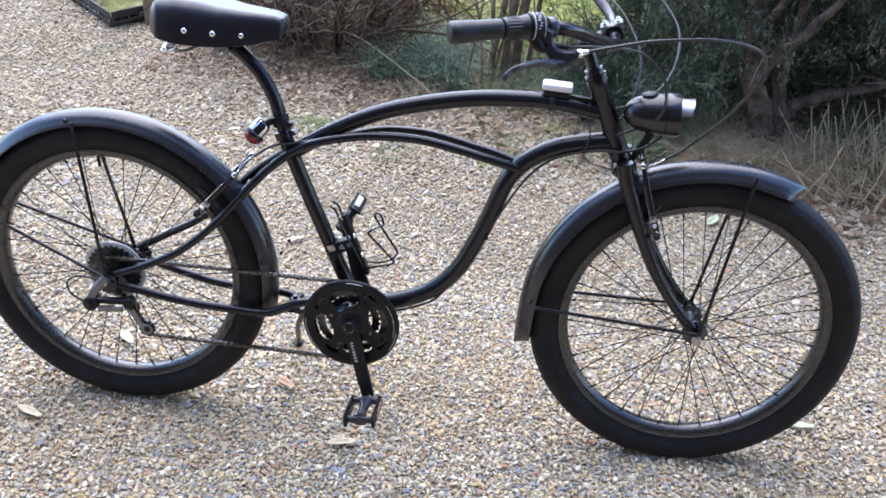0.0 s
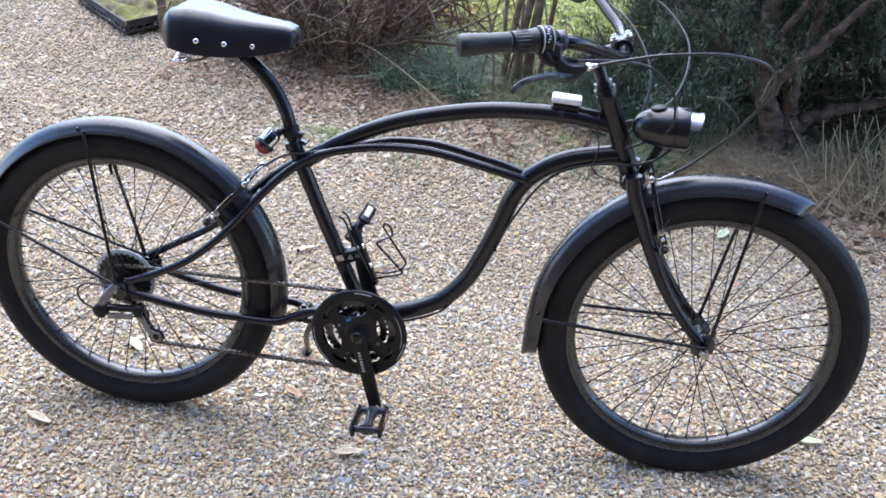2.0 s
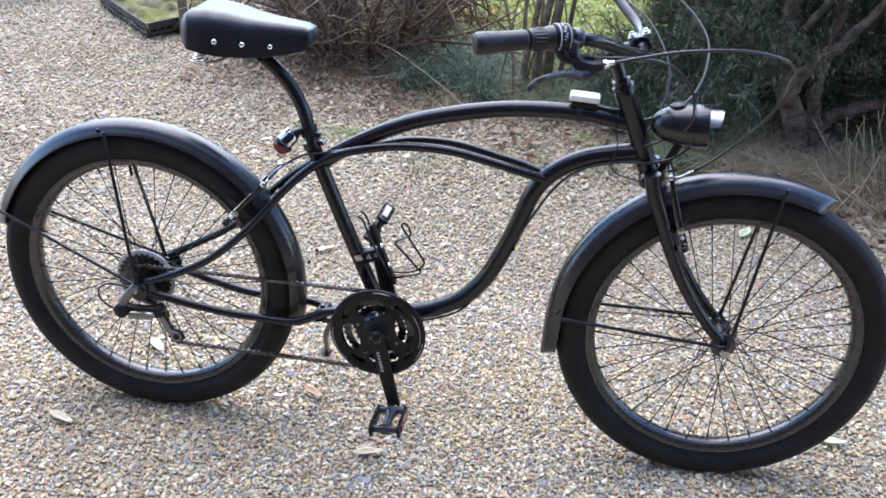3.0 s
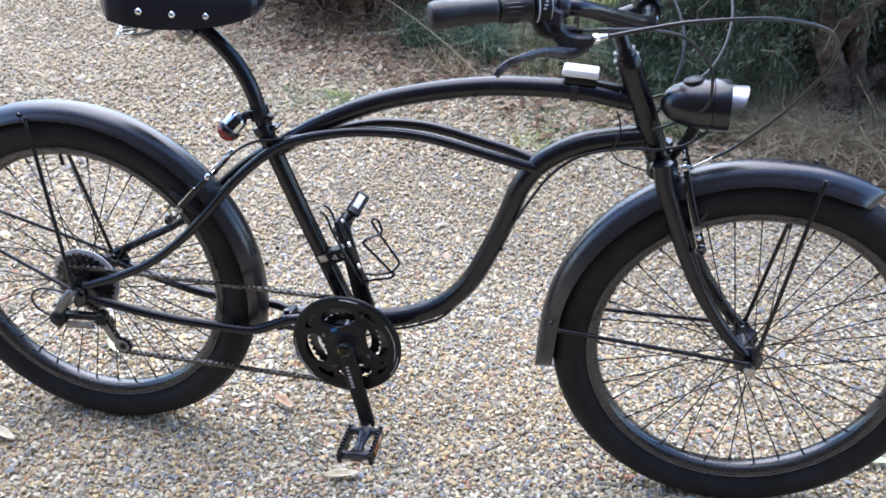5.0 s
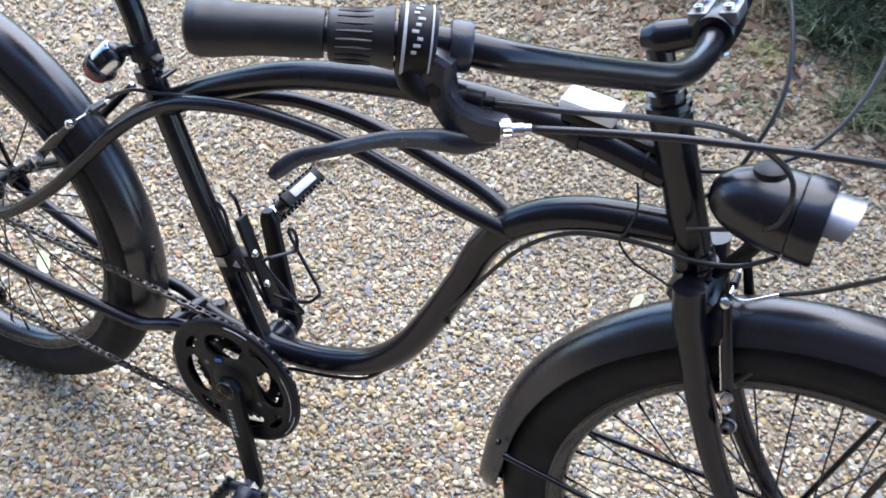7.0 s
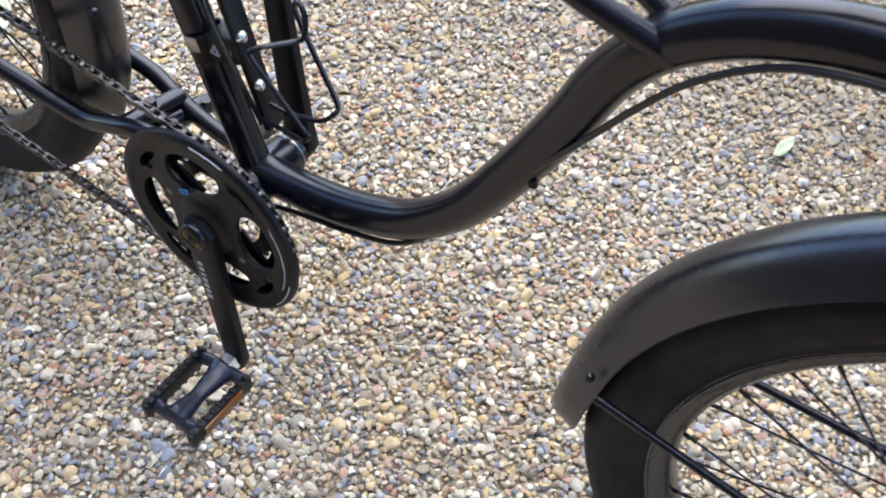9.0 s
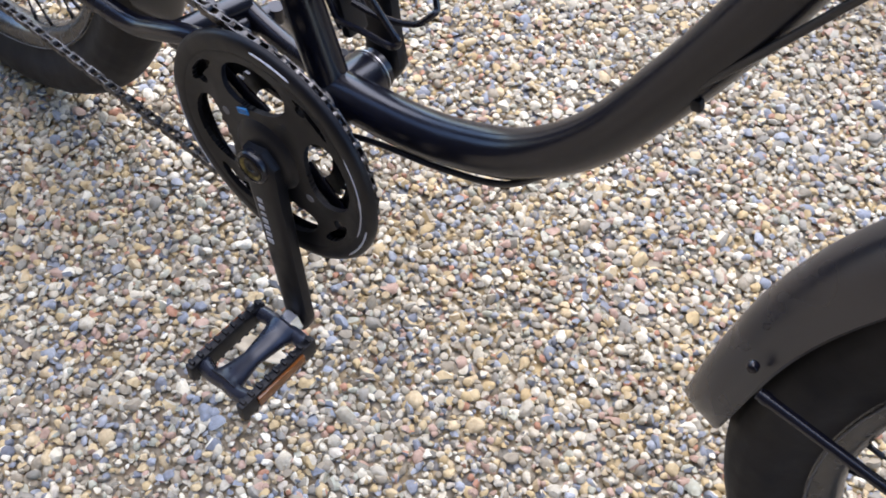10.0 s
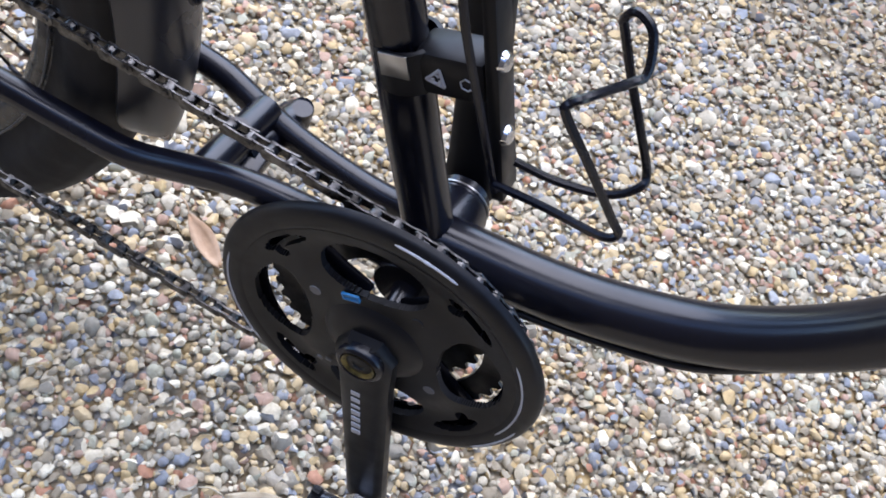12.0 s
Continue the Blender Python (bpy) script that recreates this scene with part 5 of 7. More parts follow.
    tube(g, [sp((0.3420, -0.3080, 0.9990)), sp((0.3490, -0.3100, 0.9850)), sp((0.3620, -0.3040, 0.9790)), sp((0.3800, -0.2975, 0.9800))], [0.0110, 0.0105, 0.0095, 0.0070], 12, 5, 1.1)
    port = on_bike("cable_port", g, PLASTIC, "black shifter cable outlet", parent=twist)
    disc("ferrule", sp((0.3790, -0.2978, 0.9800)), sp((0.98, 0.15, 0.0)), [(0.0, -0.004), (0.0062, -0.003), (0.0062, 0.012), (0.0038, 0.0135), (0.0038, 0.0190), (0.0, 0.0190)], 14, PLASTIC, "", port)
    # brake lever
    lever = holder("brake_lever", bike)
    disc("clamp_band", sp((0.3610, -0.2915, 1.0080)), bar_ax, [(0.0114, 0.0), (0.0158, 0.0005), (0.0168, 0.0025), (0.0168, 0.0125), (0.0158, 0.0145), (0.0114, 0.0150)], 28, LEVER, "", lever, True)
    g = Geo()
    arm_line = [(0.3590, 1.0120), (0.3735, 1.0075), (0.3728, 0.9960), (0.3755, 0.9860), (0.3830, 0.9795), (0.3960, 0.9778), (0.4100, 0.9790), (0.4150, 0.9765), (0.4165, 0.9710), (0.4120, 0.9642),
                (0.4010, 0.9580), (0.3830, 0.9558), (0.3735, 0.9595), (0.3640, 0.9690), (0.3560, 0.9800), (0.3515, 0.9910), (0.3535, 1.0020)]
    fm = Matrix.Translation(sp((0, -0.3067, 0)))
    plate(g, arm_line, 0.017, fm, 0.0028)
    bracket = part("bracket", g, LEVER, lever, "dark blue-grey resin lever bracket")
    disc("pivot_cap", sp((0.3640, -0.3150, 0.9865)), sp((0, -1, 0)), [(0.0, 0.0010), (0.0042, 0.0010), (0.0048, 0.0004), (0.0055, 0.0004), (0.0058, -0.001)], 20, PLASTIC, "", bracket)
    g = Geo()
    tube(g, [sp(p) for p in ((0.4080, -0.3092, 0.9625), (0.3900, -0.3142, 0.9562), (0.3740, -0.3232, 0.9580), (0.3620, -0.3392, 0.9630), (0.3500, -0.3572, 0.9670), (0.3310, -0.3852, 0.9675), (0.3160, -0.3962, 0.9625), (0.3085, -0.4037, 0.9560), (0.3045, -0.4077, 0.9505))],
         [0.0040, 0.0078, 0.0082, 0.0066, 0.0058, 0.0052, 0.0054, 0.0056, 0.0040], 14, 6, 0.62)
    part("blade", g, LEVER, lever, "curved dark grey lever blade")
    d = sp((0.0138, 0.0085, 0.0015)).normalized()
    o = sp((0.4125, -0.3167, 0.9760))
    barrel = part("adjuster", lathe(Geo(), [(0.003, 0.0), (0.0056, 0.0), (0.0062, 0.0015), (0.0062, 0.0070), (0.0046, 0.0080), (0.0046, 0.0150), (0.0036, 0.0160), (0.0036, 0.0200)], o, d, 18), CHROME, lever, "silver cable adjuster")
    e_a = d.cross(Vector((0, 0, 1))).normalized()
    e_b = d.cross(e_a)
    for k in range(12):
        a = 2 * math.pi * k / 12
        w_ = 0.0062 * (math.cos(a) * e_a + math.sin(a) * e_b)
        part("knurl", tube(Geo(), [o + w_ + d * 0.0018, o + w_ + d * 0.0068], 0.0008, 5, 1), CHROME, barrel)

# --- headlamp ---
lamp = holder("headlamp", bike)
LAMP_AX = Vector((1.0, -0.02, 0.03)).normalized()
LAMP0 = Vector((0.5166, -0.012, 0.7908))
prof = [(0.0, 0.0), (0.011, 0.002), (0.020, 0.008), (0.0285, 0.019), (0.0345, 0.034), (0.0385, 0.052), (0.0402, 0.07), (0.0405, 0.080)]
g = Geo()
lathe(g, prof + [(0.0385, 0.080), (0.03, 0.072)], LAMP0, LAMP_AX, 40)
part("shell", g, GLOSS, lamp, "bullet-shaped glossy black lamp shell", 50)
g = Geo()
lathe(g, [(0.0405, 0.0812), (0.0415, 0.083), (0.0415, 0.104), (0.040, 0.107), (0.036, 0.107), (0.036, 0.0812)], LAMP0, LAMP_AX, 40, closed=True)
part("bezel", g, GLOSS, lamp, "gloss black lamp bezel")
g = Geo()
up = Vector((0, 0, 1))
sd = LAMP_AX.cross(up).normalized()
up2 = sd.cross(LAMP_AX)
vs, fs, n_a = [], [], 25
for r in (0.0322, 0.0304):
    for i, h in enumerate((0.104, 0.118, 0.133)):
        for k in range(n_a):
            a = radians(14 + 152 * k / (n_a - 1))
            cut = h if i < 2 else h - 0.016 * (1 - max(0.0, math.sin(a)) ** 0.5)
            vs.append(LAMP0 + LAMP_AX * cut + r * (math.cos(a) * sd + math.sin(a) * up2))
for i, k in product(range(2), range(n_a - 1)):
    a = i * n_a + k
    fs += [(a, a + 1, a + n_a + 1, a + n_a), (a + 3 * n_a, a + 4 * n_a, a + 4 * n_a + 1, a + 3 * n_a + 1)]
for k in range(n_a - 1):
    a = 2 * n_a + k
    fs.append((a, a + 1, a + 1 + 3 * n_a, a + 3 * n_a))
g.add(vs, fs)
part("visor", g, ALLOY, lamp, "brushed silver lamp visor")
g = Geo()
lathe(g, [(0.0, 0.108), (0.02, 0.1075), (0.037, 0.104), (0.037, 0.101), (0.0, 0.103)], LAMP0, LAMP_AX, 32)
part("lens", g, LENS, lamp, "clear lamp lens")
g = Geo()
lathe(g, [(0.006, 0.07), (0.02, 0.085), (0.036, 0.1), (0.0365, 0.1), (0.02, 0.083), (0.006, 0.068)], LAMP0, LAMP_AX, 32, closed=True)
part("reflector", g, CHROME, lamp)
g = Geo()
lathe(g, [(0.0, 0.005), (0.012, 0.0048), (0.0155, 0.003), (0.016, 0.0), (0.016, -0.006)], LAMP0 + LAMP_AX * 0.048 + up2 * 0.0372, up2 - LAMP_AX * 0.2, 24)
part("switch_cap", g, PLASTIC, lamp, "round black switch cap")
g = Geo()
tube(g, [tuple(LAMP0 + LAMP_AX * 0.058 - up2 * 0.036), (0.5665, -0.012, 0.7342), (0.5547, -0.01, 0.7118), (0.5449, -0.006, 0.6935)], [0.009, 0.008, 0.007, 0.007], 10, 5, 0.55)
part("bracket", g, PLASTIC, lamp)

# --- mudguards ---
def mudguard(name, centre, radius, edge_r, a0, a1, m=None, flare=0.0, steps=90):
    half_w, vs, fs = 0.0355, [], []
    us = [-1, -0.95, -0.88, -0.82, -0.76, -0.66, -0.5, -0.33, -0.16, 0, 0.16, 0.33, 0.5, 0.66, 0.76, 0.82, 0.88, 0.95, 1]
    n_w = len(us)
    for layer in (0.0, 0.0022):
        for i in range(steps + 1):
            t = i / steps
            a = radians(a0 + (a1 - a0) * t)
            end = max(0.0, 1 - min(t, 1 - t) * steps / 6.5)
            for k in range(n_w):
                u = us[k]
                h = radius - (radius - edge_r) * abs(u) ** 2.4 - layer - 0.0011 * math.exp(-((abs(u) - 0.82) / 0.045) ** 2)
                if flare and t > 0.86:
                    h += flare * ((t - 0.86) / 0.14) ** 2
                w = half_w * math.sqrt(1 - 0.97 * end ** 2.6) - layer * 0.7
                vs.append((h * math.cos(a), u * w, h * math.sin(a)))
    m2 = (steps + 1) * n_w
    for i, k in product(range(steps), range(n_w - 1)):
        a = i * n_w + k
        fs += [(a, a + 1, a + n_w + 1, a + n_w), (m2 + a, m2 + a + n_w, m2 + a + n_w + 1, m2 + a + 1)]
    for i in range(steps):
        for k in (0, n_w - 1):
            a = i * n_w + k
            fs.append((a, a + n_w, m2 + a + n_w, m2 + a))
    for i in (0, steps):
        for k in range(n_w - 1):
            a = i * n_w + k
            fs.append((a, a + 1, m2 + a + 1, m2 + a))
    ob = on_bike(name, Geo().add(vs, fs), GUARD_PAINT, "wide matt black metal mudguard", 50)
    ob.matrix_basis = m if m is not None else Matrix.Translation(centre)
    return ob


rear_guard = mudguard("mudguard", REAR, 0.365, 0.339, -14, 166)
front_guard = mudguard("mudguard", FRONT, 0.368, 0.338, 62, 191.8, front_m, 0.012)


def guard_bits(guard, pairs, screws, inv):
    for p, q in pairs:
        for s in (-1, 1):
            g = Geo()
            a, b = Vector((p[0], s * p[1], p[2])), Vector((q[0], s * q[1], q[2]))
            d = (b - a).normalized()
            tube(g, [a, a + d * 0.02, b - d * 0.02, b], [0.0052, 0.0038, 0.0038, 0.005], 10, 5)
            o = part("stay", g, PAINT, guard, "thin black mudguard stay")
            o.matrix_parent_inverse = inv
    for p in screws:
        for s in (-1, 1):
            g = Geo()
            lathe(g, [(0.0, 0.0026), (0.0026, 0.0022), (0.0039, 0.0), (0.0039, -0.003)], (p[0], s * p[1], p[2]), (0.0, s, 0.35), 12)
            o = part("screw", g, PAINT, guard)
            o.matrix_parent_inverse = inv


guard_bits(rear_guard, [((-0.5419, 0.077, 0.3479), (-0.5986, 0.036, 0.6687)), ((-0.5399, 0.078, 0.3406), (-0.8868, 0.034, 0.4769))],
           [(-0.6145, 0.0315, 0.6781), (-0.1621, 0.0315, 0.4225)], Matrix.Translation(REAR).inverted())
inv_f = Matrix.Translation(FRONT).inverted()
guard_bits(front_guard, [((0.7238, 0.064, 0.3579), (0.7812, 0.0405, 0.6841)), ((0.7116, 0.064, 0.3477), (0.3900, 0.043, 0.3690))],
           [(0.7823, 0.042, 0.6841), (0.3725, 0.0362, 0.3790)], inv_f)

# --- brakes ---
def brake(name, pivot, top, y_top, pad_dir, lead):
    """A pair of cable-pulled arms either side of the rim, with pads, return springs and a bent cable guide; pivot and top are x, z."""
    b = holder(name, bike)
    tagged(b, "black linear-pull brake with bright springs and bolts")
    tops = {}
    for s in (-1, 1):
        p, t = Vector((pivot[0], s * 0.050, pivot[1])), Vector((top[0], s * y_top, top[1]))
        tops[s] = t
        along = (t - p).normalized()
        across = along.cross(Vector((0, 1, 0))).normalized()
        g = Geo()
        tube(g, [p - along * 0.008, p, p.lerp(t, 0.3) + Vector((0, s * 0.004, 0)), p.lerp(t, 0.7) + Vector((0, s * 0.003, 0)), t + along * 0.006], [0.0070, 0.0085, 0.0066, 0.0056, 0.0046], 12, 5, 0.62)
        arm_b = part("arm", g, PAINT, b)
        d = Vector((pad_dir[0], 0, pad_dir[1])).normalized()
        c = p.lerp(t, 0.26) + Vector((0, -s * 0.019, 0))
        g = Geo()
        tube(g, [c - d * 0.034, c - d * 0.020, c, c + d * 0.020, c + d * 0.034], [0.0035, 0.0058, 0.0062, 0.0058, 0.0035], 10, 4)
        part("pad", g, GRIP, b, "black rubber brake pad")
        g = Geo()
        tube(g, [c, c + Vector((0, s * 0.030, 0))], 0.0032, 10, 1)
        part("pad_stud", g, STEEL, b)
        g = Geo()
        lathe(g, [(0.0, 0.006), (0.0028, 0.006), (0.0048, 0.0055), (0.0052, 0.0045), (0.0052, 0.0), (0.0078, -0.0005), (0.0078, -0.0025), (0.0, -0.0025)], c + Vector((0, s * 0.030, 0)), (0, s, 0), 6)
        part("pad_nut", g, STEEL, b, "bright steel pad nut")
        g = Geo()
        lathe(g, [(0.0, 0.0025), (0.0030, 0.0025), (0.0030, 0.0070), (0.0058, 0.0070), (0.0065, 0.0060), (0.0065, -0.003), (0.0, -0.003)], p + Vector((0, s * 0.008, 0)), (0, s, 0), 14)
        part("pivot_bolt", g, DARK_STEEL, b)
        g = Geo()
        o = across * 0.0058 + Vector((0, s * 0.0060, 0))
        tube(g, [p + o, p.lerp(t, 0.35) + o, p.lerp(t, 0.66) + o, p.lerp(t, 0.72) + o * 0.4], 0.0011, 6, 4)
        part("spring", g, CHROME, b, "bright steel return spring")
        g = Geo()
        loop = [p + Vector((0, s * 0.0040, 0)) + 0.0088 * (math.cos(a) * along + math.sin(a) * across) + Vector((0, s * 0.0012 * a / 6.28, 0)) for a in np.linspace(0, 4 * math.pi, 30)]
        tube(g, loop, 0.0011, 6, 1)
        part("spring_coil", g, STEEL, b)
        g = Geo()
        lathe(g, [(0.0, 0.0040), (0.0030, 0.0038), (0.0048, 0.0020), (0.0052, 0.0), (0.0052, -0.004), (0.0, -0.004)], p.lerp(t, 0.16) + Vector((0, s * 0.0090, 0)), (0, s, 0), 12)
        part("tension_screw", g, CHROME, arm_b)
        g = Geo()
        lathe(g, [(0.0, 0.0062), (0.0035, 0.0060), (0.0055, 0.0045), (0.0060, 0.0), (0.0060, -0.003), (0.0, -0.003)], t + Vector((0, s * 0.0045, 0)), (-0.2, s, 0.35), 14)
        part("cable_bolt", g, CHROME, arm_b, "pale bright cable clamp bolt")
    g = Geo()
    tube(g, [tops[-1], tops[-1].lerp(tops[1], 0.5) + Vector((0, 0, 0.0015)), tops[1]], 0.0011, 6, 4)
    part("inner_cable", g, CHROME, b, "bare steel cable between the arms")
    g = Geo()
    tube(g, [tops[-1].lerp(tops[1], 0.30), tops[-1].lerp(tops[1], 0.55)], [0.0048, 0.0034], 10, 1)
    part("boot", g, GRIP, b, "small black rubber boot")
    q = tops[-1].lerp(tops[1], 0.30)
    g = Geo()
    tube(g, [q + Vector(v) for v in lead[:-1]] + [Vector(lead[-1])], [0.0018] * (len(lead) - 1) + [0.0022], 10, 6)
    part("cable_noodle", g, CHROME, b, "shiny bent cable guide")
    return b


brake("brake", (0.6100, 0.5560), (0.5670, 0.6960), 0.040, (0.5, 0.85), ((0, 0, 0), (0.002, -0.010, -0.003), (0.015, -0.012, -0.004), (0.6100, -0.012, 0.7020)))
brake("brake", (-0.3330, 0.5080), (-0.2470, 0.6030), 0.052, (0.75, -0.65), ((0, 0, 0), (0.002, -0.008, 0.005), (0.010, -0.003, 0.015), (-0.2180, -0.018, 0.6330)))

# --- drivetrain ---
g = Geo()
zc, yg, gr = 0.2915, -0.076, 0.1045
lathe(g, [(0.087, 0.0015), (0.0885, -0.001), (0.0925, -0.0022), (0.0985, -0.0022), (0.1025, -0.0008), (gr, 0.002), (gr, 0.0045), (0.1025, 0.006), (0.0885, 0.005)], (0, yg, zc), (0, 1, 0), 96, closed=True)
ring_guard = on_bike("chainring_guard", g, PLASTIC, "black chain guard disc with cut-out windows", 45)
crank_dir = Vector((0.042, 0, -0.163)).normalized()
ca = math.degrees(math.atan2(crank_dir.z, crank_dir.x))
for a0, a1, r in ((252, 304, 0.0985), (42, 70, 0.0992), (60, 112, 0.0935), (150, 172, 0.0990)):   # short pale arcs along the rim
    g = Geo()
    sweep = [radians(ca + a0 + (a1 - a0) * k / 14) for k in range(15)]
    tube(g, [(r * math.cos(a), yg - 0.0018, zc + r * math.sin(a)) for a in sweep], [0.0003] + [0.0008] * 6 + [0.0011] + [0.0008] * 6 + [0.0003], 6, 1, 1.4)
    on_bike("worn_arc", g, MARK, "pale line on the guard's rim", parent=ring_guard)
# the disc between hub and rim: four windows, and small slots on the arms between them
def open_at(r, deg):
    """Whether the disc is cut through at this radius and angle from the crank."""
    w = (deg + 45) % 90 - 45
    if ((r - 0.0610) / 0.0200) ** 2 + (radians(w) * 0.0610 / 0.0330) ** 2 < 1:
        return True
    v = deg % 90 - 45
    return ((r - 0.0815) / 0.0044) ** 2 + ((radians(v) * r + 0.002) / 0.0190) ** 2 < 1 or ((r - 0.0755) / 0.0042) ** 2 + ((radians(v) * r - 0.007) / 0.005) ** 2 < 1


n_a, n_r, vs, fs = 600, 52, [], []
rs = np.linspace(0.026, 0.0895, n_r + 1)
for dy in (-0.0012, 0.0032):
    for i in range(n_a):
        a = radians(ca + 360 * i / n_a)
        vs += [(r * math.cos(a), yg + dy + 0.0035 * math.exp(-((r - 0.072) / 0.014) ** 2) - 0.001, zc + r * math.sin(a)) for r in rs]
full = {(i, j) for i in range(n_a) for j in range(n_r) if not open_at((rs[j] + rs[j + 1]) / 2, 360 * (i + 0.5) / n_a)}
low = n_a * (n_r + 1)
for i, j in full:
    q = (i + 1) % n_a
    a, b, c, d = i * (n_r + 1) + j, q * (n_r + 1) + j, q * (n_r + 1) + j + 1, i * (n_r + 1) + j + 1
    fs += [(a, b, c, d), (low + a, low + d, low + c, low + b)]
    if ((i - 1) % n_a, j) not in full:
        fs.append((a, d, low + d, low + a))
    if (q, j) not in full:
        fs.append((b, low + b, low + c, c))
    if (i, j - 1) not in full:
        fs.append((a, low + a, low + b, b))
    if (i, j + 1) not in full:
        fs.append((d, c, low + c, low + d))
on_bike("window_disc", Geo().add(vs, fs), PLASTIC, parent=ring_guard)
for k in range(4):
    am = ca + 45 + 90 * k
    g = Geo()
    c, sn = math.cos(radians(am + 8)), math.sin(radians(am + 8))
    lathe(g, [(0.0, -0.0012), (0.0036, -0.0012), (0.0044, 0.0), (0.0044, 0.004), (0.0, 0.004)], (0.046 * c, yg - 0.0012, zc + 0.046 * sn), (0, 1, 0), 14)
    on_bike("rivet", g, PLASTIC if k % 2 else MARK_DIM, parent=ring_guard)
g = Geo()
lathe(g, [(0.012, -0.0085), (0.020, -0.0082), (0.0265, -0.0062), (0.0315, -0.0030), (0.0345, 0.0005), (0.0350, 0.006), (0.012, 0.006)], (0, yg, zc), (0, 1, 0), 56, closed=True)
on_bike("spider_hub", g, PLASTIC, parent=ring_guard)
for nm, r, y, teeth in (("outer_chainring", 0.0950, -0.0665, 46), ("middle_chainring", 0.078, -0.057, 38), ("inner_chainring", 0.058, -0.050, 28)):
    g, poly = Geo(), []
    for k in range(teeth * 4):
        a = 2 * math.pi * k / (teeth * 4)
        rr = r + (0.0, 0.0036, 0.0040, 0.0)[k % 4] - 0.002
        poly.append((rr, a))
    inner = r - 0.0165
    nn = len(poly)
    vs = [(rr * math.cos(a), y + dy, zc + rr * math.sin(a)) for dy in (-0.0011, 0.0011) for rr, a in poly]
    vs += [(inner * math.cos(a), y + dy, zc + inner * math.sin(a)) for dy in (-0.0011, 0.0011) for _, a in poly]
    fs = []
    for k in range(nn):
        q = (k + 1) % nn
        fs += [(k, q, 2 * nn + q, 2 * nn + k), (nn + k, 3 * nn + k, 3 * nn + q, nn + q), (k, nn + k, nn + q, q), (2 * nn + k, 2 * nn + q, 3 * nn + q, 3 * nn + k)]
    on_bike(nm, Geo().add(vs, fs), DARK_STEEL if "outer" not in nm else PAINT, parent=ring_guard)
for k in range(4):    # spider arms behind the windows' bridges, and the bolts through them
    a = radians(ca + 45 + 90 * k)
    g = Geo()
    tube(g, [(0.024 * math.cos(a), -0.0600, zc + 0.024 * math.sin(a)), (0.050 * math.cos(a), -0.0600, zc + 0.050 * math.sin(a)), (0.082 * math.cos(a), -0.0605, zc + 0.082 * math.sin(a))], [0.0120, 0.0085, 0.0070], 10, 3, 0.5)
    on_bike("spider_arm", g, PAINT, parent=ring_guard)
for k, (deg, r) in enumerate(((318, 0.056), (28, 0.056), (322, 0.051), (24, 0.0515))):    # small grey print, too worn to read
    a = radians(ca + deg)
    g = Geo()
    bar_box(g, (r * math.cos(a), yg - 0.0036, zc + r * math.sin(a)), (0.0052 if k % 2 else 0.0040, 0.0008, 0.0024), Matrix.Rotation(-a + 1.2, 4, "Y"))
    on_bike("print_bar", g, MARK_DIM, parent=ring_guard)

# cranks
PED = Vector((0.0435, -0.098, 0.1275))
def crank_arm(p, q, face):
    """A flat tapered arm from the axle p to the pedal end q; face is the outward side of y."""
    g = Geo()
    d = (q - p).normalized()
    rings, vs, fs = 14, [], []
    side = d.cross(Vector((0, 1, 0))).normalized()
    L = (q - p).length
    for i in range(rings + 1):
        t = i / rings
        w = float(np.interp(t, [0, 0.08, 0.2, 0.85, 0.93, 1.0], [0.0185, 0.0198, 0.0172, 0.0142, 0.0145, 0.0145]))
        h = float(np.interp(t, [0, 0.15, 0.5, 1.0], [0.0105, 0.009, 0.0075, 0.0075]))
        c = p + d * (t * (L + 0.026) - 0.014)
        if i in (0, rings):
            w *= 0.55
        for k in range(16):
            a = 2 * math.pi * k / 16
            vs.append(c + side * w * math.copysign(abs(math.cos(a)) ** 0.6, math.cos(a)) + Vector((0, 1, 0)) * h * math.copysign(abs(math.sin(a)) ** 0.6, math.sin(a)))
    for i, k in product(range(rings), range(16)):
        a, b = i * 16 + k, i * 16 + (k + 1) % 16
        fs.append((a, b, b + 16, a + 16))
    fs += [tuple(range(16)), tuple(range(rings * 16, rings * 16 + 16))]
    return g.add(vs, fs)


P0 = Vector((0.0, -0.085, zc))
arm = on_bike("crank_arm", crank_arm(P0, Vector((PED.x, -0.096, PED.z)), -1), PLASTIC, "satin black crank arm with a worn grey mark")
g = Geo()
lathe(g, [(0.0152, -0.004), (0.0150, 0.0006), (0.0140, 0.0024), (0.0126, 0.0030), (0.0115, 0.0024), (0.0106, 0.0006), (0.0106, -0.003)], (0, -0.0950, zc), (0, -1, 0), 40)
on_bike("bolt_cap", g, PAINT, "round boss with a recessed bolt socket", parent=arm)
g = Geo()
lathe(g, [(0.0107, 0.0004), (0.0107, 0.0026), (0.0094, 0.0016), (0.0084, 0.0010), (0.0082, 0.0004)], (0, -0.0950, zc), (0, -1, 0), 32, closed=True)
on_bike("bolt_washer", g, BRASS, "tarnished brass-green washer", parent=arm)
g = Geo()
lathe(g, [(0.0, 0.0006), (0.0034, 0.0006), (0.0040, 0.0016), (0.0076, 0.0014), (0.0083, 0.0008), (0.0083, -0.001)], (0, -0.0950, zc), (0, -1, 0), 24)
on_bike("crank_bolt", g, PLASTIC, parent=arm)
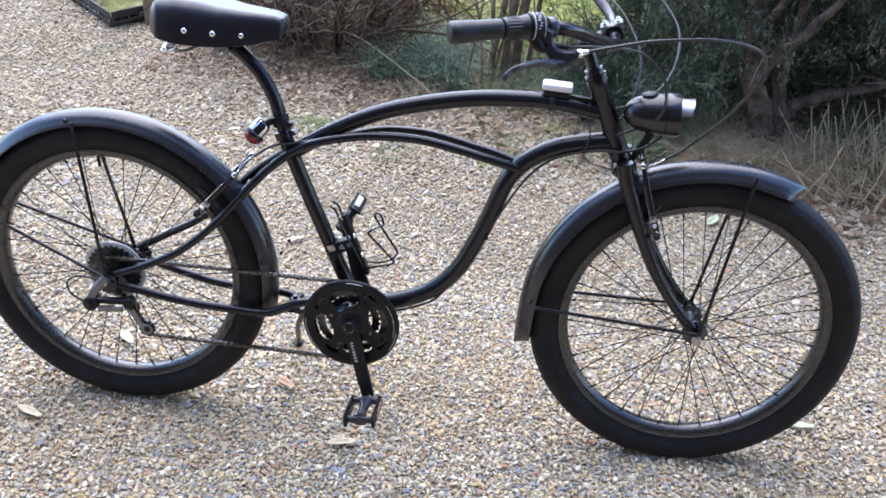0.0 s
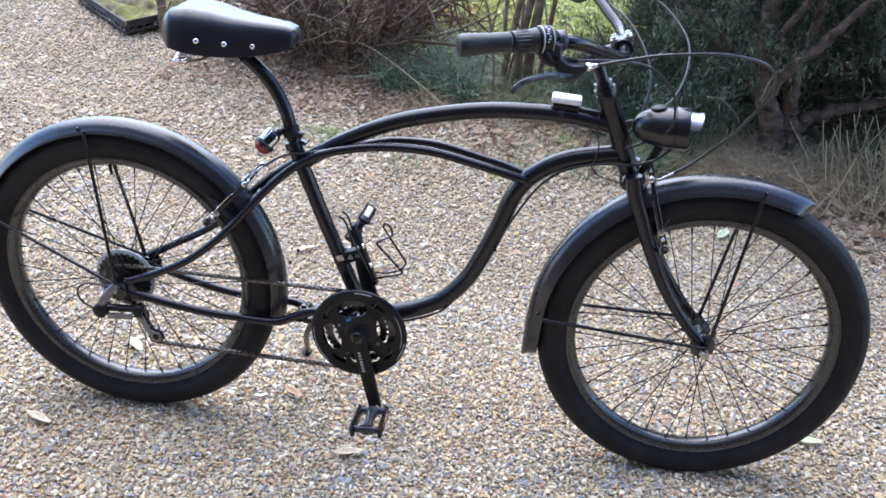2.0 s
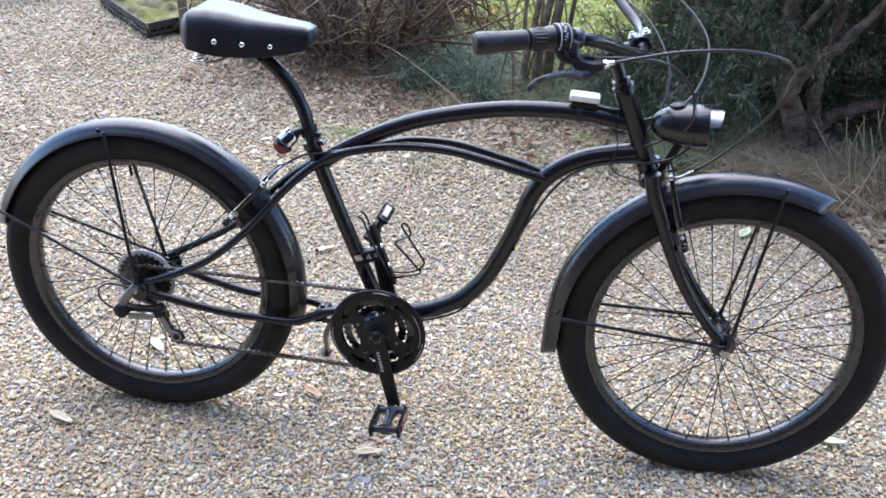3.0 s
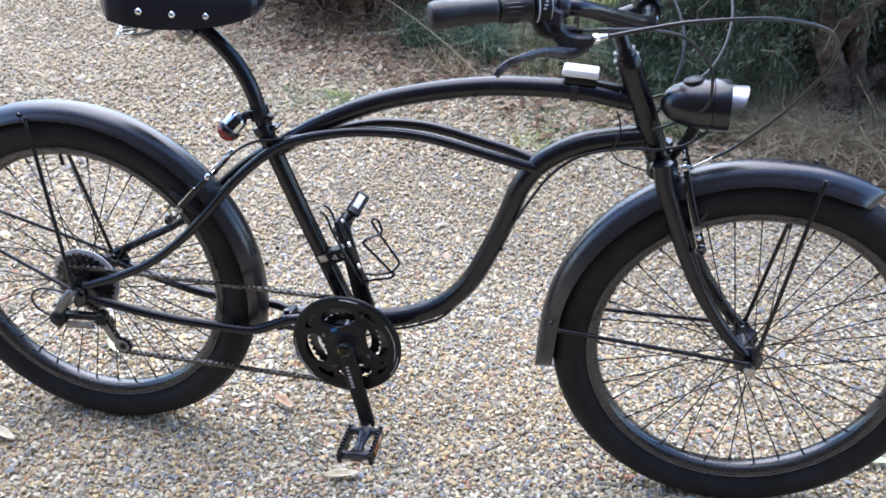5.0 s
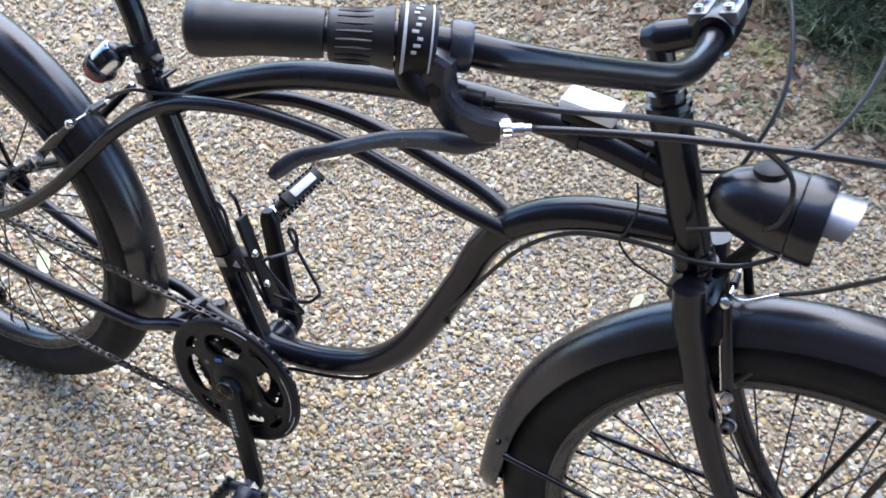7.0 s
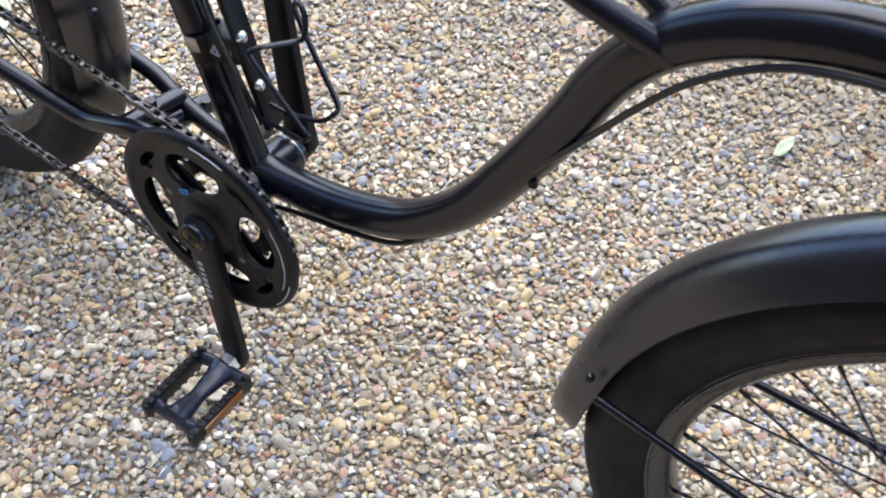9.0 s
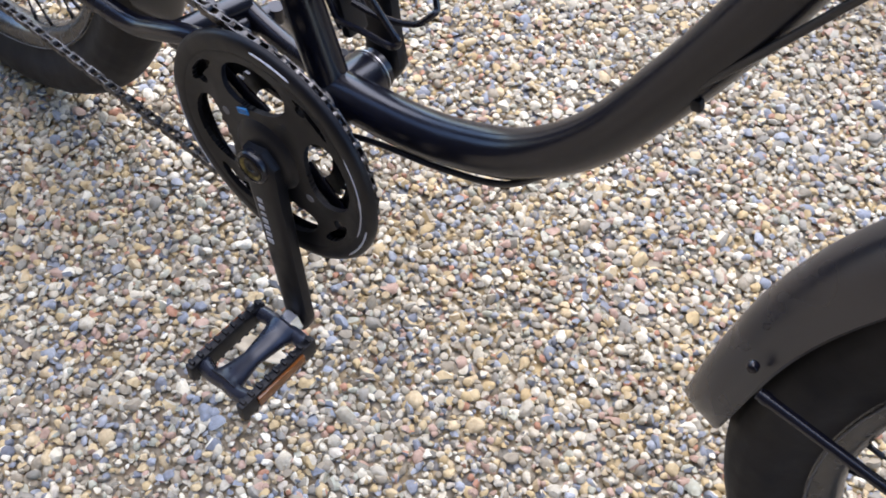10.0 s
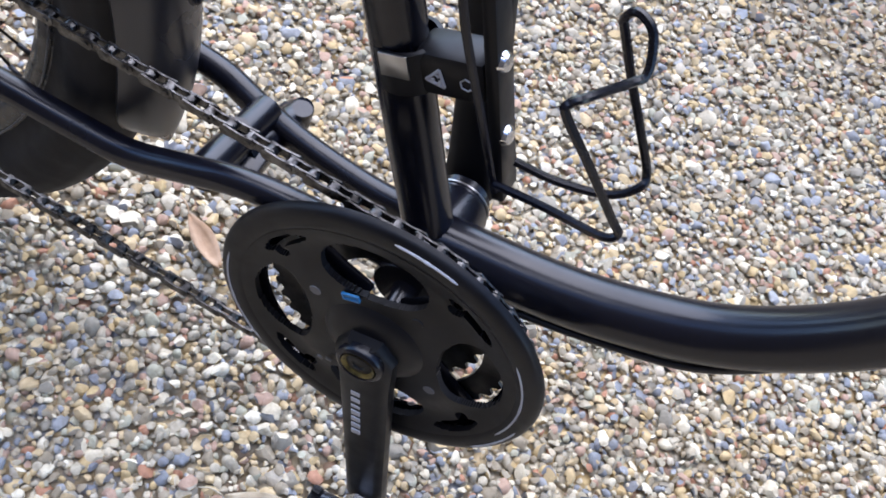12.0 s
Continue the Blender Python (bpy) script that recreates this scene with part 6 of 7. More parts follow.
# the maker's mark on the arm: plain bars
across = Vector((crank_dir.z, 0, -crank_dir.x))
for k, w in enumerate((0.0048, 0.0048, 0.0032, 0.0056, 0.0048, 0.0048, 0.0050)):
    c = P0 + crank_dir * (0.036 + 0.0072 * k) + across * 0.0035
    g = Geo()
    bar_box(g, (c.x, float(np.interp(k, [0, 6], [-0.0955, -0.0980])), c.z), (0.0062, 0.0009, w * 0.92), Matrix.Rotation(-radians(ca + 90), 4, "Y"))
    on_bike("print_bar", g, MARK, parent=arm)
g = Geo()
turn_b = Matrix.Rotation(radians(-25), 4, "Y")
blue_at = Vector((-0.0215, yg - 0.0040, zc + 0.0340))
for dx, dz, lx, lz in ((0, 0.0020, 0.011, 0.0012), (0, -0.0020, 0.011, 0.0012), (-0.0050, 0, 0.0012, 0.0034), (0.0050, 0, 0.0012, 0.0034)):
    bar_box(g, blue_at + turn_b @ Vector((dx, 0, dz)), (lx, 0.0016, lz), turn_b)
bar_box(g, blue_at + turn_b @ Vector((0, 0.0003, 0)), (0.0088, 0.0012, 0.0028), turn_b)
on_bike("blue_mark", g, BLUE, "small blue printed mark", parent=ring_guard)
P1 = Vector((0.0, 0.062, zc))
Q1 = Vector((-0.0455, 0.078, zc + 0.163))
on_bike("crank_arm", crank_arm(P1, Q1, 1), PLASTIC, "satin black crank arm pointing up")
g = Geo()
tube(g, [(0, -0.07, zc), (0, 0.07, zc)], 0.0085, 16, 1)
on_bike("spindle", g, PAINT)


def pedal(name, centre, sy, tilt, glass, glass_label):
    """A flat cage pedal; its spindle runs along y from the crank, outward by sy."""
    m = Matrix.Translation(centre) @ pose(0, 0, 0, 0, -tilt, 0)
    body = holder(name, bike, m @ Matrix.Diagonal((0.9, 0.93, 0.95, 1)))
    g = Geo()
    tube(g, [(0, 0.0, 0), (0, sy * 0.012, 0), (0, sy * 0.084, 0)], [0.0075, 0.0068, 0.0055], 14, 4)
    lathe(g, [(0.0055, -0.002), (0.0128, -0.0015), (0.0128, 0.009), (0.0055, 0.0095)], (0, sy * 0.004, 0), (0, sy, 0), 6)
    part("axle", g, CHROME, body, "bright steel pedal axle")
    g = Geo()
    pts = [(0, sy * 0.016, 0), (0, sy * 0.03, 0), (0, sy * 0.058, 0), (0, sy * 0.082, 0), (0, sy * 0.092, 0)]
    tube(g, pts, [0.019, 0.0135, 0.0095, 0.0145, 0.021], 16, 6, 0.7)
    part("core", g, LEVER, body, "waisted glossy grey pedal core", 60)
    for s in (-1, 1):
        g = Geo()
        bar_box(g, (s * 0.033, sy * 0.057, 0), (0.009, 0.094, 0.022), None, 0.25)
        for k in range(9):
            bar_box(g, (s * 0.033, sy * (0.016 + k * 0.0103), 0.0125), (0.007, 0.004, 0.004), None, 0.2)
            bar_box(g, (s * 0.033, sy * (0.016 + k * 0.0103), -0.0125), (0.007, 0.004, 0.004), None, 0.2)
        part("cage", g, PLASTIC, body)
        g = Geo()
        bar_box(g, (s * 0.0384, sy * 0.057, 0.001), (0.004, 0.058, 0.013), None, 0.2)
        part("reflector", g, glass, body, glass_label)
        for yk in (0.017, 0.088):
            g = Geo()
            tube(g, [(0, sy * yk, 0), (s * 0.016, sy * (yk + (0.003 if yk > 0.05 else -0.002)), 0), (s * 0.032, sy * yk, 0)], [0.0105, 0.0085, 0.0095], 10, 5, 0.85)
            part("strut", g, LEVER, body)
    return body


pedal("pedal", PED + Vector((0, -0.004, 0)), -1, 5, AMBER, "amber pedal reflector")
pedal("pedal", Q1 + Vector((0, 0.004, 0)), 1, 58, DISC, "cloudy white pedal reflector")

# rear cluster
CAS = (REAR[0], REAR[2])
cluster = holder("cassette", bike)
for k, (r, y) in enumerate(((0.060, -0.030), (0.053, -0.0345), (0.047, -0.039), (0.041, -0.0435), (0.035, -0.048), (0.030, -0.0525), (0.026, -0.057))):
    teeth, poly = int(r * 2 * math.pi / 0.0127), []
    for j in range(teeth * 4):
        a = 2 * math.pi * j / (teeth * 4)
        rr = r + (-0.002, 0.0024, 0.0027, -0.002)[j % 4]
        poly.append((rr * math.cos(a), rr * math.sin(a)))
    g = Geo()
    plate(g, poly, 0.0022, Matrix.Translation((CAS[0], y, CAS[1])), 0)
    part("sprocket", g, DARK_STEEL, cluster, "dark steel sprocket")
g = Geo()
lathe(g, [(0.066, -0.002), (0.069, -0.001), (0.069, 0.001), (0.066, 0.002), (0.03, 0.003), (0.03, -0.001)], (CAS[0], -0.0245, CAS[1]), (0, 1, 0), 64, closed=True)
part("spoke_disc", g, DISC, cluster, "cloudy plastic spoke protector")
g = Geo()
lathe(g, [(0.0, -0.003), (0.012, -0.003), (0.016, 0.0), (0.016, 0.006), (0.0, 0.006)], (CAS[0], -0.0625, CAS[1]), (0, 1, 0), 24)
part("lockring", g, PLASTIC, cluster)

# derailleur
der = holder("derailleur", bike)
g = Geo()
plate(g, [(-0.012, 0.016), (0.012, 0.016), (0.014, -0.008), (0.004, -0.024), (-0.012, -0.026), (-0.016, -0.01)], 0.006, Matrix.Translation((-0.5315, -0.076, 0.3304)))
part("hanger", g, PAINT, der)
g = Geo()
tube(g, [(-0.5398, -0.086, 0.3456), (-0.5558, -0.089, 0.3257), (-0.5719, -0.091, 0.3016)], [0.0085, 0.0105, 0.010], 12, 5, 0.7)
part("knuckle", g, GREY_ALLOY, der, "worn grey alloy knuckle", 60)
g = Geo()
lathe(g, [(0.0, -0.016), (0.013, -0.015), (0.0165, -0.012), (0.0165, 0.014), (0.0, 0.016)], (-0.5752, -0.086, 0.2841), (0, 1, 0), 20)
bar_box(g, (-0.5317, -0.084, 0.2909), (0.075, 0.018, 0.012), Matrix.Rotation(radians(-3), 4, "Y"), 0.3)
bar_box(g, (-0.4915, -0.08, 0.2895), (0.018, 0.026, 0.026), Matrix.Rotation(radians(25), 4, "Y"), 0.3)
part("body", g, PLASTIC, der, "black derailleur body", 60)
g = Geo()
bar_box(g, (-0.5306, -0.094, 0.2757), (0.058, 0.008, 0.013), Matrix.Rotation(radians(-3), 4, "Y"), 0.35)
part("link_plate", g, GREY_ALLOY, der, "silver alloy parallelogram plate")
JOCKEYS = ((-0.4982, 0.2682), (-0.4638, 0.2167))
for y in (-0.0545, -0.0675):
    g = Geo()
    loop = [(JOCKEYS[1][0] + 0.0135 * math.cos(radians(a)), JOCKEYS[1][1] + 0.0135 * math.sin(radians(a))) for a in range(60, -181, -24)]
    plate(g, [(-0.5077, 0.2681), (-0.5013, 0.2764), (-0.4918, 0.2724), (-0.4845, 0.2561), (-0.4731, 0.2315)] + loop + [(-0.4879, 0.2293), (-0.4983, 0.2507)], 0.0022, Matrix.Translation((0, y, 0)))
    part("cage_plate", g, GREY_ALLOY, der, "silver derailleur cage plate")
for (x, z), r in zip(JOCKEYS, (0.015, 0.0145)):
    g = Geo()
    poly = [((r + (0.0, 0.003, 0.003, 0.0)[j % 4]) * math.cos(2 * math.pi * j / 44), (r + (0.0, 0.003, 0.003, 0.0)[j % 4]) * math.sin(2 * math.pi * j / 44)) for j in range(44)]
    plate(g, poly, 0.005, Matrix.Translation((x, -0.061, z)), 0)
    lathe(g, [(0.0, -0.0095), (0.006, -0.009), (0.0075, -0.0075), (0.0075, 0.0)], (x, -0.061, z), (0, 1, 0), 12)
    part("jockey_wheel", g, PLASTIC, der)

# chain: link by link round sprocket, rings and jockey wheels
def arc(cx, cz, r, a0, a1, y, step=6):
    n = max(2, int(abs(a1 - a0) / step))
    return [Vector((cx + r * math.cos(radians(a0 + (a1 - a0) * i / n)), y, cz + r * math.sin(radians(a0 + (a1 - a0) * i / n)))) for i in range(n + 1)]


route = arc(0, zc, 0.0950, -100, 86, -0.0665) + arc(CAS[0], CAS[1], 0.041, 88, 262, -0.0435) + arc(*JOCKEYS[0], 0.0165, 95, -40, -0.061) + arc(*JOCKEYS[1], 0.0165, 160, 262, -0.061)
route.append(route[0].copy())
dist = [0.0]
for a, b in zip(route, route[1:]):
    dist.append(dist[-1] + (b - a).length)
n_l = int(dist[-1] / 0.0127)
pts = []
for k in range(n_l + 1):
    s_ = dist[-1] * k / n_l
    pts.append(Vector([float(np.interp(s_, dist, [p[c] for p in route])) for c in range(3)]))
g = Geo()
for k in range(n_l):
    a, b = pts[k], pts[k + 1]
    d = (b - a).normalized()
    m = Matrix.Translation((a + b) / 2) @ Matrix.Rotation(-math.atan2(d.z, d.x), 4, "Y")
    h, r = (b - a).length / 2, 0.0043
    outline = []
    for i in range(7):
        t = radians(-60 + 20 * i)
        outline.append((h + r * math.cos(t), r * math.sin(t)))
    outline.append((0.0, 0.0028))
    for i in range(7):
        t = radians(120 + 20 * i)
        outline.append((-h + r * math.cos(t), r * math.sin(t)))
    outline.append((0.0, -0.0028))
    for s in (-1, 1):
        plate(g, outline, 0.0011, m @ Matrix.Translation((0, s * (0.0034 if k % 2 else 0.0022), 0)), 0)
    tube(g, [a + Vector((0, -0.0044, 0)), a + Vector((0, 0.0044, 0))], 0.0019, 7, 1)
    tube(g, [a + Vector((0, -0.0018, 0)), a + Vector((0, 0.0018, 0))], 0.0037, 9, 1)
on_bike("chain", g, CHAIN, "greasy steel roller chain", 40)

# --- kickstand ---
stand = holder("kickstand", bike)
tagged(stand, "black kickstand leg swung down")
g = Geo()
tube(g, [(-0.1300, 0.070, 0.2585), (-0.1340, 0.078, 0.2450), (-0.1480, 0.100, 0.2080), (-0.1774, 0.1421, 0.1385), (-0.1969, 0.2198, 0.0469), (-0.2031, 0.2348, 0.0283)], [0.0085, 0.0085, 0.008, 0.007, 0.007, 0.0085], 14, 5)
part("leg", g, PAINT, stand)
g = Geo()
lathe(g, [(0.0, -0.012), (0.011, -0.012), (0.013, -0.008), (0.013, 0.006), (0.0, 0.008)], (-0.2033, 0.237, 0.0262), (-0.05, 0.5, -0.9), 16)
part("foot", g, GRIP, stand, "black rubber foot")
g = Geo()
bar_box(g, (-0.1380, 0.0, 0.2725), (0.036, 0.030, 0.012), None, 0.25)
part("top_plate", g, PAINT, stand)
g = Geo()
tube(g, [(-0.1370, 0.0, 0.2700), (-0.1330, 0.03, 0.2650), (-0.1300, 0.066, 0.2590)], [0.0130, 0.0125, 0.0105], 14, 4)
part("pivot_arm", g, PAINT, stand)
g = Geo()
lathe(g, [(0.0, 0.0065), (0.0055, 0.0065), (0.0062, 0.0055), (0.0062, 0.0), (0.0100, 0.0), (0.0100, -0.002), (0.0, -0.002)], (-0.1420, 0.0, 0.2975), (0, 0, 1), 6)
part("mount_bolt", g, PAINT, stand)
g = Geo()
tube(g, [(-0.1262, 0.060, 0.2560), (-0.1264, 0.060, 0.2720)], [0.0075, 0.0075], 14, 1)
part("stop_pin", g, PAINT, stand)

# --- bottle cage on the seat tube ---
cage = holder("bottle_cage", bike)
g = Geo()
st_dir = Vector((-0.39, 0, 0.92)).normalized()
base = Vector((-0.0539, 0, 0.4324))
lathe(g, [(0.0158, -0.013), (0.0185, -0.0125), (0.0185, 0.0125), (0.0158, 0.013)], base, st_dir, 28, closed=True)
fwd = Vector((0.92, 0, 0.39))
bar_box(g, base + fwd * 0.028, (0.04, 0.026, 0.027), Matrix.Rotation(radians(-23), 4, "Y"), 0.2)
part("clamp", g, PLASTIC, cage, "black plastic tube clamp")
g = Geo()
rail0, rail1 = Vector((0.0241, -0.004, 0.3754)), Vector((-0.0333, -0.004, 0.521))
rd = (rail1 - rail0).normalized()
ra = math.degrees(math.atan2(rd.x, rd.z))
bar_box(g, (rail0 + rail1) / 2, (0.008, 0.02, 0.145), Matrix.Rotation(radians(ra), 4, "Y"), 0.25)
part("back_rail", g, PLASTIC, cage)
for t in (0.32, 0.62):
    g = Geo()
    c = rail0.lerp(rail1, t) + Vector((0.004, -0.004, 0.002))
    lathe(g, [(0.0, 0.003), (0.004, 0.0025), (0.006, 0.0), (0.006, -0.004)], c, (0.9, -0.25, 0.37), 14)
    part("bolt", g, CHROME, cage, "domed chrome bolt")
g = Geo()
tube(g, [(0.0158, -0.018, 0.3976), (0.0461, -0.025, 0.4101), (0.0755, -0.034, 0.423), (0.0819, -0.0325, 0.4292), (0.0752, -0.0335, 0.4373), (0.0508, -0.038, 0.4671), (0.0302, -0.0405, 0.49), (0.0292, -0.0385, 0.4951), (0.0346, -0.033, 0.4983), (0.048, -0.01, 0.4969), (0.0528, -0.003, 0.4991), (0.0496, 0.003, 0.5083), (0.0439, 0.007, 0.5159), (0.0351, 0.01, 0.5174), (0.0313, 0.012, 0.5092), (0.0348, 0.011, 0.5031), (0.0478, 0.01, 0.4833), (0.0659, 0.009, 0.4574), (0.0809, 0.008, 0.4351), (0.0816, 0.002, 0.4289), (0.0698, -0.002, 0.4166), (0.0431, -0.004, 0.4082), (0.0196, -0.006, 0.408)], 0.0024, 8, 6)
part("wire_hoop", g, PAINT, cage, "bent black wire hoop")
for y in (-0.016, 0.01):
    g = Geo()
    tube(g, [(0.018, y, 0.39), (0.0, y - 0.004, 0.43), (-0.03, y - 0.006, 0.49), (-0.045, y - 0.002, 0.525), (-0.058, y, 0.535)], 0.0024, 8, 5)
    part("wire_prong", g, PAINT, cage)
g = Geo()
bar_box(g, base + Vector((-0.002, -0.0182, 0.006)), (0.016, 0.0012, 0.014), Matrix.Rotation(radians(-23), 4, "Y"), 0.2)
part("silver_label", g, STEEL, cage, "worn silver label")
g = Geo()
bc = base + fwd * 0.0215 + Vector((0, -0.0137, 0.0))
for k in range(3):
    a, b = (bc + Vector((0.006 * math.cos(radians(95 + 120 * j)), 0, 0.006 * math.sin(radians(95 + 120 * j)))) for j in (k, k + 1))
    tube(g, [a, b], 0.0009, 6, 1)
for j in range(3):
    p_ = bc + Vector((0.0024 * math.cos(radians(95 + 120 * j)), -0.0002, 0.0024 * math.sin(radians(95 + 120 * j))))
    bar_box(g, p_, (0.0026, 0.0010, 0.0016), Matrix.Rotation(radians(25 - 60 * j), 4, "Y"))
part("triangle_badge", g, MARK, cage, "white triangle badge with a small pattern")
g = Geo()
hexa = [bc + fwd * 0.0165 + Vector((0.0036 * math.cos(radians(60 * j)), 0, 0.0036 * math.sin(radians(60 * j)))) for j in range(7)]
tube(g, hexa, 0.0005, 5, 1)
part("hexagon_mark", g, MARK, cage, "small white outlined hexagon")

# --- tail lamp ---
tail = holder("tail_lamp", bike)
tagged(tail, "black tail lamp with chrome strips and a red lens")
td = Vector((-0.60, -0.30, -0.68)).normalized()
t0 = Vector((-0.1905, -0.017, 0.7075))
side_l = td.cross(Vector((0, 1, 0))).normalized()
out = side_l.cross(td).normalized()
out = out if out.y < 0 else -out
g = Geo()
lathe(g, [(0.0, -0.002), (0.011, -0.001), (0.0150, 0.004), (0.0165, 0.012), (0.0165, 0.028), (0.0, 0.028)], t0, td, 28)
part("body", g, GLOSS, tail, "glossy black lamp body", 50)
g = Geo()
lathe(g, [(0.0165, 0.0265), (0.0205, 0.0285), (0.0212, 0.0310), (0.0212, 0.0350), (0.0198, 0.0375), (0.0165, 0.0375)], t0, td, 32, closed=True)
part("collar", g, GLOSS, tail, "flared black lens collar", 50)
g = Geo()
lathe(g, [(0.0, 0.0530), (0.0070, 0.0522), (0.0130, 0.0492), (0.0180, 0.0435), (0.0198, 0.0360), (0.0, 0.0360)], t0, td, 32)
part("lens", g, RED, tail, "red tail lamp lens", 50)
for k, wide, h0, h1 in ((0.95, 0.50, 0.000, 0.027), (-0.75, 0.36, 0.003, 0.030)):
    vs, fs, n_a = [], [], 9
    for r in (0.0166, 0.0182):
        for h in (h0, h0 + 0.004, h1):
            for i in range(n_a):
                a = k + wide * (2 * i / (n_a - 1) - 1)
                rr = r - (0.0022 if h == h0 else 0.0)
                vs.append(t0 + td * h + rr * (math.cos(a) * out - math.sin(a) * side_l))
    for i, j in product(range(2), range(n_a - 1)):
        a = i * n_a + j
        fs += [(a, a + 1, a + n_a + 1, a + n_a), (3 * n_a + a, 3 * n_a + a + n_a, 3 * n_a + a + n_a + 1, 3 * n_a + a + 1)]
    for j in range(n_a - 1):
        for a in (j, 2 * n_a + j):
            fs.append((a, a + 1, 3 * n_a + a + 1, 3 * n_a + a))
    for i in range(2):
        for a in (i * n_a, i * n_a + n_a - 1):
            fs.append((a, a + n_a, 3 * n_a + a + n_a, 3 * n_a + a))
    part("trim", Geo().add(vs, fs), CHROME, tail, "chrome trim strip")
for k in (0.28, 0.0):
    g = Geo()
    bar_box(g, t0 + td * 0.015 + 0.0172 * (math.cos(k) * out - math.sin(k) * side_l), (0.012, 0.0045, 0.0045), Matrix.Rotation(radians(-41), 4, "Y"))
    part("switch_rib", g, PLASTIC, tail)
g = Geo()
tube(g, [t0 + td * 0.010, (-0.1800, -0.010, 0.7085), (-0.1655, -0.002, 0.7070)], [0.0080, 0.0075, 0.0065], 12, 4)
part("neck", g, PLASTIC, tail)
g = Geo()
lathe(g, [(0.0140, -0.011), (0.0176, -0.0105), (0.0182, -0.009), (0.0182, 0.009), (0.0176, 0.0105), (0.0140, 0.011)], (-0.1646, 0, 0.7095), (-0.30, 0, 0.95), 28, closed=True)
band = part("clamp_band", g, PLASTIC, tail, "black clamp band round the seat post")
g = Geo()
bar_box(g, (-0.1440, -0.004, 0.7040), (0.014, 0.016, 0.011), Matrix.Rotation(radians(15), 4, "Y"), 0.3)
part("clamp_lug", g, PLASTIC, band)

# --- small box on the top tube ---
box_ = holder("mount_box", bike)
g = Geo()
bar_box(g, (0.3874, 0, 0.8155), (0.05, 0.030, 0.013), Matrix.Rotation(radians(3), 4, "Y"), 0.2)
part("base", g, PLASTIC, box_)
g = Geo()
bar_box(g, (0.3877, 0, 0.8275), (0.058, 0.036, 0.0135), Matrix.Rotation(radians(3), 4, "Y"), 0.3)
part("lid", g, WHITE, box_, "glossy white plastic lid")
g = Geo()
lathe(g, [(0.0168, -0.006), (0.0188, -0.006), (0.0188, 0.006), (0.0168, 0.006)], (0.3793, 0, 0.7948), (1, 0, -0.03), 24, closed=True)
part("strap", g, GRIP, box_)
g = Geo()
bar_box(g, (0.4394, 0, 0.807), (0.062, 0.014, 0.007), Matrix.Rotation(radians(7), 4, "Y"), 0.3)
part("tongue", g, PLASTIC, box_)

# --- cables ---
def cable(points, r=0.0024, label=""):
    return on_bike("cable", tube(Geo(), points, r, 8, 9), CABLE, label, 0)


cable([(0.4292, -0.3064, 0.9778), (0.482, -0.2980, 0.9895), (0.5424, -0.2873, 0.9996), (0.6414, -0.2477, 0.9978), (0.7178, -0.191, 0.9689), (0.7399, -0.1214, 0.9071), (0.7047, -0.06, 0.8141), (0.6447, -0.025, 0.7344), (0.6100, -0.012, 0.7020)], 0.0026, "black front brake cable in a wide loop")
cable([(0.3960, -0.2952, 0.9800), (0.4389, -0.2733, 0.9779), (0.4892, -0.2305, 0.9681), (0.5337, -0.1696, 0.9422), (0.5738, -0.1, 0.8885), (0.588, -0.062, 0.8429), (0.5837, -0.058, 0.804), (0.5505, -0.03, 0.768), (0.5094, -0.026, 0.7476)])
cable([(0.4292, 0.3064, 0.9778), (0.482, 0.2930, 0.9880), (0.5578, 0.2551, 0.9745), (0.6134, 0.1749, 0.9261), (0.6178, 0.1107, 0.8744), (0.5909, 0.06, 0.8247), (0.537, 0.03, 0.7948), (0.4768, 0.02, 0.7766)])
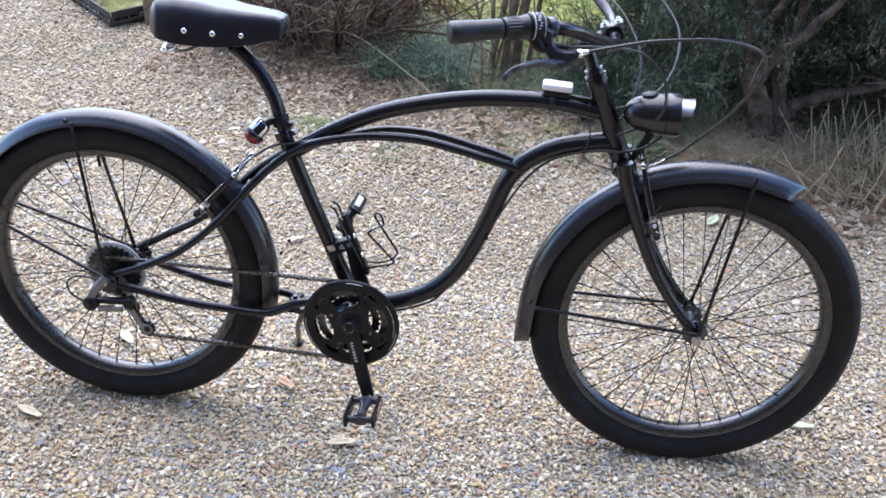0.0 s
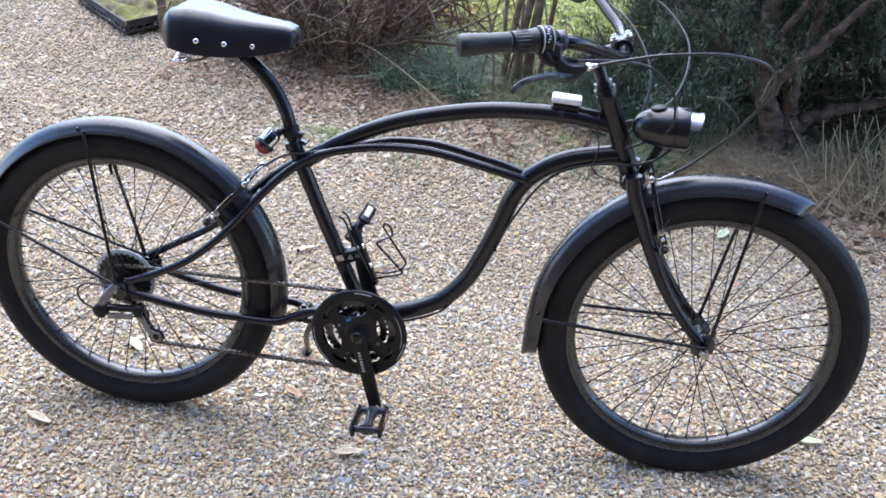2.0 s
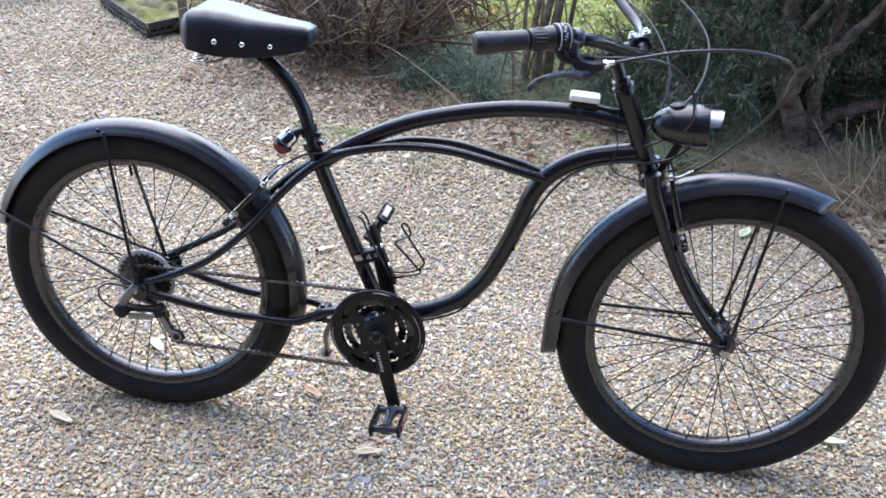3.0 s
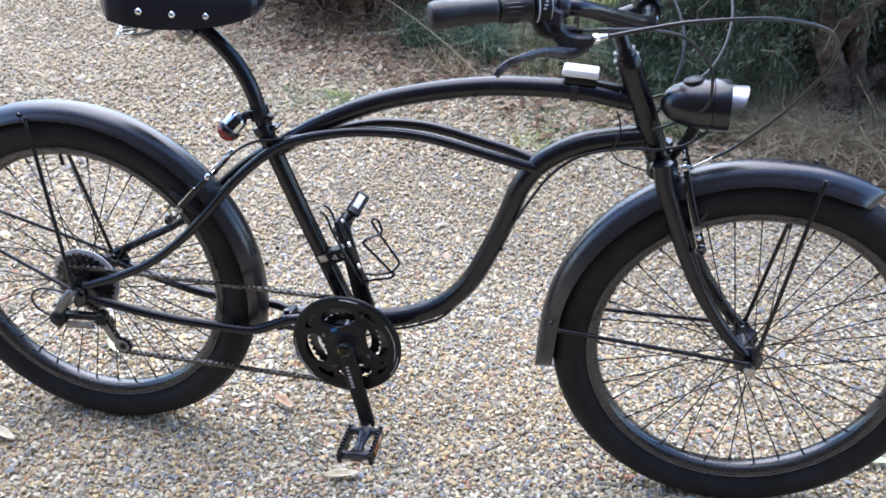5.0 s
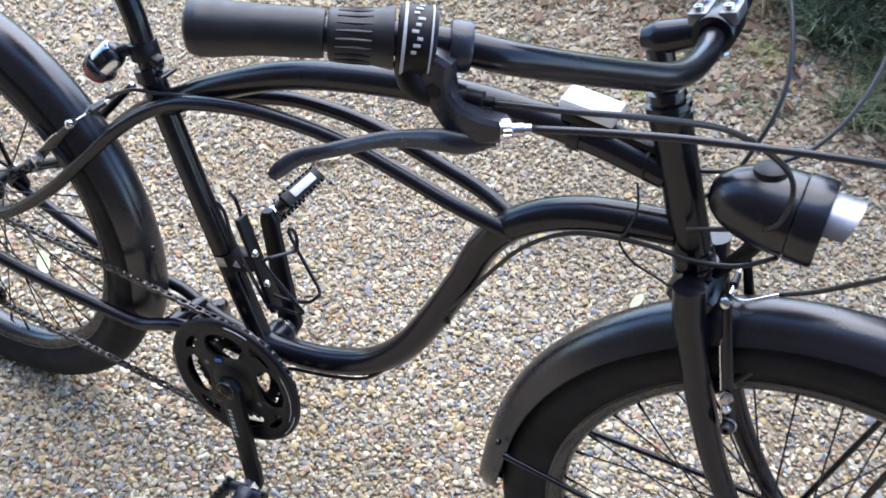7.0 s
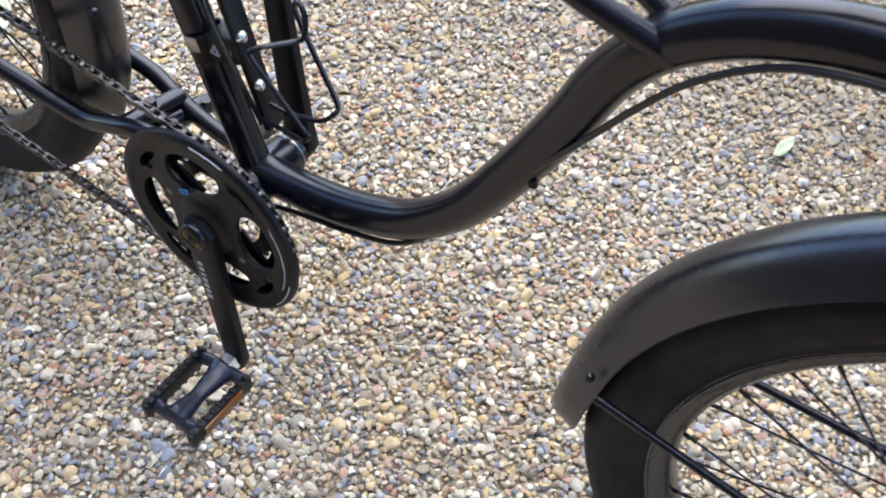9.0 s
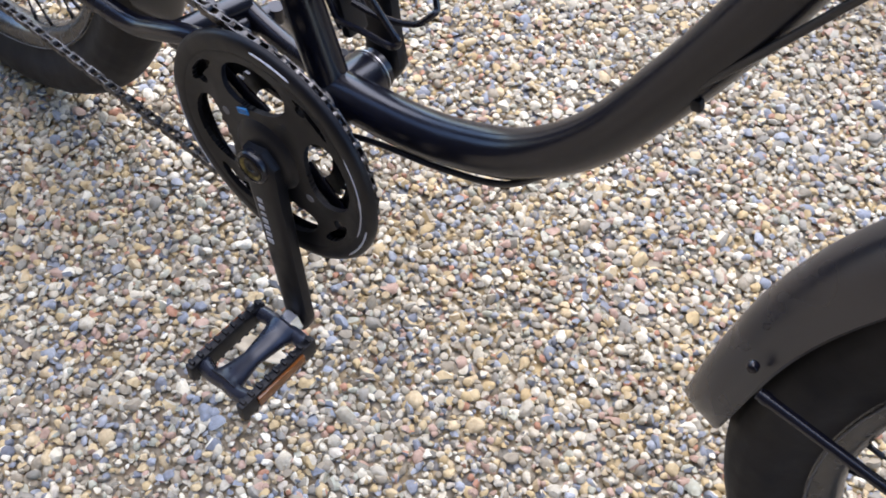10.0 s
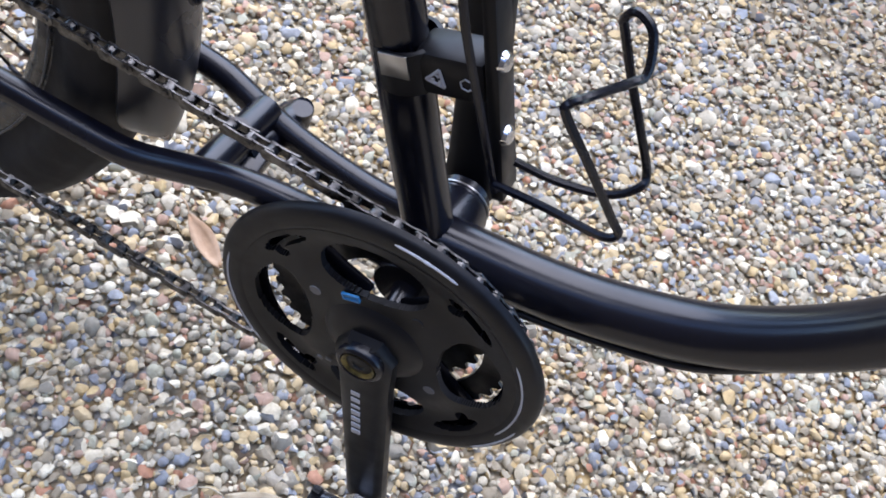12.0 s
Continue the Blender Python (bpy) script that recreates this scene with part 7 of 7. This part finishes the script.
cable([(0.3960, 0.2952, 0.9800), (0.4363, 0.2605, 0.972), (0.5013, 0.1749, 0.942), (0.5449, 0.09, 0.8732), (0.5365, 0.04, 0.8028), (0.5059, 0.026, 0.747), (0.465, 0.021, 0.7115)])
cable([(0.5955, -0.03, 0.7547), (0.5645, -0.028, 0.7283), (0.5237, -0.026, 0.715), (0.4779, -0.022, 0.7108), (0.4268, -0.018, 0.6985), (0.3877, -0.015, 0.6801), (0.3525, -0.015, 0.6484), (0.3273, -0.015, 0.6116), (0.2956, -0.015, 0.5544), (0.266, -0.014, 0.5014), (0.2373, -0.014, 0.4402), (0.2119, -0.013, 0.3954), (0.17, -0.012, 0.3382), (0.1133, -0.011, 0.3082), (0.0547, -0.012, 0.2903), (0.0102, -0.01, 0.2685)], 0.0026)
cable([(0.4504, -0.012, 0.7699), (0.4586, -0.022, 0.7475), (0.4552, -0.026, 0.722), (0.4493, -0.02, 0.7016), (0.467, -0.02, 0.6833), (0.5076, -0.026, 0.6753), (0.5236, -0.03, 0.6611)], 0.0013, "thin lamp wire")
cable([(-0.2180, -0.018, 0.6330), (-0.2065, -0.02, 0.6405), (-0.1905, -0.022, 0.6521), (-0.1643, -0.022, 0.6646), (-0.1279, -0.018, 0.6698), (-0.0551, -0.014, 0.6885)], 0.0025)
cable([(-0.524, -0.082, 0.3314), (-0.5557, -0.088, 0.3433), (-0.5983, -0.09, 0.3469), (-0.6229, -0.09, 0.3321), (-0.623, -0.09, 0.3083), (-0.6039, -0.09, 0.2909), (-0.5784, -0.088, 0.2809)], 0.0024)
g = Geo()
bar_box(g, (0.2725, -0.012, 0.4953), (0.007, 0.006, 0.008), Matrix.Rotation(radians(-22), 4, "Y"), 0.3)
on_bike("cable_clip", g, PLASTIC)
for p, r in (((0.4523, 0, 0.7147), 0.0205), ((0.4541, 0, 0.7871), 0.0178)):
    g = Geo()
    lathe(g, [(r - 0.003, -0.0013), (r, -0.0013), (r, 0.0013), (r - 0.003, 0.0013)], p, (0.42, 0, 0.9) if p[2] < 0.6 else (1, 0, 0.1), 20, closed=True)
    on_bike("cable_tie", g, PLASTIC)
